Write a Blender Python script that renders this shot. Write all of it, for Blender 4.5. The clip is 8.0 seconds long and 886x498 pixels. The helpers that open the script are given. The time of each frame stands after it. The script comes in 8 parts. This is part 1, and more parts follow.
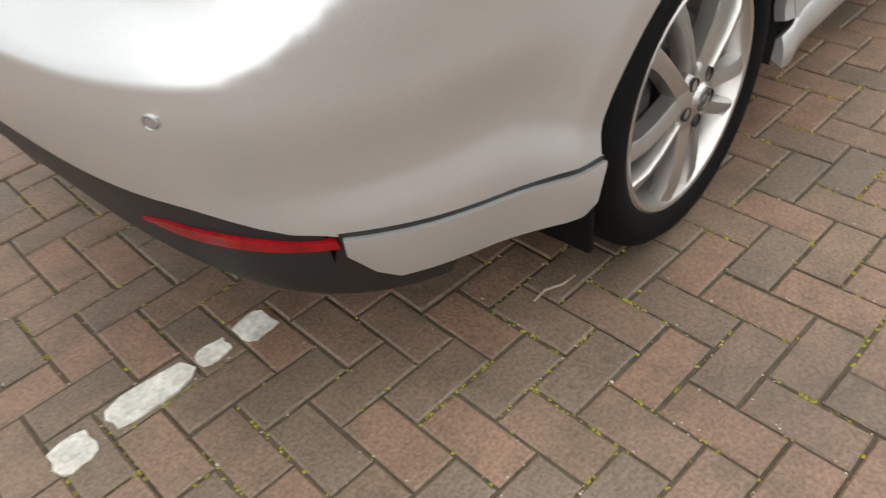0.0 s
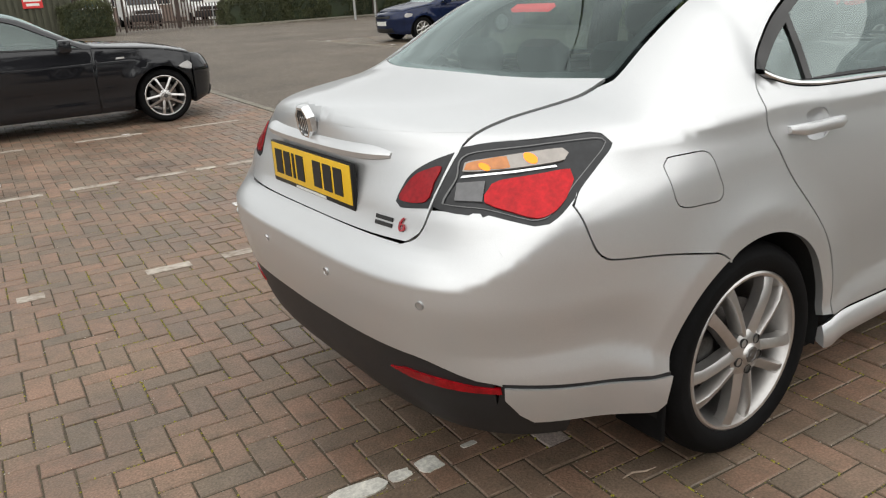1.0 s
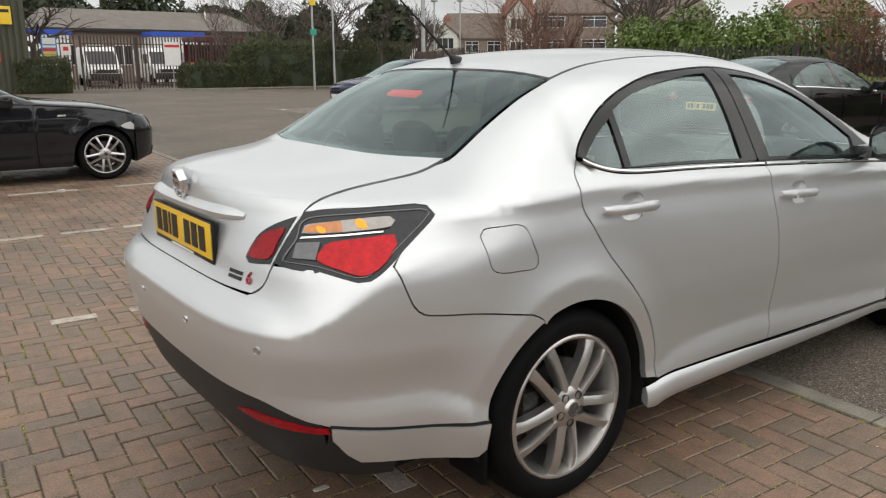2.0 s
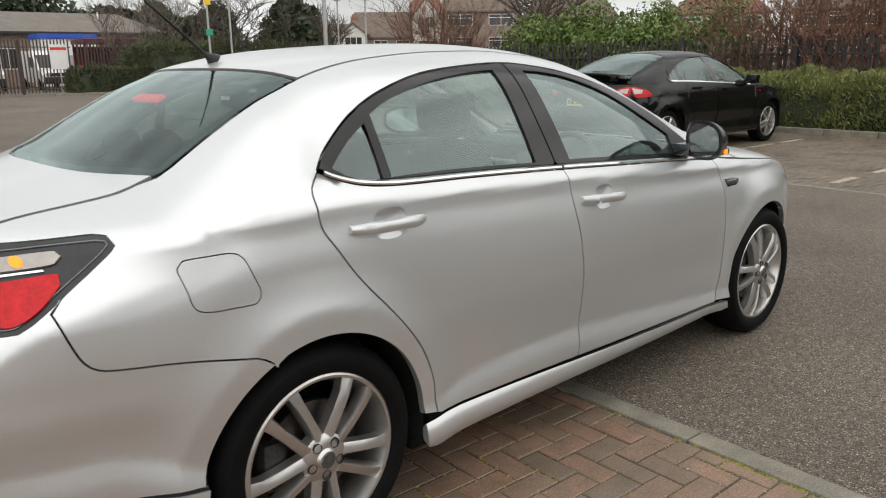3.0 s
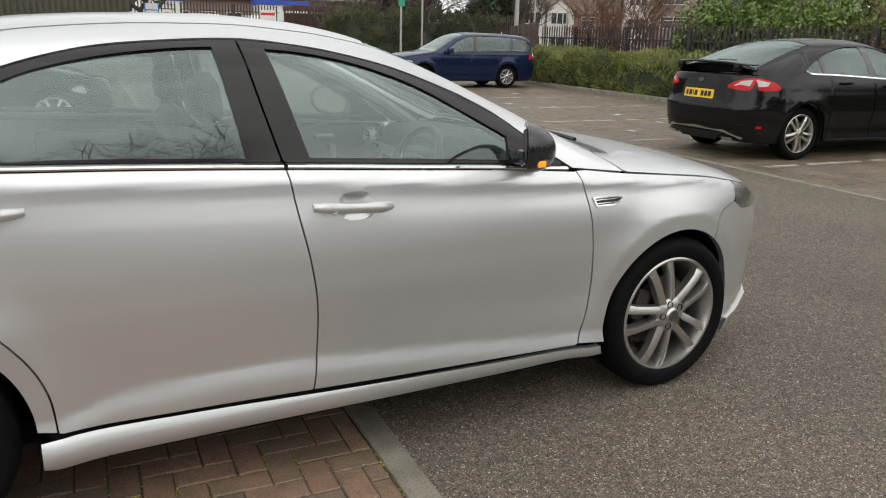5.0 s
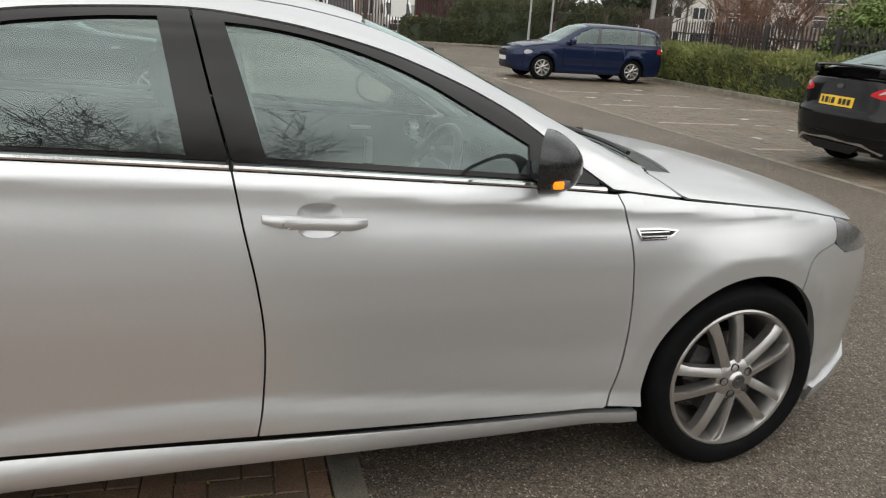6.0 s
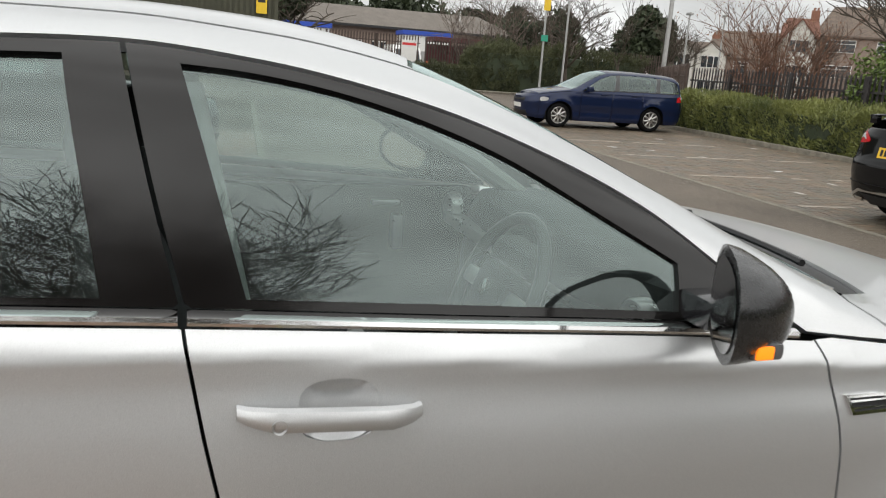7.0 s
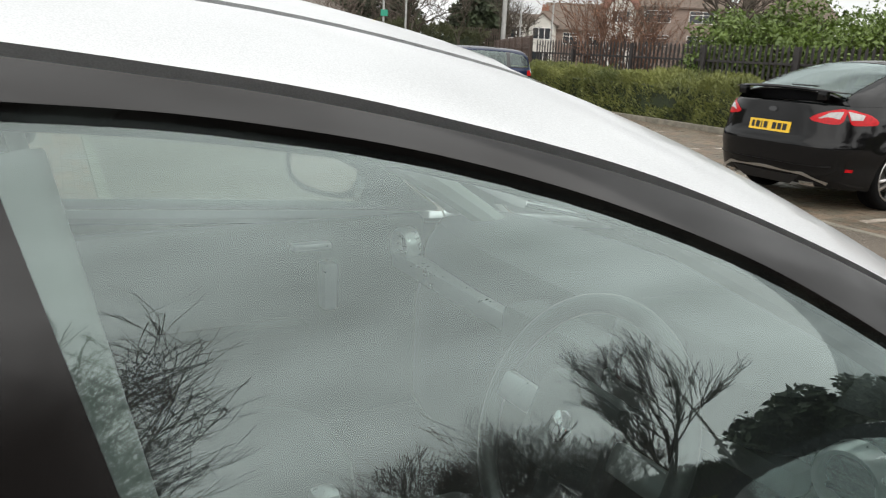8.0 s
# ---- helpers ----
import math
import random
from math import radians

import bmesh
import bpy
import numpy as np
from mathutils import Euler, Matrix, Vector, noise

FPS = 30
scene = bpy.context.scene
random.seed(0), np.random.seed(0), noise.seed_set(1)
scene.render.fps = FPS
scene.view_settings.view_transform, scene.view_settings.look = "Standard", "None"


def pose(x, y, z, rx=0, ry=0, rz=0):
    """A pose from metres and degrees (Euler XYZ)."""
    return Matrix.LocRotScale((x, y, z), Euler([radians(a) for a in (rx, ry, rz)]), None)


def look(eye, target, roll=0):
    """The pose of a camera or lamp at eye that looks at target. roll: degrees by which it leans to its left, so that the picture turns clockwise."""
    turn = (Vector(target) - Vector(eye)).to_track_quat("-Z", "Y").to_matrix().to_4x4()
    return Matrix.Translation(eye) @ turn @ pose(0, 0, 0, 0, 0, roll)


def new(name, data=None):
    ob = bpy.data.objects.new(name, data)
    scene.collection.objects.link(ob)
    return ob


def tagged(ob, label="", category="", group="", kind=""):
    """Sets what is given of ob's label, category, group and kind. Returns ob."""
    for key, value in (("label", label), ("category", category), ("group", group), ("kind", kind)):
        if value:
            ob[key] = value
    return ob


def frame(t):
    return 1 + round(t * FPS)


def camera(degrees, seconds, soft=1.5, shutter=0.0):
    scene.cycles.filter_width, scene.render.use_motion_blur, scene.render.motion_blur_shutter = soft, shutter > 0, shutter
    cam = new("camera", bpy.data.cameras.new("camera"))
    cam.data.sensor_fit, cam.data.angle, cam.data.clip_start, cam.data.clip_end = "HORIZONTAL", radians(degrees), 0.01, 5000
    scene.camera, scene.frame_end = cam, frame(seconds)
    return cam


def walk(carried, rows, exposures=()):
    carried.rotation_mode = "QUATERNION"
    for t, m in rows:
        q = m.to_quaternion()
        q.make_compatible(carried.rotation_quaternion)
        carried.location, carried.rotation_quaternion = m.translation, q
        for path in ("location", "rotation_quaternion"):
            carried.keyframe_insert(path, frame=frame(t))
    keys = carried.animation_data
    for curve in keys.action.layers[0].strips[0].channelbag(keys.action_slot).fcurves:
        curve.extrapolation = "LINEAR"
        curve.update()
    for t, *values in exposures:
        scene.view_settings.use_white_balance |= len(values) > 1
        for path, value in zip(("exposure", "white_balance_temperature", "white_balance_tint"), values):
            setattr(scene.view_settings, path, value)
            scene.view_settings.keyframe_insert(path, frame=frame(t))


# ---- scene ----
from mathutils import geometry

cam = camera(59.7, 8.0, soft=1.1, shutter=0.12)
PATH = [
    (0, (-1.284, -1.475, 1.116), (-0.227, -0.365, -0.169), -7.07),
    (0.2, (-1.439, -1.606, 1.209), (-0.467, -0.280, 0.071), -7.76),
    (0.5, (-1.630, -1.804, 1.295), (-0.695, -0.278, 0.402), -6.34),
    (1, (-1.836, -2.089, 1.385), (-0.787, -0.513, 0.740), -3.40),
    (1.5, (-1.902, -2.293, 1.416), (-0.795, -0.736, 0.824), -1.90),
    (2, (-1.721, -2.480, 1.413), (-0.545, -0.933, 0.942), -0.10),
    (2.2, (-1.631, -2.513, 1.405), (-0.388, -1.014, 0.948), 0.60),
    (3.3, (-0.863, -2.604, 1.404), (0.473, -1.194, 0.927), -1.00),
    (3.5, (-0.706, -2.682, 1.438), (0.575, -1.226, 0.949), -0.70),
    (4, (-0.301, -2.802, 1.420), (0.888, -1.275, 0.915), 0.00),
    (4.5, (0.076, -3.015, 1.391), (1.118, -1.384, 0.887), -0.05),
    (4.7, (0.222, -3.106, 1.428), (1.203, -1.442, 0.910), 0.60),
    (5.8, (0.901, -2.892, 1.388), (1.622, -1.116, 0.818), 3.32),
    (6, (0.987, -2.774, 1.412), (1.623, -0.968, 0.837), 3.87),
    (6.5, (1.082, -2.366, 1.414), (1.654, -0.524, 0.887), 4.51),
    (7, (1.113, -1.896, 1.392), (1.737, -0.055, 0.924), 4.13),
    (7.5, (1.105, -1.456, 1.380), (1.863, 0.344, 0.948), 3.71),
    (8, (1.114, -1.061, 1.396), (2.092, 0.609, 0.893), 2.82),
]
def lerp_rows(rows):
    return [(t, look(eye, target, roll)) for t, eye, target, roll in rows]


walk(cam, lerp_rows(PATH), exposures=[(0, 1.10), (0.5, 0.92), (1.0, 0.76), (2.0, 0.66), (3.5, 0.74), (6.0, 0.72), (7.5, 0.74), (8.0, 1.0)])

# ---- sky and light: a flat grey winter sky ----
world = bpy.data.worlds.new("overcast_sky")
scene.world = world
world.use_nodes = True
wn, wl = world.node_tree.nodes, world.node_tree.links
wn.clear()
sky = wn.new("ShaderNodeTexSky")
sky.sky_type, sky.sun_disc = "NISHITA", False
sky.sun_elevation, sky.sun_rotation = radians(38), radians(196)
sky.air_density, sky.dust_density, sky.ozone_density = 1.0, 4.0, 1.0
pale = wn.new("ShaderNodeHueSaturation")
pale.inputs["Saturation"].default_value = 0.12
wl.new(sky.outputs[0], pale.inputs["Color"])
co = wn.new("ShaderNodeTexCoord")
stretch = wn.new("ShaderNodeMapping")
stretch.inputs["Scale"].default_value = (1.0, 1.0, 2.6)
wl.new(co.outputs["Generated"], stretch.inputs[0])
cloud = wn.new("ShaderNodeTexNoise")
cloud.inputs["Scale"].default_value, cloud.inputs["Detail"].default_value, cloud.inputs["Roughness"].default_value = 2.6, 6.0, 0.55
wl.new(stretch.outputs[0], cloud.inputs["Vector"])
ramp = wn.new("ShaderNodeMapRange")
ramp.inputs["From Min"].default_value, ramp.inputs["From Max"].default_value = 0.3, 0.7
ramp.inputs["To Min"].default_value, ramp.inputs["To Max"].default_value = 0.54, 1.20
wl.new(cloud.outputs["Fac"], ramp.inputs["Value"])
# the cloud layer evens out the clear sky's bright and dark sides
layer = wn.new("ShaderNodeMix")
layer.data_type = "RGBA"
layer.inputs["Factor"].default_value = 0.9
layer.inputs["B"].default_value = (11.6, 11.8, 11.7, 1)
wl.new(pale.outputs[0], layer.inputs["A"])
# an overcast dome: brighter overhead than at the horizon
split_dir = wn.new("ShaderNodeSeparateXYZ")
wl.new(co.outputs["Generated"], split_dir.inputs[0])
dome = wn.new("ShaderNodeMapRange")
dome.inputs["From Min"].default_value, dome.inputs["From Max"].default_value = 0.0, 1.0
dome.inputs["To Min"].default_value, dome.inputs["To Max"].default_value = 0.44, 0.56
wl.new(split_dir.outputs["Z"], dome.inputs["Value"])
both = wn.new("ShaderNodeMath")
both.operation = "MULTIPLY"
wl.new(dome.outputs[0], both.inputs[0])
wl.new(ramp.outputs[0], both.inputs[1])
mul = wn.new("ShaderNodeVectorMath")
mul.operation = "SCALE"
wl.new(layer.outputs["Result"], mul.inputs[0])
wl.new(both.outputs[0], mul.inputs["Scale"])
bg = wn.new("ShaderNodeBackground")
bg.inputs["Strength"].default_value = 0.12
wl.new(mul.outputs[0], bg.inputs["Color"])
wl.new(bg.outputs[0], wn.new("ShaderNodeOutputWorld").inputs[0])

sun = new("sun", bpy.data.lights.new("sun", "SUN"))
sun.data.energy, sun.data.angle, sun.data.color = 1.30, radians(150), (1.0, 0.97, 0.93)
sun.matrix_world = look((0, 0, 10), (3.6, 12.3, 0))


# ---- materials ----
def shader(name):
    m = bpy.data.materials.new(name)
    m.use_nodes = True
    n, l = m.node_tree.nodes, m.node_tree.links
    return m, n, l, n["Principled BSDF"]


def surface(name, base, rough=0.5, metal=0.0, coat=0.0, vary=0.15, scale=6.0, grain=60.0, bump=0.0, tint=None, alpha=None, spec=0.5, each=False, stretch=(1, 1, 1), rough_vary=0.12):
    """A procedural surface: base colour varied at two scales towards tint, with fine relief. each: also varied from piece to piece."""
    m, n, l, b = shader(name)
    b.inputs["Roughness"].default_value, b.inputs["Metallic"].default_value = rough, metal
    b.inputs["Coat Weight"].default_value, b.inputs["Coat Roughness"].default_value = coat, 0.04
    b.inputs["Specular IOR Level"].default_value = spec
    tc = n.new("ShaderNodeTexCoord")
    mp = n.new("ShaderNodeMapping")
    mp.inputs["Scale"].default_value = stretch
    l.new(tc.outputs["Object"], mp.inputs[0])
    big, fine = n.new("ShaderNodeTexNoise"), n.new("ShaderNodeTexNoise")
    for tex, s, d in ((big, scale, 4), (fine, grain, 3)):
        tex.inputs["Scale"].default_value, tex.inputs["Detail"].default_value = s, d
        l.new(mp.outputs[0], tex.inputs["Vector"])
    add = n.new("ShaderNodeMath")
    add.operation = "MULTIPLY_ADD"
    add.inputs[1].default_value = 0.5
    l.new(fine.outputs["Fac"], add.inputs[0])
    half = n.new("ShaderNodeMath")
    half.operation = "MULTIPLY"
    half.inputs[1].default_value = 0.5
    l.new(big.outputs["Fac"], half.inputs[0])
    l.new(half.outputs[0], add.inputs[2])
    fac = add.outputs[0]
    cr = n.new("ShaderNodeValToRGB")
    lo = tint or tuple(c * (1 - vary * 1.6) for c in base)
    hi = tuple(min(1, c * (1 + vary)) for c in base)
    cr.color_ramp.elements[0].position, cr.color_ramp.elements[1].position = 0.33, 0.66
    cr.color_ramp.elements[0].color, cr.color_ramp.elements[1].color = (*lo, 1), (*hi, 1)
    l.new(fac, cr.inputs[0])
    out = cr.outputs[0]
    if each:
        info = n.new("ShaderNodeObjectInfo")
        hv = n.new("ShaderNodeHueSaturation")
        mr = n.new("ShaderNodeMapRange")
        mr.inputs["To Min"].default_value, mr.inputs["To Max"].default_value = 0.6, 1.3
        l.new(info.outputs["Random"], mr.inputs["Value"])
        l.new(mr.outputs[0], hv.inputs["Value"])
        l.new(out, hv.inputs["Color"])
        out = hv.outputs[0]
    l.new(out, b.inputs["Base Color"])
    if rough_vary:
        rr = n.new("ShaderNodeMapRange")
        rr.inputs["To Min"].default_value, rr.inputs["To Max"].default_value = max(0.02, rough - rough_vary), min(1, rough + rough_vary)
        l.new(fac, rr.inputs["Value"])
        l.new(rr.outputs[0], b.inputs["Roughness"])
    if bump:
        bp = n.new("ShaderNodeBump")
        bp.inputs["Strength"].default_value, bp.inputs["Distance"].default_value = 0.6, bump
        l.new(fine.outputs["Fac"], bp.inputs["Height"])
        l.new(bp.outputs[0], b.inputs["Normal"])
    return m


def glass_sheet(name, tint, face=0.08, film=0.0, grow=3.0):
    """A thin pane: tinted straight-through light under a mirror that grows from face, seen square on, to one at a
    grazing view. film: a pale haze that lightens the pane.
    """
    m, n, l, b = shader(name)
    n.remove(b)
    clear, shine, mix, fr = n.new("ShaderNodeBsdfTransparent"), n.new("ShaderNodeBsdfGlossy"), n.new("ShaderNodeMixShader"), n.new("ShaderNodeMath")
    clear.inputs[0].default_value = (*tint, 1)
    shine.inputs["Color"].default_value = (0.86, 1.0, 0.98, 1) if film else (1, 1, 1, 1)
    shine.inputs["Roughness"].default_value = 0.0
    facing, power = n.new("ShaderNodeLayerWeight"), n.new("ShaderNodeMath")
    facing.inputs["Blend"].default_value = 0.5
    power.operation, fr.operation = "POWER", "MULTIPLY_ADD"
    power.inputs[1].default_value, fr.inputs[1].default_value, fr.inputs[2].default_value = grow, 1 - face, face
    l.new(facing.outputs["Facing"], power.inputs[0])
    l.new(power.outputs[0], fr.inputs[0])
    under = clear.outputs[0]
    if film:
        # pale haze mixed in to brighten the pane like extra reflected sky
        haze, veil, tex, mr, tc = n.new("ShaderNodeBsdfDiffuse"), n.new("ShaderNodeMixShader"), n.new("ShaderNodeTexNoise"), n.new("ShaderNodeMapRange"), n.new("ShaderNodeTexCoord")
        haze.inputs[0].default_value = (0.55, 0.62, 0.60, 1)
        tex.inputs["Scale"].default_value, tex.inputs["Detail"].default_value = 5.0, 6.0
        l.new(tc.outputs["Object"], tex.inputs["Vector"])
        mr.inputs["From Min"].default_value, mr.inputs["From Max"].default_value, mr.inputs["To Min"].default_value, mr.inputs["To Max"].default_value = 0.3, 0.7, film * 0.6, film * 1.4
        l.new(tex.outputs["Fac"], mr.inputs["Value"])
        l.new(mr.outputs[0], veil.inputs[0])
        l.new(clear.outputs[0], veil.inputs[1])
        l.new(haze.outputs[0], veil.inputs[2])
        under = veil.outputs[0]
    l.new(fr.outputs[0], mix.inputs[0])
    l.new(under, mix.inputs[1])
    l.new(shine.outputs[0], mix.inputs[2])
    l.new(mix.outputs[0], n["Material Output"].inputs[0])
    return m


def paint(name, base, metal, rough, flake=0.0, coat=1.0, coat_rough=0.03):
    """Car paint: flakes in the base, a clear coat with a little road film on it."""
    m, n, l, b = shader(name)
    b.inputs["Metallic"].default_value, b.inputs["Coat Weight"].default_value, b.inputs["Coat Roughness"].default_value = metal, coat, coat_rough
    if metal < 0.5:
        b.inputs["Specular IOR Level"].default_value = 0.0
    tc = n.new("ShaderNodeTexCoord")
    film, fl = n.new("ShaderNodeTexNoise"), n.new("ShaderNodeTexNoise")
    film.inputs["Scale"].default_value, film.inputs["Detail"].default_value = 3.0, 5.0
    fl.inputs["Scale"].default_value, fl.inputs["Detail"].default_value = 900.0, 1.0
    for tex in (film, fl):
        l.new(tc.outputs["Object"], tex.inputs["Vector"])
    cr = n.new("ShaderNodeValToRGB")
    cr.color_ramp.elements[0].position, cr.color_ramp.elements[1].position = 0.3, 0.7
    cr.color_ramp.elements[0].color = (*[c * (1 - 0.05 - flake) for c in base], 1)
    cr.color_ramp.elements[1].color = (*[min(1, c * (1.02 + flake)) for c in base], 1)
    l.new(fl.outputs["Fac"], cr.inputs[0])
    l.new(cr.outputs[0], b.inputs["Base Color"])
    rr = n.new("ShaderNodeMapRange")
    rr.inputs["To Min"].default_value, rr.inputs["To Max"].default_value = rough - 0.05, rough + 0.07
    l.new(film.outputs["Fac"], rr.inputs["Value"])
    l.new(rr.outputs[0], b.inputs["Roughness"])
    return m


SILVER = paint("silver_paint", (0.655, 0.664, 0.67), 0.74, 0.37, 0.05, 0.6, 0.06)
BLACK_TRIM = surface("black_trim", (0.014, 0.014, 0.015), 0.38, vary=0.2, scale=9, grain=400, bump=0.0004, spec=0.3)
PILLAR_FILM = surface("black_pillar_film", (0.008, 0.0072, 0.007), 0.10, vary=0.2, scale=6, grain=300, rough_vary=0.04, spec=0.42)
GLOSS_BLACK = surface("gloss_black_trim", (0.012, 0.012, 0.014), 0.12, coat=0.6, vary=0.1, rough_vary=0.04)
VALANCE = surface("dark_grey_plastic", (0.012, 0.012, 0.0135), 0.5, vary=0.2, scale=7, grain=300, bump=0.0006)
RUBBER = surface("tyre_rubber", (0.0048, 0.0048, 0.0052), 0.72, vary=0.35, scale=14, grain=120, bump=0.001, spec=0.12)
ALLOY = surface("silver_alloy", (0.56, 0.545, 0.53), 0.30, metal=0.92, vary=0.05, scale=8, grain=60, rough_vary=0.05)
ALLOY_DARK = surface("dull_alloy_barrel", (0.07, 0.068, 0.065), 0.5, metal=0.7, vary=0.3, scale=10, grain=90)
DISC = surface("brake_disc_steel", (0.10, 0.09, 0.085), 0.4, metal=0.9, vary=0.3, scale=20, grain=200)
CHROME = surface("chrome", (0.78, 0.78, 0.78), 0.08, metal=1.0, vary=0.04, rough_vary=0.03)
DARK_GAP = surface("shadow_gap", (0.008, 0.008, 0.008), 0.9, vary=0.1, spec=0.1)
UNDER = surface("underbody", (0.012, 0.012, 0.012), 0.9, vary=0.3, spec=0.2)
GLASS = glass_sheet("side_glass", (0.62, 0.72, 0.695), 0.125, 0.010)
REAR_GLASS = glass_sheet("rear_glass", (0.33, 0.42, 0.41), 0.06, 0.02, 5.0)
SCREEN_GLASS = glass_sheet("windscreen_glass", (0.76, 0.84, 0.80), 0.08, 0.02, 4.0)
DARK_GLASS = glass_sheet("dark_glass", (0.36, 0.44, 0.425), 0.10, 0.018, 4.0)
LENS = glass_sheet("clear_lens", (0.95, 0.95, 0.95), 0.05)
RED_LENS = surface("red_lens", (0.50, 0.005, 0.010), 0.22, coat=0.12, spec=0.25, vary=0.22, scale=30, grain=90, bump=0.002, rough_vary=0.05)
RED_DARK = surface("dark_red_lens", (0.28, 0.004, 0.008), 0.22, coat=0.1, spec=0.25, vary=0.22, scale=30, grain=90, bump=0.002, rough_vary=0.05)
SMOKE = surface("smoked_lamp_bezel", (0.024, 0.025, 0.027), 0.2, spec=0.4, coat=0.0, vary=0.2, rough_vary=0.06)
CLEAR_LAMP = surface("ribbed_clear_lens", (0.34, 0.31, 0.28), 0.15, metal=0.3, coat=1.0, vary=0.10, scale=20, grain=60, bump=0.001)
YELLOW_PLATE = surface("yellow_plate", (0.85, 0.52, 0.015), 0.35, coat=0.3, vary=0.06, scale=12, grain=200)
WHITE_PLATE = surface("white_plate", (0.75, 0.75, 0.72), 0.35, coat=0.3, vary=0.06)
BLACK_INK = surface("black_ink", (0.012, 0.012, 0.012), 0.5, vary=0.1)
RED_PAINT = surface("red_badge", (0.35, 0.01, 0.02), 0.25, coat=0.6, vary=0.1)
SEAT = surface("dark_seat_cloth", (0.03, 0.031, 0.033), 0.85, vary=0.15, scale=6, grain=60)
CABIN = surface("dark_cabin_plastic", (0.028, 0.029, 0.031), 0.65, vary=0.12, scale=6, grain=60)
CABIN_LIGHT = surface("pale_headlining", (0.24, 0.245, 0.235), 0.9, vary=0.08)
AMBER_REFLECTION = surface("amber_reflection", (0.55, 0.20, 0.05), 0.15, coat=0.6, vary=0.15, scale=20, grain=60, bump=0.001, rough_vary=0.05)
KEYLINE = surface("grey_keyline", (0.16, 0.16, 0.16), 0.3, metal=0.6, vary=0.1)
REVERSE_LENS = surface("grey_reversing_lens", (0.12, 0.12, 0.125), 0.18, coat=0.6, vary=0.12, scale=20, grain=60, rough_vary=0.05)
MIRROR_SHELL = surface("scuffed_black_shell", (0.013, 0.013, 0.014), 0.27, coat=0.25, vary=0.3, scale=18, grain=220, rough_vary=0.12)
SATIN = surface("satin_silver_trim", (0.5, 0.5, 0.5), 0.3, metal=0.8, vary=0.05)


def lamp_glow(name, color, strength):
    m, n, l, b = shader(name)
    b.inputs["Base Color"].default_value = (*color, 1)
    b.inputs["Emission Color"].default_value, b.inputs["Emission Strength"].default_value = (*color, 1), strength
    return m


LIT_RED = lamp_glow("lit_red_lamp", (1.0, 0.02, 0.025), 0.8)
AMBER = lamp_glow("lit_amber_bulb", (1.0, 0.22, 0.008), 0.75)


# ---- mesh helpers ----
def finish(name, bm, mat, parent=None, label="", smooth=True, category="", kind="", group="", at=None):
    me = bpy.data.meshes.new(name)
    bm.to_mesh(me)
    bm.free()
    me.materials.append(mat)
    if smooth:
        me.shade_smooth()
        me.set_sharp_from_angle(angle=radians(38))
    ob = new(name, me)
    if at is not None:
        ob.matrix_basis = at
    if parent:
        ob.parent = parent
    return tagged(ob, label, category, group, kind)


def part(name, bm, mat, parent, label="", smooth=True, at=None):
    return finish(name, bm, mat, parent, label, smooth, at=at)


def thing(name, label, category, group="", at=None):
    ob = new(name)
    ob.empty_display_size = 0.1
    if at is not None:
        ob.matrix_basis = at
    return tagged(ob, label, category, group)


def box(bm, lo, hi, bevel=0.0, m=None):
    r = bmesh.ops.create_cube(bm, size=1.0)
    c = [(a + b) / 2 for a, b in zip(lo, hi)]
    d = [b - a for a, b in zip(lo, hi)]
    bmesh.ops.transform(bm, matrix=Matrix.Translation(c) @ Matrix.Diagonal((*d, 1)), verts=r["verts"])
    vs = r["verts"]
    if bevel:
        es = list({e for v in vs for e in v.link_edges})
        q = bmesh.ops.bevel(bm, geom=es, offset=bevel, segments=2, affect="EDGES", profile=0.6)
        vs = list({v for f in q["faces"] for v in f.verts} | {v for v in vs if v.is_valid})
    if m is not None:
        bmesh.ops.transform(bm, matrix=m, verts=vs)
    return vs


def boxed(lo, hi, bevel=0.0, m=None):
    bm = bmesh.new()
    box(bm, lo, hi, bevel, m)
    return bm


def tube(bm, pts, radii, sides=8, cap=True):
    """A tapered tube along pts."""
    rings = []
    n = len(pts)
    for i, p in enumerate(pts):
        p = Vector(p)
        d = (Vector(pts[min(i + 1, n - 1)]) - Vector(pts[max(i - 1, 0)])).normalized()
        a = d.orthogonal().normalized() if abs(d.z) > 0.95 else d.cross(Vector((0, 0, 1))).normalized()
        b = d.cross(a)
        r = radii[i] if isinstance(radii, (list, tuple)) else radii
        rings.append([bm.verts.new(p + r * (math.cos(2 * math.pi * k / sides) * a + math.sin(2 * math.pi * k / sides) * b)) for k in range(sides)])
    for u, v in zip(rings, rings[1:]):
        for k in range(sides):
            bm.faces.new((u[k], u[(k + 1) % sides], v[(k + 1) % sides], v[k]))
    if cap:
        bm.faces.new(rings[0][::-1])
        bm.faces.new(rings[-1])
    return rings


def lathe(bm, profile, sides=48, close=False):
    """Turn (radius, along) round the y axis."""
    rings = []
    for r, y in profile:
        rings.append([bm.verts.new((r * math.cos(2 * math.pi * k / sides), y, r * math.sin(2 * math.pi * k / sides))) for k in range(sides)])
    if close:
        rings.append(rings[0])
    for u, v in zip(rings, rings[1:]):
        for k in range(sides):
            bm.faces.new((u[k], v[k], v[(k + 1) % sides], u[(k + 1) % sides]))
    return rings


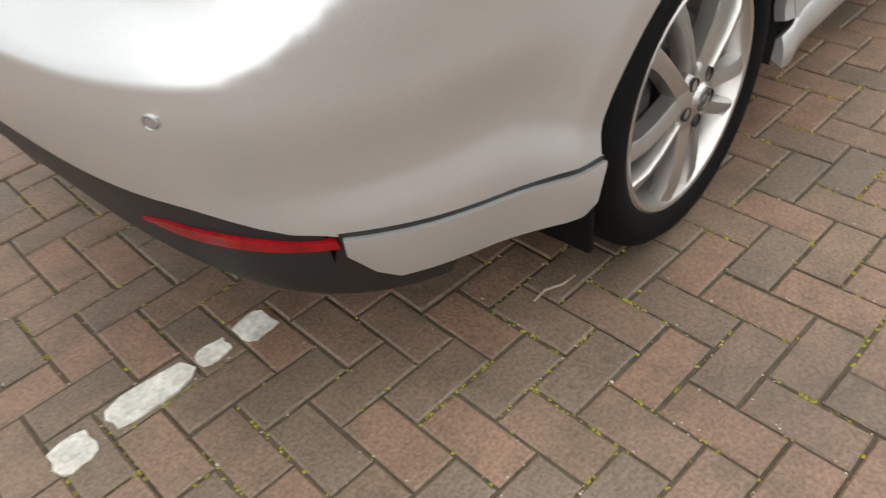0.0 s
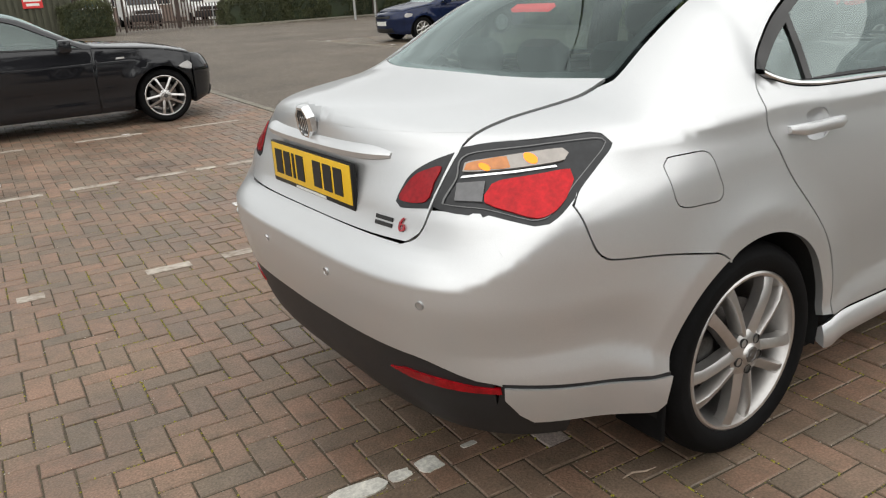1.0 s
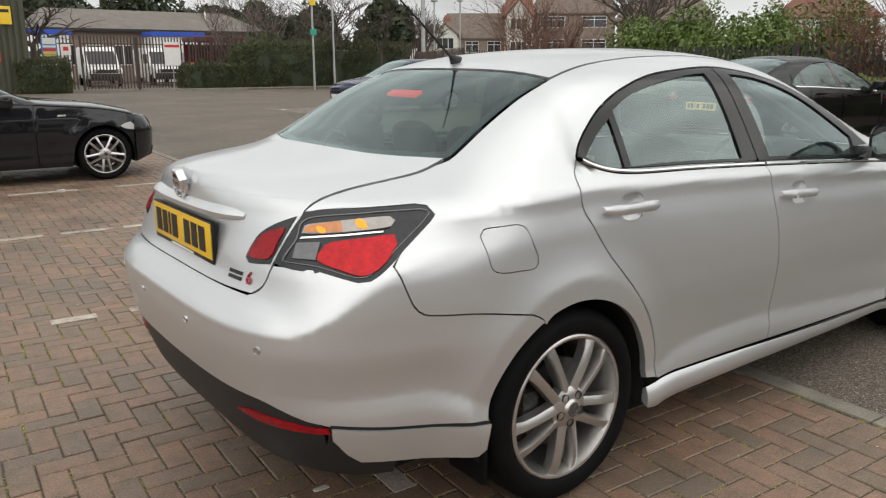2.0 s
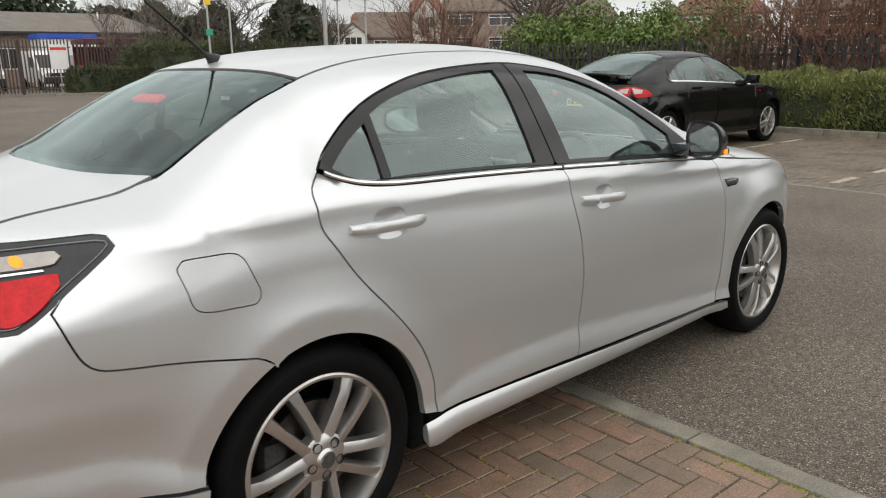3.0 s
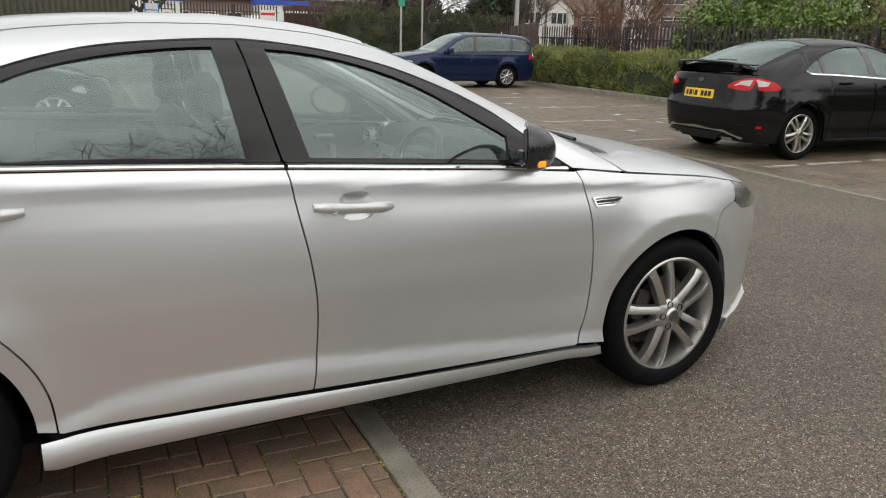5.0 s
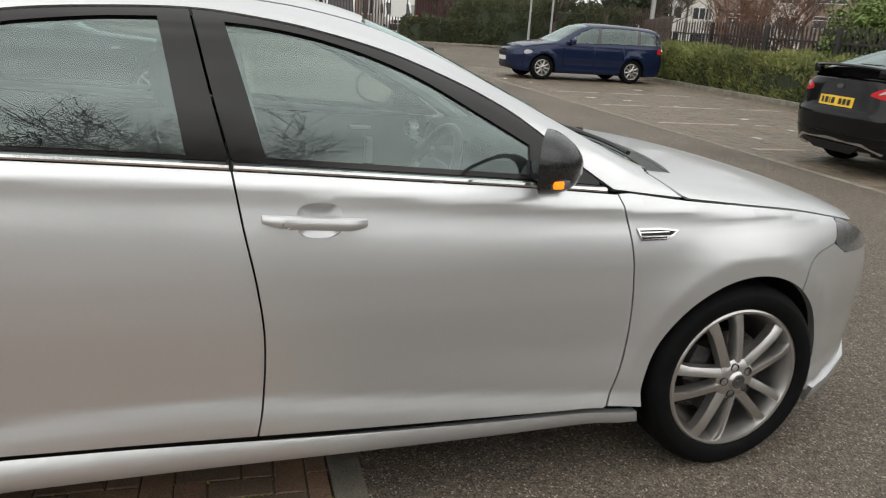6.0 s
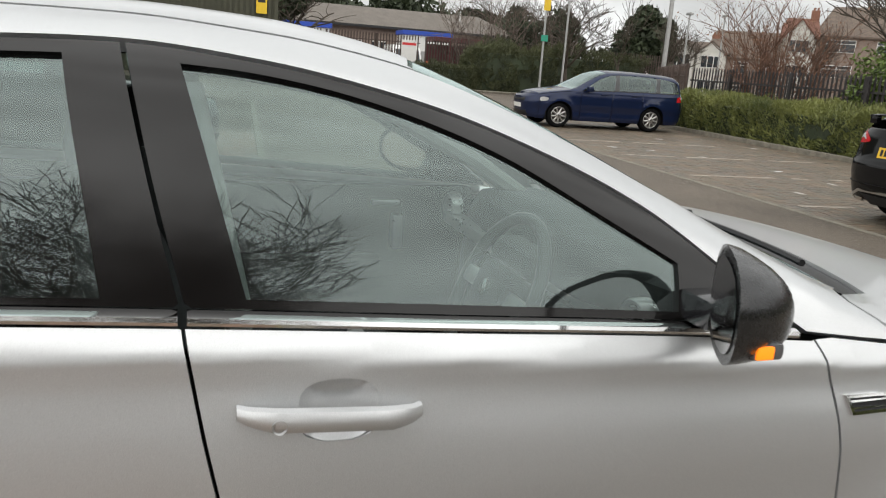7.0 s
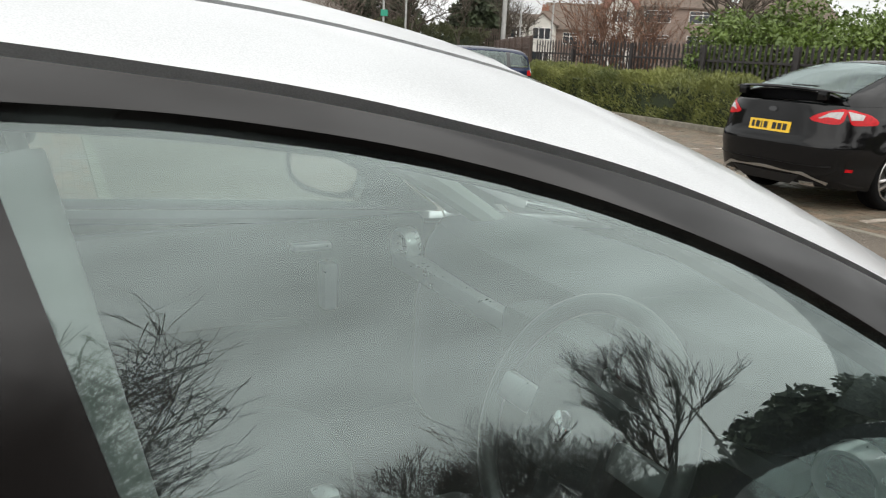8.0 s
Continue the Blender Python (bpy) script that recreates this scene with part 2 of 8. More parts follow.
def prism(bm, outline, depth, m=None):
    """A flat outline in x, z given depth along y."""
    a = [bm.verts.new((x, 0, z)) for x, z in outline]
    b = [bm.verts.new((x, depth, z)) for x, z in outline]
    n = len(a)
    bm.faces.new(a)
    bm.faces.new(b[::-1])
    for i in range(n):
        bm.faces.new((a[i], b[i], b[(i + 1) % n], a[(i + 1) % n]))
    bmesh.ops.recalc_face_normals(bm, faces=bm.faces)
    if m is not None:
        bmesh.ops.transform(bm, matrix=m, verts=a + b)
    return a + b


def smooth_line(pts, closed=False, gap=0.015):
    """Sample a Catmull-Rom line through pts about every gap metres."""
    n = len(pts)
    out = []
    for i in range(n if closed else n - 1):
        p1, p2 = pts[i], pts[(i + 1) % n]
        p0 = pts[i - 1] if (closed or i > 0) else p1
        p3 = pts[(i + 2) % n] if (closed or i + 2 < n) else p2
        steps = max(1, int(math.hypot(p2[0] - p1[0], p2[1] - p1[1]) / gap))
        for k in range(steps):
            t = k / steps
            out.append(tuple(0.5 * (2 * p1[c] + (p2[c] - p0[c]) * t + (2 * p0[c] - 5 * p1[c] + 4 * p2[c] - p3[c]) * t * t
                                    + (3 * p1[c] - p0[c] - 3 * p2[c] + p3[c]) * t ** 3) for c in (0, 1)))
    if not closed:
        out.append(tuple(pts[-1]))
    return out


def area2(poly):
    return sum(a[0] * b[1] - b[0] * a[1] for a, b in zip(poly, poly[1:] + poly[:1]))


def shrink(poly, d):
    """Draw an outline in by d metres, all round."""
    if area2(poly) < 0:
        poly = poly[::-1]
    n, out = len(poly), []
    for i in range(n):
        a, b, c = Vector(poly[i - 1]), Vector(poly[i]), Vector(poly[(i + 1) % n])
        u, v = (b - a), (c - b)
        if u.length < 1e-6 or v.length < 1e-6:
            continue
        n1, n2 = Vector((-u.y, u.x)).normalized(), Vector((-v.y, v.x)).normalized()
        k = n1 + n2
        k = k / max(0.5, k.length_squared / 2)
        out.append((b.x + k.x * d, b.y + k.y * d))
    return out


def inside(poly, x, y):
    hit = False
    for (x1, y1), (x2, y2) in zip(poly, poly[1:] + poly[:1]):
        if (y1 > y) != (y2 > y) and x < (x2 - x1) * (y - y1) / (y2 - y1) + x1:
            hit = not hit
    return hit


def near(poly, x, y, d):
    return any((x - a) ** 2 + (y - b) ** 2 < d * d for a, b in poly)


def fill(outline, holes=(), step=0.03):
    """Triangles of a flat outline with holes, with an even net of points inside."""
    pts, edges = [], []
    for loop in (outline, *holes):
        k = len(pts)
        pts += loop
        edges += [(k + i, k + (i + 1) % len(loop)) for i in range(len(loop))]
    x0, x1 = min(p[0] for p in outline), max(p[0] for p in outline)
    y0, y1 = min(p[1] for p in outline), max(p[1] for p in outline)
    rows = int((y1 - y0) / step) + 1
    border = [p for loop in (outline, *holes) for p in loop]
    for j in range(rows + 1):
        y = y0 + j * step
        close = [p for p in border if abs(p[1] - y) < step]
        x = x0 + (0.5 * step if j % 2 else 0)
        while x < x1:
            if inside(outline, x, y) and not any(inside(h, x, y) for h in holes) and not near(close, x, y, step * 0.5):
                pts.append((x, y))
            x += step
    r = geometry.delaunay_2d_cdt([Vector(p) for p in pts], edges, [], 1, 1e-6)
    vs = [tuple(v) for v in r[0]]
    mid = lambda f: (sum(vs[i][0] for i in f) / 3, sum(vs[i][1] for i in f) / 3)
    return vs, [tuple(f) for f in r[2] if inside(outline, *mid(f)) and not any(inside(h, *mid(f)) for h in holes)]


def patch(place, normal, outline, holes=(), step=0.03, lift=0.0, wall=0.010):
    """A curved panel: an outline in two parameters laid onto a shell by place(), its rim turned inwards by wall."""
    pts, tris = fill(outline, holes, step)
    vs = [Vector(place(*p)) for p in pts]
    ns = [Vector(normal(*v)) for v in vs]
    vs = [v + n * lift for v, n in zip(vs, ns)]
    verts, faces, norms = list(vs), [], []
    count = {}
    for f in tris:
        a, b, c = (vs[i] for i in f)
        if (b - a).cross(c - a).dot(ns[f[0]] + ns[f[1]] + ns[f[2]]) < 0:
            f = (f[0], f[2], f[1])
        faces.append(f)
        norms += [ns[i] for i in f]
        for e in ((f[0], f[1]), (f[1], f[2]), (f[2], f[0])):
            key = (min(e), max(e))
            count[key] = None if key in count else e
    if wall:
        # the turned-in rim has corners of its own, so that it keeps a hard edge
        for e in count.values():
            if e is None:
                continue
            i, j = e
            k = len(verts)
            verts += [vs[j], vs[i], vs[i] - ns[i] * wall, vs[j] - ns[j] * wall]
            faces.append((k, k + 1, k + 2, k + 3))
            norms += [(vs[i] - vs[j]).cross(verts[k + 2] - vs[j]).normalized()] * 4
    return verts, faces, norms


def panel(name, patches, mat, parent, label="", mirror=False):
    """One part out of one or more patches."""
    verts, faces, norms = [], [], []
    for v, f, n in patches:
        k = len(verts)
        verts += v
        faces += [tuple(i + k for i in q) for q in f]
        norms += n
    me = bpy.data.meshes.new(name)
    if mirror:
        verts = [(v[0], -v[1], v[2]) for v in verts]
        norms2, at = [], 0
        flipped = []
        for q in faces:
            ring = norms[at:at + len(q)]
            at += len(q)
            flipped.append(q[::-1])
            norms2 += [(m[0], -m[1], m[2]) for m in ring[::-1]]
        faces, norms = flipped, norms2
    me.from_pydata([tuple(v) for v in verts], [], faces)
    me.materials.append(mat)
    me.shade_smooth()
    way = me.attributes.new("custom_normal", "FLOAT_VECTOR", "CORNER")
    way.data.foreach_set("vector", [c for n in norms for c in n])
    me.update()
    ob = new(name, me)
    ob.parent = parent
    return tagged(ob, label)


# ---- the silver saloon's skin: half-width Y(x, z) of a symmetric shell, x ahead of the rear axle ----
def curve(*pts):
    """A smooth function through a few (place, value) knots."""
    xs, ys = [p[0] for p in pts], [p[1] for p in pts]
    n = len(xs)
    d = [(ys[i + 1] - ys[i]) / (xs[i + 1] - xs[i]) for i in range(n - 1)]
    m = [d[0]] + [0.0 if d[i] * d[i + 1] <= 0 else 2 * d[i] * d[i + 1] / (d[i] + d[i + 1]) for i in range(n - 2)] + [d[-1]]

    def f(x):
        if x <= xs[0]:
            return ys[0]
        if x >= xs[-1]:
            return ys[-1]
        i = 0
        while x > xs[i + 1]:
            i += 1
        h = xs[i + 1] - xs[i]
        t = (x - xs[i]) / h
        return (ys[i] * (1 + 2 * t) * (1 - t) ** 2 + m[i] * h * t * (1 - t) ** 2
                + ys[i + 1] * t * t * (3 - 2 * t) + m[i + 1] * h * t * t * (t - 1))
    return f


def folded(*rows):
    """Curves end to end, with a pressed crease where two meet."""
    runs = [(pts[-1][0], curve(*pts)) for pts in rows]

    def f(x):
        for end, run in runs:
            if x <= end:
                return run(x)
        return runs[-1][1](x)
    return f


def ease(a, b, x):
    t = min(1, max(0, (x - a) / (b - a)))
    return t * t * (3 - 2 * t)


WHEEL_R, AXLE_Z = 0.327, 0.325


class Shell:
    """A car's skin as a half-width over (x, z), symmetric in y; x runs ahead from the rear axle."""

    def __init__(self, side, tail, tail_n, nose, nose_from, belt, crown, tumble, flat, base, ledge, flare=0.02, nose_n=2.9, tail_from=0.0, axle=AXLE_Z, arch=0.37, crease=None, flare_top=None, ledge_top=None, barrel=0.0):
        self.side, self.tail, self.tail_n, self.nose, self.nose_from = side, tail, tail_n, nose, nose_from
        self.belt, self.crown, self.tumble, self.flat, self.base, self.ledge = belt, crown, tumble, flat, base, ledge
        self.flare, self.nose_n, self.tail_from, self.axle, self.arch = flare, nose_n, tail_from, axle, arch
        self.crease, self.flare_top, self.ledge_top, self.barrel = crease, flare_top, ledge_top, barrel

    def lower(self, x, z):
        zs = z
        if self.crease and z > 0.72:
            zs = z - (self.crease(x) - 0.985) * ease(0.72, 0.93, z)
        elif self.flare_top:
            f = self.flare_top(x)
            zs = z + (0.425 - f) * (1 - ease(f + 0.02, f + 0.17, z))
        w = self.side(zs)
        for xw in (0.0, self.base):
            r = math.hypot(x - xw, z - self.axle)
            if r < self.arch + 0.23:
                w += self.flare * min(1.0, max(0.0, (self.arch + 0.185 - r) / 0.125)) ** 1.7 * ease(0.1, 0.3, z)
        if x < self.tail_from:
            zt = z - self.ledge_top(x) * ease(0.60, 0.71, z) * (1 - ease(0.90, 1.0, z)) if self.ledge_top else z
            q = min(1.0, (self.tail_from - x) / (self.tail(zt) + self.tail_from))
            n = self.tail_n(z)
            w *= (1 - q ** n) ** (1 / n)
        if x > self.nose_from:
            q = min(1.0, (x - self.nose_from) / self.nose(z))
            w *= (1 - q ** self.nose_n) ** (1 / self.nose_n)
        return w

    def half_width(self, x, z):
        zb = self.belt(x)
        if z <= zb:
            return self.lower(x, z)
        h = (z - zb) / (self.crown(x) - zb)
        if h >= 1:
            return 0.0
        a, b, c, d, size = self.ledge
        w = self.lower(x, zb) - size * ease(a, b, x) * (1 - ease(c, d, x)) - self.tumble(x) * (z - zb)
        if self.barrel and h < 0.78:
            w += self.barrel * 4 * (h / 0.78) * (1 - h / 0.78) * ease(a, b, x) * (1 - ease(c, d, x))
        return max(0.0, w) * (1 - h ** self.flat(x)) ** (1 / 2.2)

    def top_z(self, x, y):
        lo, hi = self.belt(x) - 0.10, self.crown(x)
        for _ in range(16):
            mid = (lo + hi) / 2
            if self.half_width(x, mid) > abs(y):
                lo = mid
            else:
                hi = mid
        return lo

    def end_x(self, y, z, rear=True):
        lo, hi = (-0.05, -1.2) if rear else (self.nose_from, self.base + 1.1)
        for _ in range(16):
            mid = (lo + hi) / 2
            if self.half_width(mid, z) > abs(y):
                lo = mid
            else:
                hi = mid
        return lo

    def normal(self, x, y, z):
        zb = self.belt(x)
        e = 0.010 if z < zb - 0.004 else 0.004
        if self.ledge[0] < x < self.ledge[3] and zb - 0.011 < z < zb + 0.006:
            z, e = zb - 0.011, 0.010
        gx = (self.half_width(x + e, z) - self.half_width(x - e, z)) / (2 * e)
        gz = (self.half_width(x, z + e) - self.half_width(x, z - e)) / (2 * e)
        gx, gz = max(-60, min(60, gx)), max(-60, min(60, gz))
        return Vector((-gx, 1 if y >= 0 else -1, -gz)).normalized()

    def top_normal(self, x, y, z):
        e = 0.008
        gx = (self.top_z(x + e, y) - self.top_z(x - e, y)) / (2 * e)
        gy = (self.top_z(x, y + e) - self.top_z(x, y - e)) / (2 * e)
        return Vector((-gx, -gy, 1)).normalized()

    def end_normal(self, x, y, z, rear=True):
        e = 0.008
        gy = (self.end_x(y + e, z, rear) - self.end_x(y - e, z, rear)) / (2 * e)
        gz = (self.end_x(y, z + e, rear) - self.end_x(y, z - e, rear)) / (2 * e)
        return Vector((-1, gy, gz)).normalized() if rear else Vector((1, -gy, -gz)).normalized()

    def nose_normal(self, x, y, z):
        return self.end_normal(x, y, z, False)

    def on_side(self, x, z):
        return (x, -self.half_width(x, z), z)

    def on_top(self, x, y):
        return (x, y, self.top_z(x, y))

    def on_rear(self, y, z):
        return (self.end_x(y, z), y, z)

    def on_nose(self, y, z):
        return (self.end_x(y, z, False), y, z)

    def side_patch(self, outline, holes=(), step=0.03, lift=0.0, wall=0.024):
        return patch(self.on_side, self.normal, outline, holes, step, lift, wall)

    def top_patch(self, outline, holes=(), step=0.03, lift=0.0, wall=0.010):
        return patch(self.on_top, self.top_normal, outline, holes, step, lift, wall)

    def rear_patch(self, outline, holes=(), step=0.03, lift=0.0, wall=0.010):
        return patch(self.on_rear, self.end_normal, outline, holes, step, lift, wall)

    def nose_patch(self, outline, holes=(), step=0.03, lift=0.0, wall=0.010):
        return patch(self.on_nose, self.nose_normal, outline, holes, step, lift, wall)


SALOON = Shell(
    side=folded(((0.15, 0.83), (0.28, 0.866), (0.335, 0.876), (0.36, 0.8755), (0.40, 0.867), (0.425, 0.8605)), ((0.425, 0.8605), (0.47, 0.8645), (0.57, 0.876), (0.66, 0.883), (0.74, 0.883), (0.80, 0.879), (0.86, 0.871),
               (0.91, 0.861), (0.945, 0.8548), (0.966, 0.8535), (0.985, 0.8522)), ((0.985, 0.8522), (1.0, 0.842), (1.02, 0.823), (1.05, 0.80), (1.12, 0.762))),
    tail=folded(((0.15, 0.74), (0.25, 0.86), (0.33, 0.915), (0.45, 0.955), (0.58, 0.988), (0.66, 0.999), (0.715, 1.0)), ((0.715, 1.0), (0.745, 0.972),
                   (0.78, 0.932), (0.85, 0.908), (0.95, 0.895), (1.02, 0.897), (1.06, 0.905), (1.1, 0.86))),
    tail_n=curve((0.2, 4.0), (0.84, 4.0), (0.93, 3.2), (1.02, 2.5), (1.1, 2.4)),
    nose=curve((0.15, 1.24), (0.3, 1.31), (0.55, 1.33), (0.7, 1.30), (0.8, 1.24), (0.95, 1.1)),
    belt=curve((-0.9, 1.0), (-0.35, 1.0), (-0.05, 1.055), (0.13, 1.084), (0.23, 1.064), (0.346, 1.053), (0.63, 1.042), (1.1, 1.019), (1.55, 0.992), (1.92, 0.970), (2.2, 0.949), (2.6, 0.91), (3.2, 0.80), (3.7, 0.66)),
    crown=curve((-0.92, 1.075), (-0.84, 1.088), (-0.6, 1.105), (-0.4, 1.13), (-0.3, 1.172), (0.0, 1.325), (0.14, 1.385), (0.22, 1.412), (0.45, 1.45), (0.75, 1.468),
                    (1.0, 1.472), (1.25, 1.46), (1.45, 1.43), (1.6, 1.385), (2.0, 1.205), (2.36, 1.03), (2.5, 0.995), (2.9, 0.95), (3.3, 0.86), (3.55, 0.76), (3.7, 0.68)),
    tumble=curve((-0.9, 0.6), (-0.4, 0.9), (-0.28, 1.0), (0.1, 0.62), (0.5, 0.47), (1.1, 0.43), (1.7, 0.45), (2.2, 0.6), (2.6, 0.6)),
    flat=curve((-0.9, 2.2), (-0.4, 2.4), (-0.28, 2.7), (0.05, 6.0), (0.3, 9.0), (1.1, 10.0), (1.8, 9.0), (2.2, 6.0), (2.45, 3.0), (2.8, 2.4)),
    nose_from=2.3, base=2.705, barrel=0.009, ledge=(0.02, 0.14, 2.1, 2.25, 0.026),
    crease=curve((-0.9, 0.985), (-0.5, 0.992), (-0.2, 1.02), (0.1, 1.026), (0.48, 1.012), (1.08, 0.987), (1.72, 0.945), (2.15, 0.917), (2.6, 0.88), (3.0, 0.83)),
    flare_top=curve((-0.9, 0.52), (-0.58, 0.53), (-0.45, 0.49), (-0.36, 0.44), (0.3, 0.36), (0.456, 0.374), (0.6, 0.409), (0.965, 0.421), (1.48, 0.389), (2.26, 0.325), (2.4, 0.32)),
    ledge_top=curve((-1.0, 0.0), (-0.89, 0.0), (-0.81, 0.04), (-0.72, 0.10), (-0.62, 0.15), (-0.5, 0.17)))
# ---- the car park ----
SITE = pose(0, 0, 0, 0, 0, -3.6)
KERB_IN, KERB_OUT, BAY_FAR, KERB_FAR = 1.44, 1.545, 7.55, 13.1



def asphalt(name):
    """Worn tarmac: dark binder with pale and dark chippings of a few millimetres, stained in large soft patches."""
    m, n, l, b = shader(name)
    geo = n.new("ShaderNodeNewGeometry")
    vor, big, mid = n.new("ShaderNodeTexVoronoi"), n.new("ShaderNodeTexNoise"), n.new("ShaderNodeTexNoise")
    vor.inputs["Scale"].default_value = 190
    big.inputs["Scale"].default_value, big.inputs["Detail"].default_value = 0.5, 5
    mid.inputs["Scale"].default_value, mid.inputs["Detail"].default_value = 26, 4
    for t in (vor, big, mid):
        l.new(geo.outputs["Position"], t.inputs["Vector"])
    cr = n.new("ShaderNodeValToRGB")
    e = cr.color_ramp.elements
    e[0].position, e[0].color = 0.0, (0.034, 0.029, 0.024, 1)
    e[1].position, e[1].color = 1.0, (0.46, 0.41, 0.34, 1)
    for p, c in ((0.35, (0.096, 0.079, 0.061, 1)), (0.7, (0.142, 0.117, 0.091, 1)), (0.93, (0.195, 0.16, 0.125, 1))):
        e.new(p).color = c
    sep = n.new("ShaderNodeSeparateColor")
    l.new(vor.outputs["Color"], sep.inputs[0])
    l.new(sep.outputs[0], cr.inputs[0])
    f = n.new("ShaderNodeMath")
    f.operation = "MULTIPLY"
    for t, k, lo, hi in ((big, 0, 0.78, 1.25), (mid, 1, 0.8, 1.2)):
        mr = n.new("ShaderNodeMapRange")
        mr.inputs["From Min"].default_value, mr.inputs["From Max"].default_value, mr.inputs["To Min"].default_value, mr.inputs["To Max"].default_value = 0.3, 0.7, lo, hi
        l.new(t.outputs["Fac"], mr.inputs["Value"])
        l.new(mr.outputs[0], f.inputs[k])
    mx = n.new("ShaderNodeMix")
    mx.data_type, mx.blend_type = "RGBA", "MULTIPLY"
    mx.inputs["Factor"].default_value = 1.0
    l.new(cr.outputs[0], mx.inputs["A"])
    l.new(f.outputs[0], mx.inputs["B"])
    l.new(mx.outputs["Result"], b.inputs["Base Color"])
    b.inputs["Roughness"].default_value, b.inputs["Specular IOR Level"].default_value = 0.72, 0.35
    bp = n.new("ShaderNodeBump")
    bp.inputs["Strength"].default_value, bp.inputs["Distance"].default_value = 0.8, 0.004
    l.new(vor.outputs["Distance"], bp.inputs["Height"])
    l.new(bp.outputs[0], b.inputs["Normal"])
    return m


ASPHALT = asphalt("worn_asphalt")
STONE = surface("kerb_concrete", (0.215, 0.195, 0.155), 0.85, vary=0.3, scale=7, grain=120, bump=0.002)
BED = surface("sandy_joint_dirt", (0.078, 0.062, 0.040), 0.95, vary=0.5, scale=2.2, grain=45, bump=0.004, tint=(0.036, 0.030, 0.021))
PAVE_FAR = surface("damp_brick_paving", (0.125, 0.098, 0.076), 0.5, vary=0.3, scale=0.9, grain=14, bump=0.003)
WHITE_LINE = surface("worn_white_paint", (0.62, 0.60, 0.54), 0.7, vary=0.25, scale=20, grain=90)
WHITE_WORN = surface("half_worn_white_paint", (0.40, 0.36, 0.31), 0.7, vary=0.25, scale=7, grain=30, tint=(0.17, 0.125, 0.09))
EARTH = surface("bare_earth", (0.09, 0.07, 0.045), 0.95, vary=0.4, scale=3, grain=40, bump=0.01)


def slab(name, lo, hi, mat, label="", kind="structure", category="", bevel=0.0):
    ob = finish(name, boxed(lo, hi, bevel), mat, None, label, smooth=False, category=category, kind=kind)
    ob.matrix_basis = SITE
    return ob


slab("ground", (-400, -400, -0.5), (400, 400, -0.04), ASPHALT, "wide tarmac and earth ground round the car park", category="ground")
slab("road", (KERB_OUT, -60, -0.3), (BAY_FAR, 38, 0.0), ASPHALT, "worn grey tarmac lane between the parking bays", category="road")
slab("road", (-30, 21, -0.3), (KERB_OUT, 38, 0.0), ASPHALT, "worn grey tarmac at the end of the car park", category="road")
slab("road", (BAY_FAR, 20.5, -0.3), (40, 38, 0.0), ASPHALT, "worn grey tarmac at the end of the car park", category="road")
slab("pavement", (-12, -14, -0.3), (KERB_IN, 21, -0.0045), BED, "sandy mossy joints between herringbone paving bricks", category="pavement")
slab("pavement", (BAY_FAR, -40, -0.3), (KERB_FAR, 20.5, -0.009), PAVE_FAR, "damp brown brick paving of the far parking bays", category="pavement")
for i in range(-16, 23):
    y = i * 0.915 - 0.25
    slab("kerb_stone", (KERB_IN + 0.003, y + 0.004, -0.2), (KERB_OUT, y + 0.911, 0.008), STONE, "flush concrete kerb stone with mossy joints", "", "kerb", 0.006)
for i in range(-12, 23):
    y = i * 0.915 + 0.3
    slab("kerb_stone", (BAY_FAR - 0.10, y + 0.004, -0.2), (BAY_FAR, y + 0.911, 0.006), STONE, "flush concrete kerb stone along the far bays", "", "kerb", 0.006)
for i in range(-20, 23):
    y = i * 0.915
    slab("kerb_stone", (KERB_FAR, y + 0.004, -0.2), (KERB_FAR + 0.125, y + 0.911, 0.11), STONE, "raised concrete kerb stone below the hedge", "", "kerb", 0.015)
slab("ground", (KERB_FAR + 0.12, -40, -0.3), (60, 22, 0.06), EARTH, "bare earth below the hedge", category="ground")
slab("ground", (13.0, 37.9, -0.3), (60, 48, 0.06), EARTH, "bare earth below the end hedge", category="ground")
slab("kerb_stone", (8.9, 37.9, -0.2), (40, 38.05, 0.12), STONE, "raised concrete kerb stone below the end hedge", "", "kerb", 0.015)



def blot(u, v, lu, lv, seed, cut=0.0):
    """What is left of a painted brick: a rough-edged flake of white paint."""
    rnd = random.Random(seed)
    bm = bmesh.new()
    n = 14
    ring = []
    for k in range(n):
        a = 2 * math.pi * (k + 0.5) / n
        c, s = math.cos(a), math.sin(a)
        q = max(abs(c), abs(s)) ** -0.75 * rnd.uniform(0.86, 1.06)
        ring.append((u + c * q * lu / 2, v + s * q * lv / 2))
    top = [bm.verts.new((x, y, 0.0045)) for x, y in ring]
    low = [bm.verts.new((x, y, -0.004)) for x, y in ring]
    bm.faces.new(top)
    for k in range(n):
        bm.faces.new((low[k], low[(k + 1) % n], top[(k + 1) % n], top[k]))
    ob = finish("paint_flake", bm, WHITE_LINE, None, "flake of worn white bay paint on the bricks", smooth=False, category="line")
    ob.matrix_basis = SITE
    return ob


for i, (u, v, lu, lv) in enumerate(((-0.997, -0.402, 0.185, 0.080), (-1.162, -0.418, 0.080, 0.085), (-1.335, -0.37, 0.045, 0.045), (-0.857, -0.402, 0.075, 0.050), (-0.757, -0.405, 0.080, 0.078), (-0.60, -0.385, 0.055, 0.022), (-1.50, -0.40, 0.09, 0.05), (-1.78, -0.41, 0.15, 0.06), (-2.1, -0.40, 0.08, 0.07), (-2.35, -0.39, 0.17, 0.07))):
    blot(u, v, lu, lv, 300 + i)
random.seed(5)
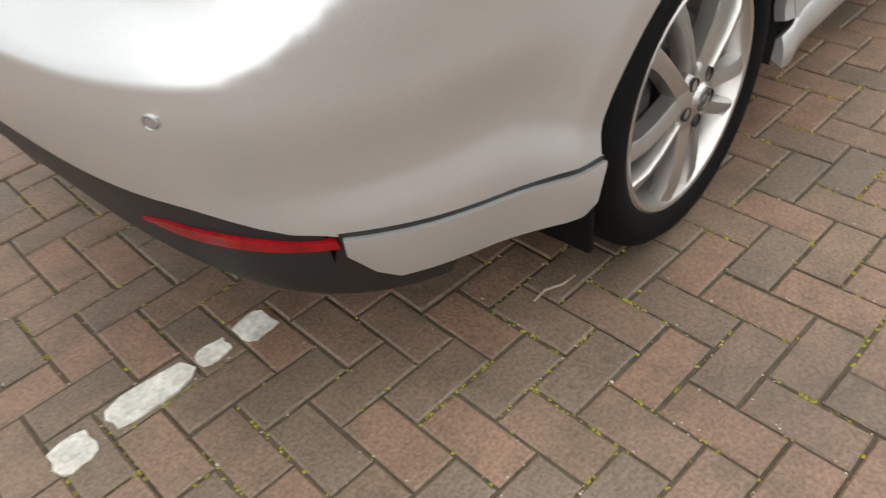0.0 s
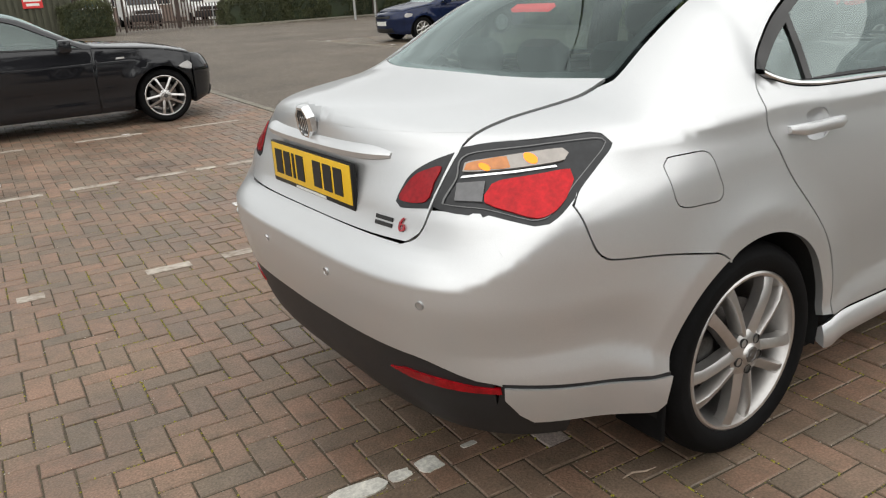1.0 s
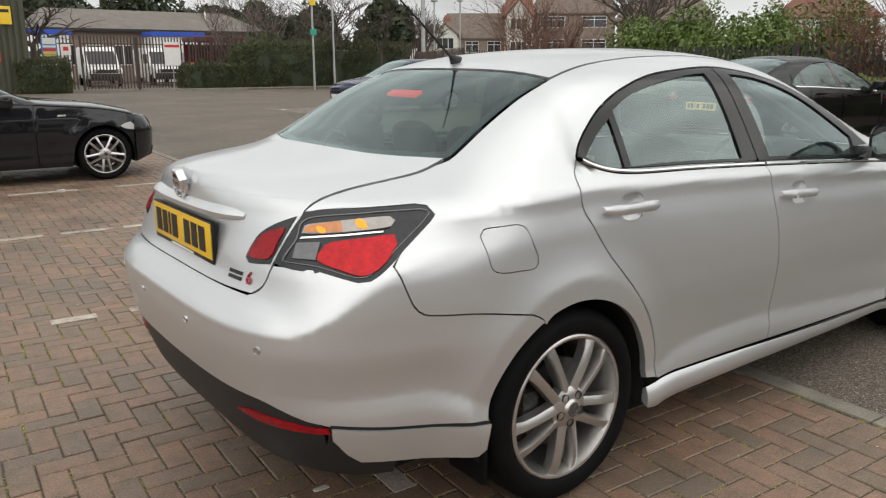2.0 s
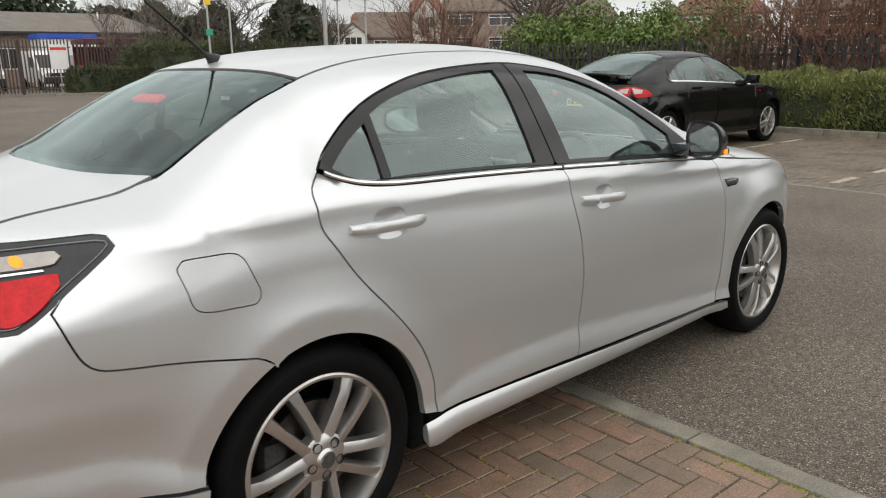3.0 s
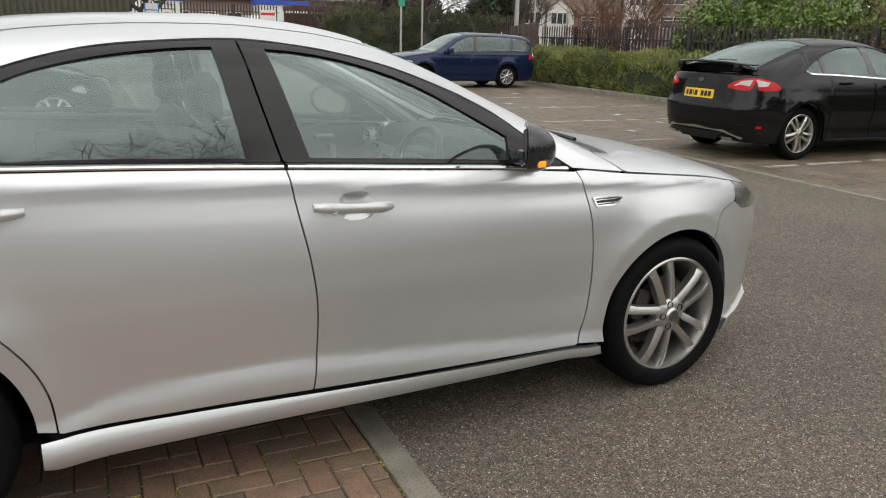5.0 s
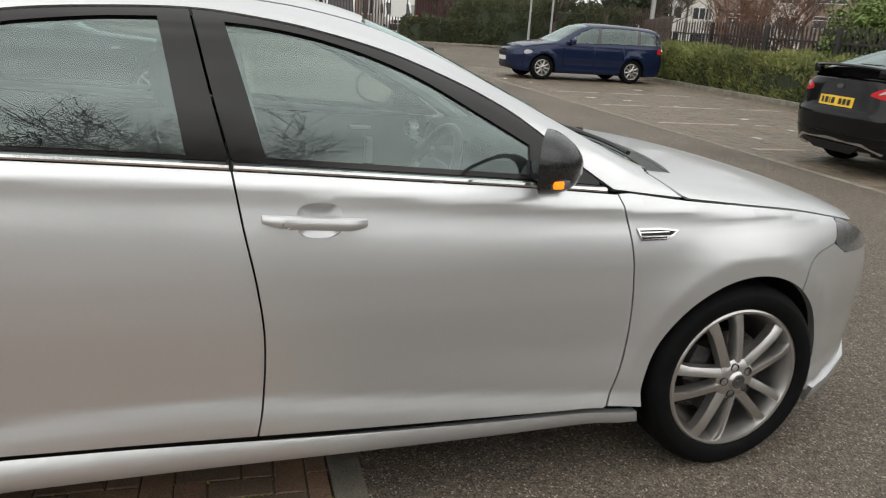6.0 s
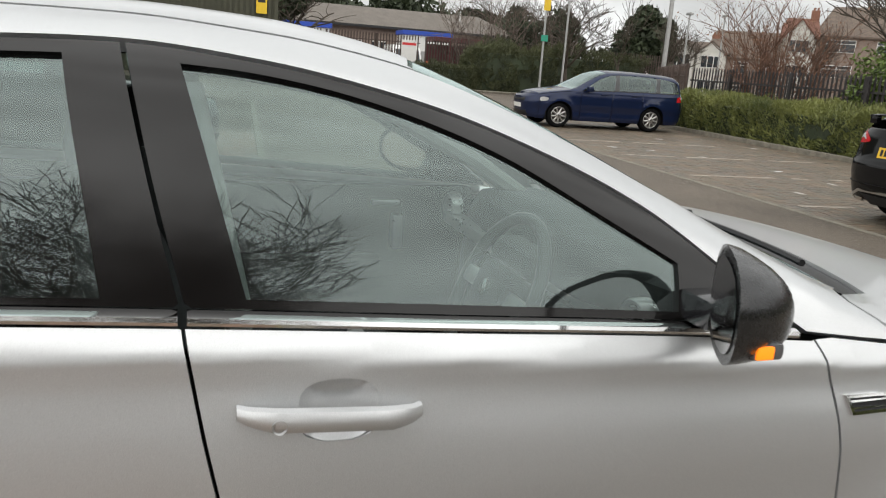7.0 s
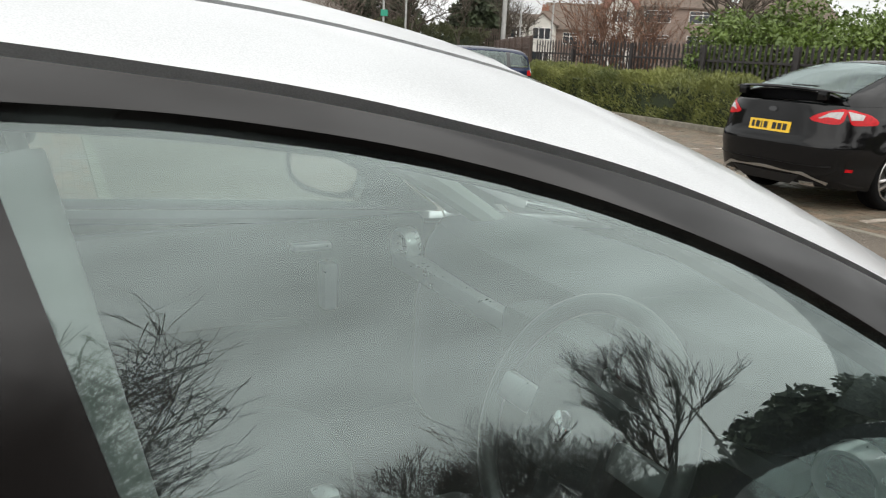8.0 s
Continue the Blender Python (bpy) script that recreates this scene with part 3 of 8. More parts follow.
# worn bay lines, in broken strokes
for v, runs, lo in ((4.53, [(-3.3, -2.9), (-2.5, -2.05), (-1.75, -1.42), (-1.22, -0.85), (-0.72, -0.30), (-0.22, -0.05), (0.05, 0.55), (0.72, 0.95)], 0.0),
                (2.03, [(-2.2, -1.95), (-1.75, -1.62), (-1.12, -0.88), (-0.70, -0.45), (0.1, 0.3)], 0.0),
                (7.0, [(-3.0, -2.5), (-2.2, -1.4), (-0.9, -0.2), (0.2, 0.9)], 0.0),
                (3.62, [(7.9, 8.4), (8.6, 9.5), (9.7, 10.4), (10.5, 11.2), (11.5, 12.2)], 0.003), (6.05, [(7.8, 8.6), (8.9, 10.1), (10.4, 11.6)], 0.003),
                (8.5, [(7.8, 9.3), (9.6, 9.9), (10.3, 10.55), (10.9, 11.2), (11.9, 12.5)], 0.003), (10.95, [(7.9, 9.0), (9.2, 10.6), (11, 12)], 0.003), (13.4, [(7.9, 9.1), (9.4, 10.2), (10.6, 11.4)], 0.003), (1.17, [(7.9, 8.5), (9, 9.8), (10.5, 11)], 0.003), (-1.3, [(7.9, 8.8), (9.3, 9.8)], 0.003)):
    for a, b in runs:
        slab("bay_line", (a, v - 0.045, lo - 0.004), (b, v + 0.045, lo + 0.0035), WHITE_WORN, "worn white bay line stroke painted on the paving", "", "line")


# ---- leaves and twigs ----
LEAF = surface("hedge_leaf", (0.19, 0.20, 0.055), 0.5, vary=0.4, scale=0.8, grain=30, tint=(0.065, 0.085, 0.024))
LEAF_OLIVE = surface("olive_shrub_leaf", (0.065, 0.072, 0.028), 0.6, vary=0.5, scale=0.6, grain=20, tint=(0.030, 0.034, 0.014))
TWIG_GREY = surface("grey_brown_twigs", (0.15, 0.115, 0.095), 0.9, vary=0.35, scale=3, grain=40)
DRY_LEAF = surface("dry_russet_leaf", (0.24, 0.125, 0.07), 0.8, vary=0.4, scale=3, grain=40, tint=(0.12, 0.065, 0.045))
LEAF_LIGHT = surface("laurel_leaf", (0.115, 0.165, 0.032), 0.45, vary=0.45, scale=1.0, grain=25, tint=(0.05, 0.08, 0.015))
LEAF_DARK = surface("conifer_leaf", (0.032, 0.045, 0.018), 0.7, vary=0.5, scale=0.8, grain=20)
BARK = surface("bare_bark", (0.075, 0.06, 0.045), 0.9, vary=0.35, scale=5, grain=60, bump=0.004)
TWIG_RED = surface("russet_twigs", (0.16, 0.085, 0.055), 0.85, vary=0.4, scale=4, grain=50)


def leaf_mesh(name, points, size, mat, parent=None, label="", seed=1, spray=False, thin=0.45):
    """Small folded leaves at points given with an outward way."""
    rnd = random.Random(seed)
    verts, faces = [], []
    for p, n in points:
        s = size * rnd.uniform(0.6, 1.4)
        d = Vector((rnd.gauss(0, 1), rnd.gauss(0, 1), rnd.gauss(0, 1))).normalized()
        d = (d + n * 0.7).normalized()
        a = d.orthogonal().normalized()
        a = (Matrix.Rotation(rnd.uniform(0, 6.28), 3, d) @ a)
        if spray:
            a = (n * 0.8 + Vector((rnd.gauss(0, 0.55), rnd.gauss(0, 0.55), 0.55 + rnd.gauss(0, 0.4)))).normalized()
            d = (d - a * d.dot(a)).normalized()
        b = d.cross(a)
        k = len(verts)
        verts += [p - a * s, p + b * s * thin + d * s * 0.1, p + a * s, p - b * s * thin + d * s * 0.1]
        faces += [(k, k + 1, k + 2), (k, k + 2, k + 3)]
    me = bpy.data.meshes.new(name)
    me.from_pydata([tuple(v) for v in verts], [], faces)
    me.materials.append(mat)
    ob = new(name, me)
    ob.parent = parent
    return tagged(ob, label)


def hedge(label, lo, hi, density, size, mat, seed, at=SITE, lump=0.14):
    h = thing("hedge", label, "hedge", at=at)
    rnd = random.Random(seed)
    dx, dy, dz = (b - a for a, b in zip(lo, hi))
    pts = []
    faces = [(0, dy * dz), (1, dy * dz), (2, dx * dy), (3, dx * dz), (4, dx * dz)]
    for f, area in faces:
        for _ in range(int(area * density)):
            u, w, k = rnd.random(), rnd.random(), rnd.random() ** 2 * 0.25
            if f == 0:
                p, n = Vector((lo[0] + k, lo[1] + u * dy, lo[2] + w * dz)), Vector((-1, 0, 0.3))
            elif f == 1:
                p, n = Vector((hi[0] - k, lo[1] + u * dy, lo[2] + w * dz)), Vector((1, 0, 0.3))
            elif f == 2:
                p, n = Vector((lo[0] + u * dx, lo[1] + w * dy, hi[2] - k)), Vector((0, 0, 1))
            elif f == 3:
                p, n = Vector((lo[0] + u * dx, lo[1] + k, lo[2] + w * dz)), Vector((0, -1, 0.3))
            else:
                p, n = Vector((lo[0] + u * dx, hi[1] - k, lo[2] + w * dz)), Vector((0, 1, 0.3))
            q = noise.noise(p * 1.1) * lump + noise.noise(p * 3.1) * lump * 0.6
            p += n.normalized() * (q - 0.03)
            if p.z > lo[2]:
                pts.append((p, n.normalized()))
    leaf_mesh("foliage", pts, size, mat, h, seed=seed, spray=True, thin=0.24)
    # solid dark box inside: its colour stands in for shade between the leaves
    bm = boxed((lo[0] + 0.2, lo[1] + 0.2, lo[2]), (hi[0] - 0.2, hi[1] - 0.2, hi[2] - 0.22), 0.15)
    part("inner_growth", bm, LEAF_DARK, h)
    return h


def bare_tree(label, at, height, seed, spread=0.55, trunk=0.16, levels=4, mat=None, forks=(3, 4), lean=0.0, name="bare_tree", start=0.28, fine_r=0.012):
    """A leafless tree: a trunk that forks into ever finer limbs and twigs."""
    t = thing(name, label, "tree", at=at)
    rnd = random.Random(seed)
    bm = bmesh.new()
    fine = bmesh.new()

    def grow(p, d, length, r, level):
        target = bm if level < 2 else fine
        pts, rad = [p], [r]
        n = 4 if level < 3 else 3
        for i in range(n):
            d = (d + Vector((rnd.gauss(0, 0.16), rnd.gauss(0, 0.16), rnd.gauss(0.05, 0.10)))).normalized()
            p = p + d * (length / n)
            pts.append(p)
            rad.append(max(fine_r, r * (1 - 0.55 * (i + 1) / n)))
        tube(target, pts, rad, 8 if level == 0 else (5 if level < 3 else 3), False)
        if level >= levels:
            return
        k = rnd.randint(*forks) + (1 if level >= 1 else 0)
        for i in range(k):
            at_i = rnd.uniform(0.3, 1.0) if level else rnd.uniform(0.55, 1.0)
            j = min(n - 1, int(at_i * n))
            base = pts[j].lerp(pts[j + 1], at_i * n - j)
            az = rnd.uniform(0, 6.283)
            side = Vector((math.cos(az), math.sin(az), rnd.uniform(-0.1, 0.5)))
            nd = (d * (1 - spread) + side.normalized() * spread).normalized()
            grow(base, nd, length * rnd.uniform(0.6, 0.9), rad[j] * rnd.uniform(0.55, 0.8), level + 1)

    grow(Vector((0, 0, -0.1)), Vector((lean, 0, 1)).normalized(), height * start, trunk, 0)
    part("trunk", bm, mat or BARK, t)
    tagged(part("twig_mass", fine, mat or BARK, t), kind="stuff")
    return t


def thicket(label, at, r, h, stems, mat, seed, leaves=0):
    """A leafless twiggy bush: stems from the ground, each with side twigs and finer twigs, and a few dry leaves."""
    t = thing("shrub", label, "shrub", at=at)
    rnd = random.Random(seed)
    bm = bmesh.new()
    tips = []

    def shoot(p, d, length, r0, level):
        pts = [p]
        for i in range(3):
            d = (d + Vector((rnd.gauss(0, 0.14), rnd.gauss(0, 0.14), rnd.gauss(0.03, 0.08)))).normalized()
            p = p + d * (length / 3)
            pts.append(p)
        tube(bm, pts, [r0, r0 * 0.8, r0 * 0.55, r0 * 0.35], 3, False)
        if level == 2:
            tips.append((pts[-1], d))
            return
        for i in range((7, 4)[level]):
            k = rnd.uniform(0.8, 3.0)
            j = min(2, int(k))
            side = Vector((rnd.gauss(0, 1), rnd.gauss(0, 1), rnd.gauss(0.3, 0.6))).normalized()
            shoot(pts[j].lerp(pts[j + 1], k - j), (d + side * 1.1).normalized(), length * rnd.uniform(0.25, 0.5), r0 * 0.5, level + 1)

    for i in range(stems):
        az, q = rnd.uniform(0, 6.283), rnd.random() ** 0.5
        base = Vector((math.cos(az) * q * r * 0.6, math.sin(az) * q * r * 0.6, -0.05))
        out = Vector((math.cos(az) * q * 0.55, math.sin(az) * q * 0.55, 1)).normalized()
        shoot(base, out, h * rnd.uniform(0.6, 1.0), 0.010 + 0.0045 * h, 0)
    tagged(part("twig_mass", bm, mat, t), kind="stuff")
    if leaves:
        pts = [(p + Vector((rnd.gauss(0, 0.08), rnd.gauss(0, 0.08), rnd.gauss(0, 0.08))), d) for p, d in (rnd.choice(tips) for _ in range(leaves))]
        leaf_mesh("dry_foliage", pts, 0.035, DRY_LEAF, t, seed=seed)
    return t


def leafy(label, at, size, count, leaf, mat, seed, name="shrub", trunk=0.08):
    """A shrub or small evergreen: a stem with limbs and clumps of leaves with gaps between them."""
    t = thing(name, label, "shrub" if name == "shrub" else "tree", at=at)
    rnd = random.Random(seed)
    bm = bmesh.new()
    pts = []
    sx, sy, sz = size
    tube(bm, [(0, 0, -0.1), (0.05, 0, sz * 0.35), (0, 0.04, sz * 0.75)], [trunk, trunk * 0.7, trunk * 0.2], 8)
    for i in range(count):
        az, el = rnd.uniform(0, 6.283), rnd.uniform(-0.2, 1.4)
        c = Vector((math.cos(az) * math.cos(el) * sx, math.sin(az) * math.cos(el) * sy, sz * (0.45 + 0.5 * math.sin(el)))) * rnd.uniform(0.6, 1.0)
        c.z = max(c.z, sz * 0.12)
        tube(bm, [(0, 0, sz * rnd.uniform(0.1, 0.5)), tuple(c * 0.55), tuple(c)], [trunk * 0.4, trunk * 0.22, trunk * 0.08], 5)
        rr = min(sx, sy, sz) * rnd.uniform(0.18, 0.36)
        for _ in range(int(70 * rnd.uniform(0.6, 1.3))):
            n = Vector((rnd.gauss(0, 1), rnd.gauss(0, 1), rnd.gauss(0.2, 1))).normalized()
            pts.append((c + n * rr * rnd.uniform(0.4, 1.0) ** 0.5, n))
    part("trunk", bm, BARK, t)
    leaf_mesh("crown", pts, leaf, mat, t, seed=seed + 1)
    return t


hedge("loose green hedge along the raised kerb", (KERB_FAR + 0.18, 2.0, 0.06), (KERB_FAR + 1.75, 20.3, 1.04), 1300, 0.050, LEAF, 3, lump=0.30)
hedge("loose green hedge along the raised kerb", (KERB_FAR + 0.18, -22, 0.06), (KERB_FAR + 1.75, 1.8, 1.20), 800, 0.055, LEAF, 4, lump=0.30)
hedge("tall uneven dark shrubbery beside the gate", (13.0, 38.4, 0.06), (23.0, 41.0, 2.3), 520, 0.085, LEAF_OLIVE, 5, lump=0.9)
hedge("low dark hedge beside the gate", (9.9, 38.2, 0.06), (13.2, 39.8, 1.3), 520, 0.08, LEAF_OLIVE, 8, lump=0.4)
hedge("low dark shrubbery beside the gate", (2.2, 38.3, 0.0), (4.6, 40.0, 1.5), 420, 0.08, LEAF_OLIVE, 6, lump=0.3)

# ---- palisade fences ----
FENCE = surface("dark_fence_steel", (0.035, 0.03, 0.03), 0.6, vary=0.3, scale=5, grain=60)
FENCE_BROWN = surface("brown_fence_steel", (0.075, 0.05, 0.04), 0.65, vary=0.3, scale=5, grain=60)


def pale_mesh(h, w, mat):
    bm = bmesh.new()
    prism(bm, [(-w / 2, 0), (w / 2, 0), (w / 2, h - 0.08), (0, h), (-w / 2, h - 0.08)], 0.012)
    me = bpy.data.meshes.new("pale")
    bm.to_mesh(me)
    bm.free()
    me.materials.append(mat)
    return me


def fence(label, a, b, h, pitch, mat, name="fence", w=0.065, sign=0):
    f = thing(name, label, "fence" if name == "fence" else "gate", at=Matrix.Translation((a[0], a[1], 0)) @ pose(0, 0, 0, 0, 0, math.degrees(math.atan2(b[1] - a[1], b[0] - a[0]))))
    length = math.hypot(b[0] - a[0], b[1] - a[1])
    me = pale_mesh(h, w, mat)
    for i in range(int(length / pitch) + 1):
        o = new("pale", me)
        o.location = (i * pitch, 0, 0.06)
        o.parent = f
    for z in (0.35, h - 0.35):
        part("rail", boxed((0, 0.014, z - 0.025), (length, 0.05, z + 0.025)), mat, f)
    for i in range(int(length / 2.75) + 1):
        part("post", boxed((i * 2.75 - 0.05, 0.05, 0), (i * 2.75 + 0.05, 0.12, h + 0.02)), mat, f)
    return f


def sp(u, v):
    p = SITE @ Vector((u, v, 0))
    return (p.x, p.y)


fence("dark steel palisade fence behind the hedge", sp(15.6, -22), sp(15.6, 21.5), 1.76, 0.155, FENCE)
fence("brown steel palisade fence beyond the car park", sp(15.6, 21.7), sp(23, 37), 1.9, 0.16, FENCE_BROWN)
fence("brown steel palisade gate, closed", (8.2, 41.0), (13.45, 41.0), 2.7, 0.165, FENCE_BROWN, "gate", 0.07)
fence("brown steel palisade fence beside the gate", (5.4, 41.0), (7.9, 41.0), 2.7, 0.165, FENCE_BROWN, w=0.07)
fence("brown steel palisade fence behind the end hedge", (13.9, 41.3), (30, 41.0), 2.7, 0.165, FENCE_BROWN, w=0.07)
# ---- wheels ----
NUT_DARK = surface("dark_wheel_nut", (0.025, 0.024, 0.023), 0.5, metal=0.5, vary=0.2)
CAP_GREY = surface("grey_cap", (0.13, 0.128, 0.125), 0.3, metal=0.7, vary=0.15)


def make_wheel(parent, at, tyre_r=0.327, rim_r=0.238, width=0.215, spokes=5, twin=1.0, spoke_w=0.034, rim_mat=None, base_turn=180):
    """A wheel on its hub: its outer face looks to -y."""
    rim_mat = rim_mat or ALLOY
    hub = part("wheel", boxed((-0.045, 0.0, -0.045), (0.045, 0.16, 0.045), 0.01), ALLOY_DARK, parent, at=at)
    w = width / 2
    bm = bmesh.new()
    r0, r1 = rim_r + 0.004, tyre_r
    lathe(bm, [(r0, -w * 0.86), (r0 + 0.008, -w * 0.97), (r0 + (r1 - r0) * 0.35, -w * 1.05), (r0 + (r1 - r0) * 0.62, -w * 1.04), (r0 + (r1 - r0) * 0.66, -w * 1.03), (r1 - 0.022, -w * 0.97),
               (r1 - 0.008, -w * 0.86), (r1 - 0.001, -w * 0.68), (r1, -w * 0.4), (r1 - 0.006, -w * 0.38), (r1 - 0.006, -w * 0.32), (r1, -w * 0.30), (r1, -w * 0.05), (r1 - 0.006, -w * 0.03), (r1 - 0.006, w * 0.03),
               (r1, w * 0.05), (r1, w * 0.6), (r1 - 0.012, w * 0.9), (r0 + 0.02, w), (r0, w * 0.86)], 72)
    tyre = part("tyre", bm, RUBBER, hub, at=pose(0, 0.095, 0))
    # rim: lip, barrel and back
    bm = bmesh.new()
    lathe(bm, [(rim_r + 0.006, -0.092), (rim_r + 0.008, -0.099), (rim_r + 0.002, -0.103), (rim_r - 0.006, -0.101), (rim_r - 0.009, -0.092), (rim_r - 0.022, -0.066), (rim_r - 0.034, 0.0), (rim_r - 0.036, 0.10)], 72)
    part("rim", bm, rim_mat, hub, at=pose(0, 0.095, 0))
    # spokes in pairs, thick at the hub, dished towards the rim
    radii = (0.036, 0.085, 0.135, 0.185, rim_r - 0.006)
    turns = (base_turn + 360 / spokes * i for i in range(spokes))
    for turn in turns:
        for s in ((-1, 1) if twin else (0,)):
            bm = bmesh.new()
            rows = []
            for k, r in enumerate(radii):
                t = k / 4
                off = s * twin * (0.021 + 0.029 * t)
                wd = spoke_w * (1.05, 1.0, 0.96, 1.0, 1.35)[k]
                y = (-0.012, -0.014, -0.016, -0.014, -0.002)[k]
                rows.append([bm.verts.new((off + wd * q, y + dy, r)) for q, dy in
                             ((-0.5, 0.044), (-0.48, 0.011), (-0.14 - 0.22 * s, 0.0), (0.14 - 0.22 * s, 0.0), (0.48, 0.011), (0.5, 0.044))])
            for a, b in zip(rows, rows[1:]):
                for q in range(6):
                    bm.faces.new((a[q], a[(q + 1) % 6], b[(q + 1) % 6], b[q]))
            bm.faces.new(rows[0])
            bm.faces.new(rows[-1][::-1])
            bmesh.ops.recalc_face_normals(bm, faces=bm.faces)
            part("spoke", bm, rim_mat, hub, at=pose(0, 0, 0, 0, turn, 0))
    bm = bmesh.new()
    lathe(bm, [(0.0005, -0.026), (0.026, -0.026), (0.030, -0.022), (0.033, -0.018), (0.060, -0.014), (0.072, -0.004), (0.074, 0.03)], 40)
    part("hub_face", bm, rim_mat, hub)
    for i in range(5):
        a = 2 * math.pi * i / 5 + radians(base_turn)
        bm = bmesh.new()
        lathe(bm, [(0.0125, -0.0185), (0.0125, -0.006), (0.0005, -0.004)], 14)
        lathe(bm, [(0.0150, -0.012), (0.0140, -0.0195), (0.0125, -0.0185)], 14)
        part("wheel_nut", bm, NUT_DARK, hub, at=pose(0.049 * math.sin(a), 0, 0.049 * math.cos(a)))
    bm = bmesh.new()
    lathe(bm, [(0.0005, -0.0295), (0.010, -0.0295), (0.011, -0.0275), (0.017, -0.0275), (0.018, -0.0295), (0.024, -0.029), (0.026, -0.026)], 8)
    part("centre_cap", bm, CAP_GREY, hub, "octagonal badge cap")
    bm = bmesh.new()
    lathe(bm, [(0.06, 0.055), (0.15, 0.055), (0.152, 0.062), (0.15, 0.075), (0.06, 0.075)], 48)
    part("brake_disc", bm, DISC, hub)
    part("brake_caliper", boxed((-0.165, 0.035, -0.06), (-0.095, 0.11, 0.07), 0.012), ALLOY_DARK, hub)
    return hub


def arc(cx, cz, r, a0, a1, n=28):
    return [(cx + r * math.cos(radians(a0 + (a1 - a0) * i / n)), cz + r * math.sin(radians(a0 + (a1 - a0) * i / n))) for i in range(n + 1)]


# ---- the silver saloon ----
CAR_Y = -0.02
car = thing("saloon_car", "silver four-door saloon car parked across the kerb line", "car", at=pose(0, CAR_Y, 0))
S = SALOON
GAP = 0.0027

B_SEAM = [(1.102, 1.026), (1.128, 0.88), (1.160, 0.725), (1.178, 0.582), (1.176, 0.415), (1.16, 0.302)]
R_EDGE = [(0.092, 1.112), (0.04, 1.062), (0.04, 0.98), (0.08, 0.912), (0.15, 0.81), (0.27, 0.672), (0.36, 0.55), (0.405, 0.44), (0.417, 0.328)]
F_EDGE = [(2.197, 0.951), (2.228, 0.85), (2.25, 0.73), (2.263, 0.58), (2.258, 0.44), (2.222, 0.281)]
BELT = [(0.092, 1.112), (0.14, 1.09), (0.216, 1.07), (0.346, 1.056), (0.63, 1.045), (1.102, 1.022), (1.55, 0.995), (1.92, 0.973), (2.197, 0.953)]
DLO = [(0.092, 1.118), (0.144, 1.168), (0.26, 1.252), (0.40, 1.314), (0.594, 1.362), (0.795, 1.383), (1.02, 1.392), (1.20, 1.377), (1.35, 1.353), (1.54, 1.307), (1.735, 1.236), (1.873, 1.172), (1.96, 1.118), (2.07, 1.038), (2.19, 0.957)]
belt_at, dlo_at = curve(*BELT), curve(*DLO)
waist_at = lambda x: min(belt_at(x), S.belt(x) - 0.0006) if x > 0.14 else belt_at(x)
sill_at = curve((0.40, 0.324), (0.84, 0.312), (1.16, 0.301), (1.48, 0.292), (2.3, 0.272))
seam_y = curve((-0.40, 0.60), (-0.29, 0.59), (-0.147, 0.566), (0.0, 0.552), (0.2, 0.535), (0.35, 0.514), (0.56, 0.492), (0.8, 0.478), (1.04, 0.480), (1.17, 0.492), (1.36, 0.505), (1.55, 0.52), (2.06, 0.605), (2.39, 0.655))
xs = lambda a, b, n: [a + (b - a) * i / n for i in range(n + 1)]

# door skins below the waist, one seam apart
rear_skin = smooth_line([(x, waist_at(x)) for x in xs(0.092, 1.10, 14)]) + smooth_line(B_SEAM)[1:] + smooth_line([(x, sill_at(x)) for x in xs(1.15, 0.43, 8)]) + smooth_line(R_EDGE)[::-1][:-1]
front_skin = smooth_line([(x, waist_at(x)) for x in xs(1.105, 2.19, 14)]) + smooth_line(F_EDGE) + smooth_line([(x, sill_at(x)) for x in xs(2.21, 1.17, 10)]) + smooth_line(B_SEAM)[::-1][:-1]
LAMP = [(-0.472, 1.006), (-0.478, 1.024), (-0.50, 1.028), (-0.63, 1.022), (S.end_x(0.560, 1.004), 1.004), (S.end_x(0.560, 0.95), 0.95), (S.end_x(0.560, 0.886), 0.886), (-0.79, 0.876), (-0.75, 0.862), (-0.728, 0.855), (-0.70, 0.858), (-0.676, 0.870), (-0.605, 0.914), (-0.53, 0.962)]
BUMPER_SEAM = [(-0.633, 0.888), (-0.612, 0.82), (-0.592, 0.775), (-0.565, 0.752), (-0.52, 0.742), (-0.405, 0.726), (-0.25, 0.698), (-0.198, 0.687), (-0.165, 0.668), (-0.146, 0.652)]
ARCH = 0.365
FLAP = [(-0.362, 0.94), (-0.345, 0.956), (-0.285, 0.958), (-0.222, 0.956), (-0.195, 0.938), (-0.176, 0.89), (-0.162, 0.85), (-0.178, 0.822), (-0.24, 0.822), (-0.30, 0.826), (-0.338, 0.842), (-0.352, 0.89)]
flap_line = smooth_line(FLAP, True, 0.012)

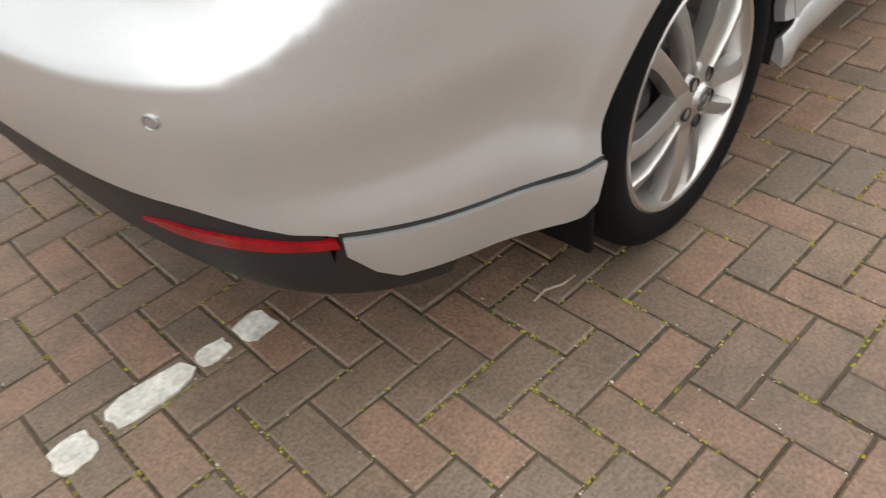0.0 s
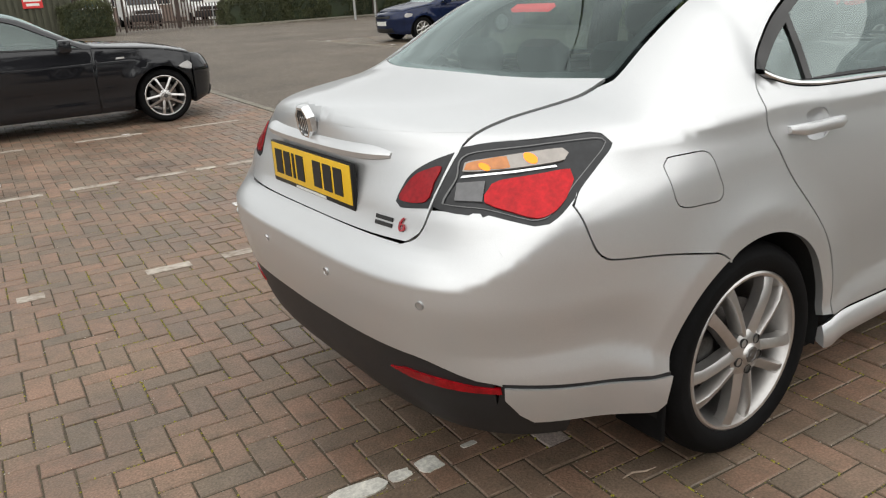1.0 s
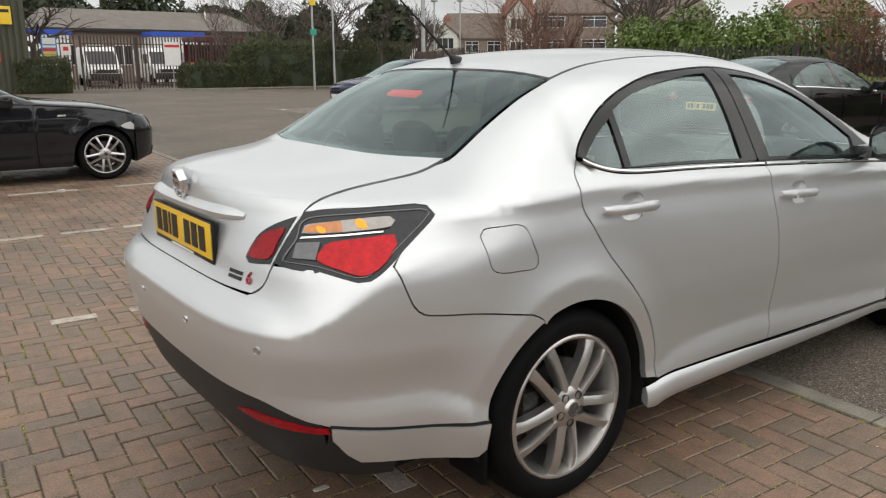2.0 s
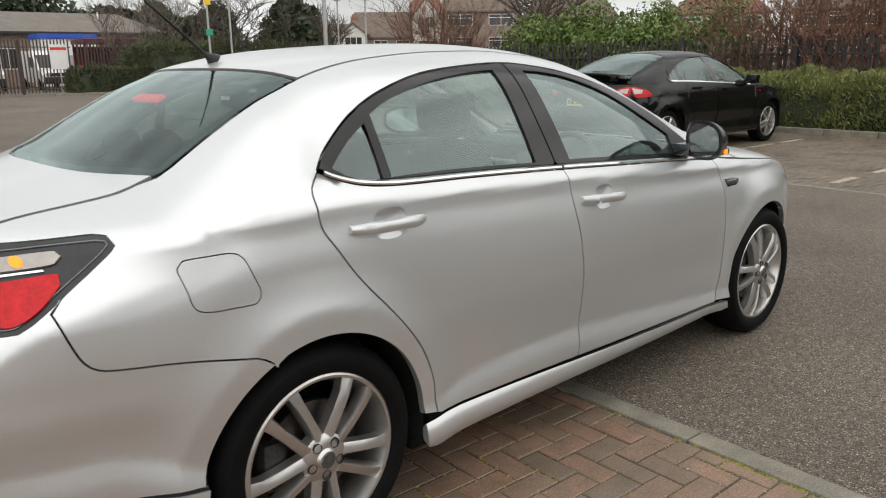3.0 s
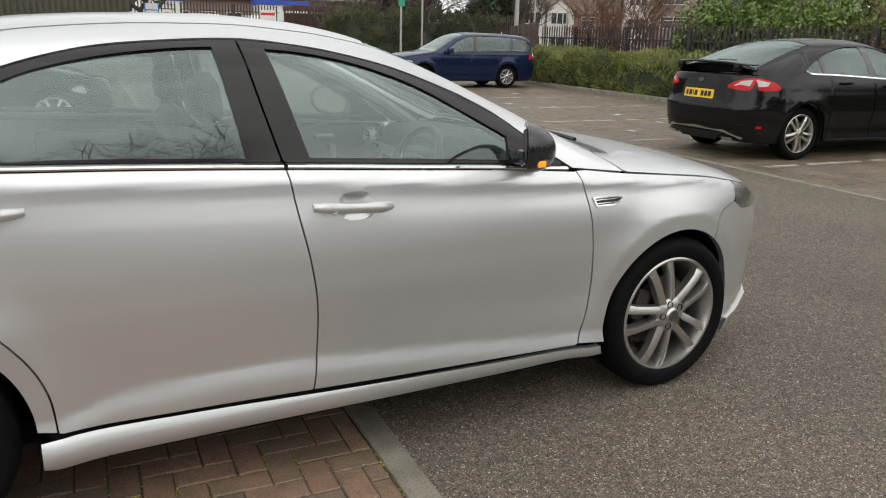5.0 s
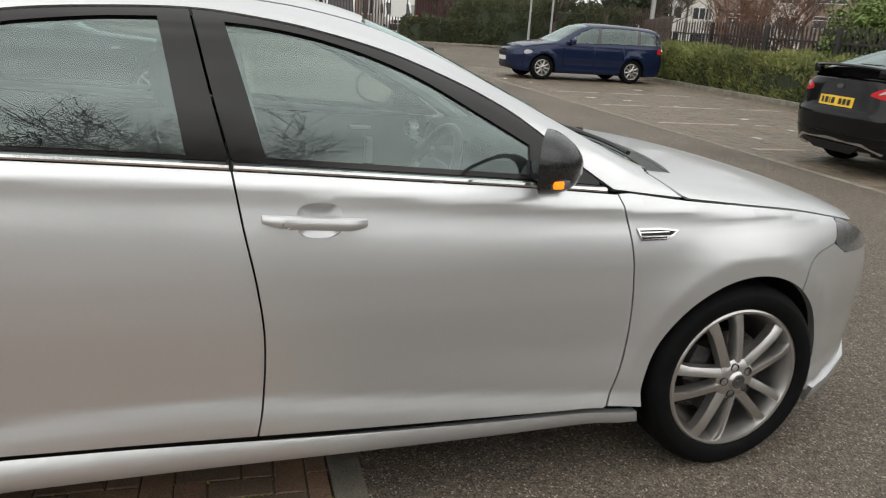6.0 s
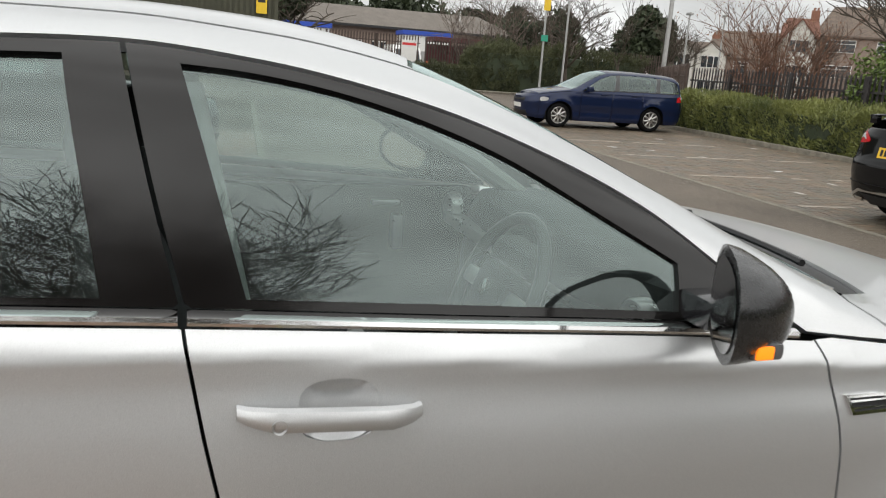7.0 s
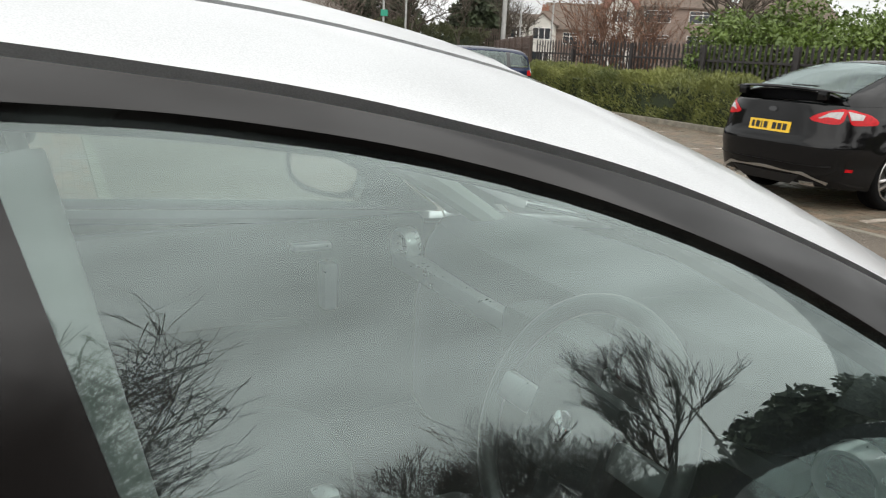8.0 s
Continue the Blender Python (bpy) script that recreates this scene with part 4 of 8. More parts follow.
frame_line = (smooth_line(R_EDGE)[::-1] + smooth_line(DLO) + [(2.30, 0.9455), (2.424, 0.934)] + [(x, S.top_z(x, y)) for x, y in ((2.372, 0.785), (2.335, 0.75), (2.345, 0.715), (2.38, 0.672))] + [(x, S.top_z(x, seam_y(x))) for x in xs(2.36, -0.283, 100)]
              + [(x, S.top_z(x, 0.5552 + 0.02 * ease(-0.66, -0.33, x))) for x in xs(-0.33, -0.62, 12)] + [(S.end_x(0.5552, z), z) for z in (1.05, 1.04, 1.03, 1.02, 1.010)] + smooth_line([LAMP[3], LAMP[2], LAMP[1], LAMP[0], LAMP[13], LAMP[12]])
              + smooth_line(BUMPER_SEAM) + arc(0, AXLE_Z, ARCH, 111, 2, 44)[1:])

LINE = curve((-0.96, 0.415), (-0.848, 0.448), (-0.656, 0.431), (-0.356, 0.388), (-0.30, 0.38))
CUT = -0.80
bump_side = (smooth_line(BUMPER_SEAM)[::-1] + smooth_line([LAMP[12], LAMP[11], LAMP[10], LAMP[9], LAMP[8], LAMP[7]])
             + [(CUT, z) for z in xs(0.87, LINE(CUT) + 0.004, 22)] + [(x, LINE(x) + 0.004) for x in xs(CUT + 0.014, -0.352, 24)] + arc(0, AXLE_Z, ARCH, 169, 113, 20))
skirt_side = [(x, LINE(x) - 0.006) for x in xs(-0.352, -0.795, 20)] + [(-0.79, 0.405), (-0.75, 0.352), (-0.715, 0.324)] + smooth_line([(-0.715, 0.324), (-0.60, 0.314), (-0.45, 0.293), (-0.385, 0.282), (-0.362, 0.30)])
line_y = curve((0, 0.495), (0.4, 0.503), (0.55, 0.50), (0.63, 0.481), (0.69, 0.459), (0.75, 0.447))
cut_y = lambda z: S.half_width(CUT, z)
bump_rear = ([(y, 0.782 + 0.0 * y) for y in xs(-0.48, 0.48, 24)] + smooth_line([(0.48, 0.779), (0.53, 0.80), (0.553, 0.84), (0.56, 0.872)]) + [(cut_y(0.876), 0.876)] + [(cut_y(z), z) for z in xs(0.87, LINE(CUT), 20)]
             + [(y, line_y(abs(y))) for y in xs(cut_y(0.45) - 0.01, -cut_y(0.45) + 0.01, 40)] + [(-cut_y(z), z) for z in xs(LINE(CUT), 0.87, 20)] + [(-cut_y(0.876), 0.876)] + smooth_line([(-0.56, 0.872), (-0.553, 0.84), (-0.53, 0.80), (-0.48, 0.779)]))


def snap(line):
    """Draw a bumper half in from its seams, but not from the join at CUT."""
    return [(CUT if x < CUT + 0.006 else x, z) for x, z in shrink(line, 0.0022)]


valance_rear = [(y, line_y(abs(y)) - 0.004) for y in xs(-cut_y(0.40), cut_y(0.40), 40)] + [(cut_y(z), z) for z in xs(0.38, 0.26, 8)] + [(-cut_y(z), z) for z in xs(0.26, 0.38, 8)]
valance_side = [(x, z) for x, z in ((CUT, LINE(CUT) - 0.004), (CUT, 0.26))] + [(x, 0.26 + 0.02 * (x + 0.8)) for x in xs(-0.78, -0.62, 6)] + [(-0.62, 0.305), (-0.70, 0.318), (-0.73, 0.345), (-0.76, 0.392), (-0.765, LINE(-0.765) - 0.006)]

wing = (smooth_line(F_EDGE)[::-1] + smooth_line([(2.24, 0.952), (2.43, 0.929), (2.65, 0.908), (2.87, 0.884), (3.11, 0.842)]) + smooth_line([(3.11, 0.842), (3.10, 0.80), (3.08, 0.765), (2.98, 0.74), (2.935, 0.705), (2.925, 0.665)])
        + arc(2.705, AXLE_Z, ARCH, 55, 188, 44) + [(2.338, 0.272)])
nose_side = (smooth_line([(2.925, 0.665), (2.935, 0.705), (2.98, 0.74), (3.08, 0.765)]) + [(3.15, 0.725), (3.30, 0.71)] + [(3.46, z) for z in xs(0.70, 0.24, 14)] + [(3.3, 0.225), (3.1, 0.21)] + arc(2.705, AXLE_Z, ARCH, -16, 54.6, 24))
lamp_front = [(3.115, 0.838), (3.24, 0.80), (3.36, 0.745), (3.40, 0.715), (3.30, 0.714), (3.16, 0.728), (3.09, 0.765), (3.105, 0.80)]

sill = smooth_line([(0.372, 0.302), (0.43, 0.306)]) + [(x, sill_at(x) - 0.016) for x in xs(0.46, 2.33, 40)] + [(2.336, 0.222)] + [(x, 0.222) for x in xs(2.3, 0.4, 30)] + [(0.372, 0.228)]
strip = [(x, belt_at(x) + 0.009) for x in xs(0.10, 2.16, 60)] + [(x, belt_at(x) - 0.006) for x in xs(2.16, 0.10, 60)]


def lower_sill(x, z):
    w = S.lower(x, 0.30) - 0.014 + 0.016 * ease(0.30, 0.36, x) * math.sin(math.pi * min(1, max(0, (z - 0.17) / 0.14)))
    return (x, -w, z)


def sill_normal(x, y, z):
    return Vector((0, -1, 0.9 * (z - 0.256) / 0.05)).normalized()


def out_glass(x, z):
    return S.on_side(x, z)


R_GLASS = smooth_line([(0.340, 1.072), (0.60, 1.068), (0.997, 1.05)])[:-1] + smooth_line([(0.997, 1.05), (0.97, 1.21), (0.942, 1.368)])[:-1] + smooth_line([(0.942, 1.368), (0.795, 1.36), (0.60, 1.335), (0.44, 1.297), (0.333, 1.252)])[:-1] + [(0.333, 1.252), (0.336, 1.16)]
Q_GLASS = smooth_line([(0.145, 1.115), (0.19, 1.09), (0.25, 1.075), (0.308, 1.072)])[:-1] + [(0.308, 1.072), (0.305, 1.15), (0.303, 1.228)] + smooth_line([(0.303, 1.228), (0.22, 1.178), (0.145, 1.115)])[:-1]
F_GLASS = smooth_line([(1.19, 1.043), (1.55, 1.022), (1.925, 0.998)])[:-1] + [(1.925, 0.998), (1.932, 1.04)] + smooth_line([(1.935, 1.076), (1.77, 1.165), (1.62, 1.243), (1.478, 1.297), (1.34, 1.334), (1.21, 1.355), (1.102, 1.363)])[:-1] + smooth_line([(1.102, 1.363), (1.145, 1.21), (1.19, 1.043)])[:-1]
B_UP = [(1.102, 1.026), (1.06, 1.195), (1.02, 1.392)]
rear_frame = smooth_line([(x, belt_at(x) + 0.011) for x in xs(0.10, 1.09, 12)]) + smooth_line([(1.099, 1.04), (1.058, 1.205), (1.018, 1.389)]) + [(x, dlo_at(x) - 0.003) for x in xs(1.0, 0.12, 36)]
front_frame = smooth_line([(x, belt_at(x) + 0.011) for x in xs(1.115, 2.15, 12)]) + [(x, dlo_at(x) - 0.003) for x in xs(2.15, 1.03, 46)] + smooth_line([(1.023, 1.389), (1.062, 1.205), (1.104, 1.04)])


def handle(door, x0, x1, z0, z1, key, flip):
    """A pull handle with its scooped cup behind it."""
    y = S.half_width((x0 + x1) / 2, (z0 + z1) / 2)
    zm = (z0 + z1) / 2
    bm = bmesh.new()
    rings = []
    n = 16
    for i in range(n + 1):
        t = i / n
        x = x0 + (x1 - x0) * t
        z = z0 + (z1 - z0) * t
        yy = -S.half_width(x, z) - 0.004 - 0.030 * min(1, 5 * t, 5 * (1 - t)) ** 0.6
        hh = 0.0165 * (0.62 + 0.38 * min(1, 6 * t, 6 * (1 - t)))
        th = 0.009
        rings.append([bm.verts.new((x, yy + th * b, z + hh * c)) for b, c in ((1, 1), (-0.4, 0.9), (-1, 0.25), (-1, -0.35), (-0.3, -0.95), (1, -1))])
    for a, b in zip(rings, rings[1:]):
        for k in range(6):
            bm.faces.new((a[k], a[(k + 1) % 6], b[(k + 1) % 6], b[k]))
    bm.faces.new(rings[0][::-1])
    bm.faces.new(rings[-1])
    bmesh.ops.recalc_face_normals(bm, faces=bm.faces)
    if flip:
        bmesh.ops.scale(bm, vec=(1, -1, 1), verts=bm.verts)
        bmesh.ops.reverse_faces(bm, faces=bm.faces)
    h = part("handle", bm, SILVER, door)
    if key and not flip:
        bm = bmesh.new()
        lathe(bm, [(0.0005, -0.001), (0.007, -0.001), (0.0085, 0.0), (0.0105, -0.003), (0.0115, 0.004)], 20)
        xk, zk = x0 + 0.055, z0 + 0.055 * (z1 - z0) / (x1 - x0) - 0.004
        part("key_lock", bm, SATIN, h, at=pose(xk, -S.half_width(xk, zk) - 0.040, zk))
    return h


def cup_outline(x0, x1, z):
    a, b = x0 + (x1 - x0) * 0.32, x0 + (x1 - x0) * 0.76
    return smooth_line([(a, z), (a + 0.004, z + 0.026), (a + 0.022, z + 0.040), ((a + b) / 2, z + 0.045), (b - 0.022, z + 0.040), (b - 0.004, z + 0.026), (b, z), (b - 0.006, z - 0.030), (b - 0.03, z - 0.042), ((a + b) / 2, z - 0.044), (a + 0.03, z - 0.042), (a + 0.006, z - 0.030)], True, 0.008)


def cup_place(outline, depth=0.018):
    cx = sum(p[0] for p in outline) / len(outline)
    cz = sum(p[1] for p in outline) / len(outline)
    rx = max(p[0] for p in outline) - cx
    rz = max(p[1] for p in outline) - cz

    def dip(x, z):
        q = min(1.0, max(abs((x - cx) / rx), abs((z - cz) / rz)))
        return depth * (1 - q ** 3)

    def place(x, z):
        return (x, -S.half_width(x, z) + dip(x, z), z)

    def nrm(x, y, z):
        e = 0.003
        gx = (place(x + e, z)[1] - place(x - e, z)[1]) / (2 * e)
        gz = (place(x, z + e)[1] - place(x, z - e)[1]) / (2 * e)
        return Vector((gx, -1, gz)).normalized()
    return place, nrm


for mirror in (False, True):
    kw = dict(mirror=mirror)
    # side frame with rear quarter, roof rail and pillars in one pressing
    panel("side_panel", [S.side_patch(shrink(frame_line, GAP), [flap_line], 0.021)], SILVER, car, "silver rear quarter and roof rail", **kw)
    flap = panel("fuel_flap", [S.side_patch(shrink(flap_line, 0.003), step=0.03)], SILVER, car, **kw)
    for nm, line, hx, key, glass, frm in (("rear_door", rear_skin, (0.128, 0.40, 0.957, 0.952), False, R_GLASS, rear_frame), ("front_door", front_skin, (1.173, 1.44, 0.903, 0.889), True, F_GLASS, front_frame)):
        cup = cup_outline(hx[0], hx[1], (hx[2] + hx[3]) / 2)
        pl, nr = cup_place(cup)
        door = panel(nm, [S.side_patch(shrink(line, GAP), [cup], 0.021), patch(pl, nr, cup, (), 0.009, 0, 0)], SILVER, car, **kw)
        handle(door, *hx, key, mirror)
        # black window frame with its glass set back in it
        holes = [glass] + ([Q_GLASS] if nm == "rear_door" else [])
        panel("window_frame", [S.side_patch(shrink(frm, 0.0015), holes, 0.02, 0.001, 0.02)], PILLAR_FILM, door, "satin black window frame and pillar trim", **kw)
        for g in holes:
            panel("window_glass", [S.side_patch(shrink(g, -0.004), (), 0.012, -0.006, 0)], GLASS, door, "tinted side window", **kw)
        x0, x1 = (0.10, 1.097) if nm == "rear_door" else (1.109, 2.16)
        bm = bmesh.new()
        rows = []
        for x in xs(x0, x1, 44):
            z = belt_at(x)
            y = -S.lower(x, z - 0.004)
            rows.append([bm.verts.new((x, (y + a) * (-1 if mirror else 1), z + b)) for a, b in ((0.02, -0.002), (-0.003, -0.002), (-0.0045, 0.003), (-0.002, 0.009), (0.006, 0.0115), (0.03, 0.0115))])
        for ra, rb in zip(rows, rows[1:]):
            for k in range(5):
                bm.faces.new((ra[k], ra[k + 1], rb[k + 1], rb[k]))
        bmesh.ops.recalc_face_normals(bm, faces=bm.faces)
        part("chrome_strip", bm, CHROME, door)
    panel("front_wing", [S.side_patch(shrink(wing, GAP), (), 0.022)], SILVER, car, **kw)
    panel("sill_skirt", [patch(lower_sill, sill_normal, sill, (), 0.025, 0, 0.03)], SILVER, car, "silver side skirt", **kw)
    panel("head_lamp", [S.side_patch(smooth_line(lamp_front, True, 0.02), (), 0.03, 0.0, 0.02)], REVERSE_LENS, car, "smoked head lamp", **kw)
    # tail lamp: smoked bezel with clear and red lenses, amber reflections put in as colour
    lamp = panel("tail_lamp", [S.side_patch(shrink(smooth_line(LAMP, True, 0.012), -0.006), (), 0.015, -0.002, 0.02)], SMOKE, car, "smoked tail lamp with red lens", **kw)
    keyline = smooth_line(LAMP, True, 0.012)
    panel("lens_rim", [S.side_patch(shrink(keyline, 0.009), [shrink(keyline, 0.0108)], 0.05, 0.0012, 0)], KEYLINE, lamp, "fine bright keyline", **kw)
    panel("lens", [S.side_patch(smooth_line([(-0.782, 0.898), (-0.76, 0.925), (-0.735, 0.941), (-0.66, 0.952), (-0.592, 0.958), (-0.597, 0.937), (-0.634, 0.906), (-0.68, 0.878), (-0.715, 0.868), (-0.745, 0.878)], True, 0.012), (), 0.012, 0.004, 0.006)], RED_LENS, lamp, "red lens", **kw)
    panel("lens", [S.side_patch(smooth_line([(-0.78, 0.958), (-0.768, 0.976), (-0.74, 0.984), (-0.66, 0.996), (-0.583, 1.002), (-0.576, 0.992), (-0.592, 0.978), (-0.67, 0.968)], True, 0.012), (), 0.012, 0.004, 0.006)], CLEAR_LAMP, lamp, "ribbed clear indicator lens", **kw)
    panel("lens", [S.side_patch([(-0.822, 0.898), (-0.80, 0.934), (-0.757, 0.940), (-0.785, 0.899)], (), 0.012, 0.004, 0.006)], REVERSE_LENS, lamp, "grey reversing lens", **kw)
    # amber patch: the bulb's reflection in the clear strip, painted on
    panel("lens", [S.side_patch(smooth_line([(-0.776, 0.961), (-0.766, 0.974), (-0.74, 0.982), (-0.695, 0.989), (-0.70, 0.967), (-0.74, 0.963)], True, 0.012), (), 0.012, 0.0052, 0.006)], AMBER_REFLECTION, lamp, "amber reflection painted in the indicator lens", **kw)
    panel("lens_bar", [S.side_patch([(-0.79, 0.944), (-0.785, 0.949), (-0.70, 0.960), (-0.615, 0.968), (-0.615, 0.964), (-0.70, 0.9555)], (), 0.02, 0.004, 0.004)], CHROME, lamp, **kw)
    # first spot is the bulb, the second its reflection made to glow
    for cx, cz, rr, mt in ((-0.655, 0.984, 0.0115, AMBER), (-0.742, 0.968, 0.008, AMBER)):
        panel("bulb", [S.side_patch(arc(cx, cz, rr, 0, 345, 18), (), 0.02, 0.0055, 0.003)], mt, lamp, "lit amber bulb and its mirrored glow", **kw)
    # wheel-house, and an added black sheet whose colour puts shade into the seams
    for xw in (0.0, 2.705):
        bm = bmesh.new()
        rings = []
        for yy in (0.872, 0.55):
            rings.append([bm.verts.new((x, min(yy, S.half_width(x, max(z, 0.24)) - 0.012) * (1 if mirror else -1), z)) for x, z in arc(xw, AXLE_Z, ARCH + 0.006, -14, 196, 40)])
        for k in range(40):
            bm.faces.new((rings[0][k], rings[0][k + 1], rings[1][k + 1], rings[1][k]))
        bm.faces.new(rings[1])
        part("wheel_arch_liner", bm, UNDER, car)
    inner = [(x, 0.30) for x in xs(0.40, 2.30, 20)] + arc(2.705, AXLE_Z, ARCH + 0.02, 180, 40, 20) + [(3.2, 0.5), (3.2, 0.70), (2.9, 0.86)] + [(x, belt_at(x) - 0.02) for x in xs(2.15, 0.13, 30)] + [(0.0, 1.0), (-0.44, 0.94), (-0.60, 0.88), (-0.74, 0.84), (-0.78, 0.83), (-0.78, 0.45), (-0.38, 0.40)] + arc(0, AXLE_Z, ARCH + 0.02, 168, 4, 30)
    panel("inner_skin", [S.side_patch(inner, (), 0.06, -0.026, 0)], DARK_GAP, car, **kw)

panel("rear_bumper", [S.side_patch(snap(bump_side), (), 0.018), S.rear_patch(bump_rear, (), 0.018), ], SILVER, car)
bumper = bpy.data.objects["rear_bumper"]
pm = S.side_patch(snap(bump_side), (), 0.018)
panel("bumper_corner", [pm], SILVER, bumper, mirror=True)
panel("bumper_skirt", [S.side_patch(skirt_side, (), 0.022, 0.004, 0.02)], SILVER, bumper)
panel("bumper_skirt", [S.side_patch(skirt_side, (), 0.022, 0.004, 0.02)], SILVER, bumper, mirror=True)
# black strip laid in the skirt gap, its colour standing in for the shade
strip_line = [(x, LINE(x) + 0.006) for x in xs(-0.80, -0.352, 20)] + [(x, LINE(x) - 0.008) for x in xs(-0.352, -0.80, 20)]
for mirror in (False, True):
    panel("trim_strip", [S.side_patch(strip_line, (), 0.03, -0.003, 0.012)], BLACK_TRIM, bumper, "black strip as the shaded gap above the bumper skirt", mirror=mirror)
panel("valance", [S.rear_patch(valance_rear, (), 0.03, -0.004, 0.02), S.side_patch(valance_side, (), 0.03, -0.004, 0.02)], VALANCE, bumper, "dark grey lower valance")
panel("valance", [S.side_patch(valance_side, (), 0.03, -0.004, 0.02)], VALANCE, bumper, mirror=True)
REFL = [(y, 0.430 + 0.016 * ease(0.43, 0.50, y) - 0.008 * ease(0.6, 0.735, y)) for y in xs(0.43, 0.735, 24)] + [(y, 0.428 - 0.008 * ease(0.43, 0.52, y) + 0.002 * ease(0.6, 0.735, y)) for y in xs(0.735, 0.43, 24)][:-1]
for s in (-1, 1):
    panel("reflector", [S.rear_patch([(s * a, b) for a, b in REFL], (), 0.02, 0.0015, 0.01)], RED_DARK, bumper, "red rear reflector")
for yy in (-0.605, -0.225, 0.19, 0.575):
    zz = 0.66
    bm = bmesh.new()
    lathe(bm, [(0.0005, -0.002), (0.0085, -0.002), (0.0095, 0.0), (0.0108, -0.003), (0.0118, 0.002)], 20)
    p = Vector(S.on_rear(yy, zz))
    n = S.normal(*p)
    part("parking_sensor", bm, SATIN, bumper, at=Matrix.Translation(p + n * 0.001) @ (-n).to_track_quat("Y", "Z").to_matrix().to_4x4())

# boot lid: the upright face and the deck
lid_rear = (smooth_line([(-0.50, 0.790), (-0.3, 0.786), (0, 0.785), (0.3, 0.786), (0.50, 0.790)])[:-1] + smooth_line([(0.50, 0.790), (0.535, 0.815), (0.552, 0.86), (0.554, 0.93), (0.554, 1.04)]) + [(y, 1.04) for y in xs(0.54, -0.54, 30)]
            + smooth_line([(-0.554, 1.04), (-0.554, 0.93), (-0.552, 0.86), (-0.535, 0.815), (-0.50, 0.790)])[:-1])
glass_base = [(-0.405 + 0.122 * (abs(y) / 0.575) ** 2.6, y) for y in xs(-0.575, 0.575, 40)]
lid_top = [(S.end_x(y, 1.0402), y) for y in xs(0.554, -0.554, 36)] + [(x, -(0.554 + 0.02 * ease(-0.66, -0.33, x))) for x in xs(S.end_x(0.554, 1.04) + 0.02, -0.30, 14)] + [(x - 0.004, y) for x, y in glass_base] + [(x, 0.554 + 0.02 * ease(-0.66, -0.33, x)) for x in xs(-0.30, S.end_x(0.554, 1.04) + 0.02, 14)]
lid = panel("boot_lid", [S.rear_patch(lid_rear, (), 0.022), S.top_patch(lid_top, (), 0.022)], SILVER, car)
for s in (-1, 1):
    il = smooth_line([(0.546, 0.998), (0.50, 0.975), (0.463, 0.945), (0.447, 0.91), (0.440, 0.878), (0.46, 0.866), (0.548, 0.875)], False, 0.012) + [(0.549, 0.93)]
    il = [(s * a, b) for a, b in il]
    bl = panel("lid_lamp", [S.rear_patch(il, (), 0.02, 0.002, 0.012)], SMOKE, lid, "smoked inner tail lamp")
    rl = [(s * a, b) for a, b in smooth_line([(0.454, 0.884), (0.462, 0.92), (0.478, 0.943), (0.50, 0.956), (0.536, 0.966), (0.538, 0.93), (0.536, 0.888)], True, 0.012)]
    panel("lens", [S.rear_patch(rl, (), 0.015, 0.006, 0.006)], RED_DARK, bl, "dark red lens")
bm = bmesh.new()
rings = []
for i in range(25):
    y = -0.385 + 0.77 * i / 24
    e = min(1, 8 * (i + 0.6) / 24, 8 * (24.6 - i) / 24) ** 0.5
    x = S.end_x(y, 0.98)
    rings.append([bm.verts.new((x + a * 0.030 * e + 0.01, y, 0.982 + b * 0.024 * e)) for a, b in ((0.3, 1), (-0.75, 0.7), (-1.2, 0.1), (-1.1, -0.5), (-0.6, -0.75), (0.3, -0.8))])
for a, b in zip(rings, rings[1:]):
    for k in range(6):
        bm.faces.new((a[k], a[(k + 1) % 6], b[(k + 1) % 6], b[k]))
bm.faces.new(rings[0])
bm.faces.new(rings[-1][::-1])
bmesh.ops.recalc_face_normals(bm, faces=bm.faces)
part("grip_bar", bm, SILVER, lid)
px = S.end_x(0.2, 0.89) - 0.012
plate = part("number_plate", boxed((px - 0.006, -0.262, 0.836), (px + 0.003, 0.262, 0.947), 0.002), YELLOW_PLATE, lid, "yellow rear number plate")
part("plate_holder", boxed((px - 0.004, -0.270, 0.822), (px + 0.010, 0.270, 0.952), 0.003), BLACK_TRIM, lid)
for i, (a, b) in enumerate(((0.235, 0.185), (0.170, 0.125), (0.110, 0.095), (0.080, 0.030), (-0.035, -0.085), (-0.100, -0.150), (-0.165, -0.215))):
    part("character_bar", boxed((px - 0.008, b, 0.853), (px - 0.0055, a, 0.930)), BLACK_INK, plate)
part("character_bar", boxed((px - 0.006, -0.10, 0.8255), (px - 0.0035, 0.10, 0.8325)), WHITE_PLATE, bpy.data.objects["plate_holder"])
# octagonal badge, standing on the edge of the deck
bm = bmesh.new()
lathe(bm, [(0.040, -0.004), (0.041, -0.013), (0.049, -0.013), (0.053, -0.006), (0.053, 0.010)], 8)
badge = part("badge", bm, CHROME, lid, "octagonal chrome badge", smooth=False, at=Matrix.Translation((S.end_x(0.0, 1.035) - 0.010, 0, 1.034)) @ pose(0, 0, 0, 0, 0, -90) @ pose(0, 0, 0, 8, 22.5, 0))
bm = bmesh.new()
lathe(bm, [(0.0005, -0.006), (0.042, -0.006)], 8)
part("badge_face", bm, BLACK_INK, badge, "black badge face")
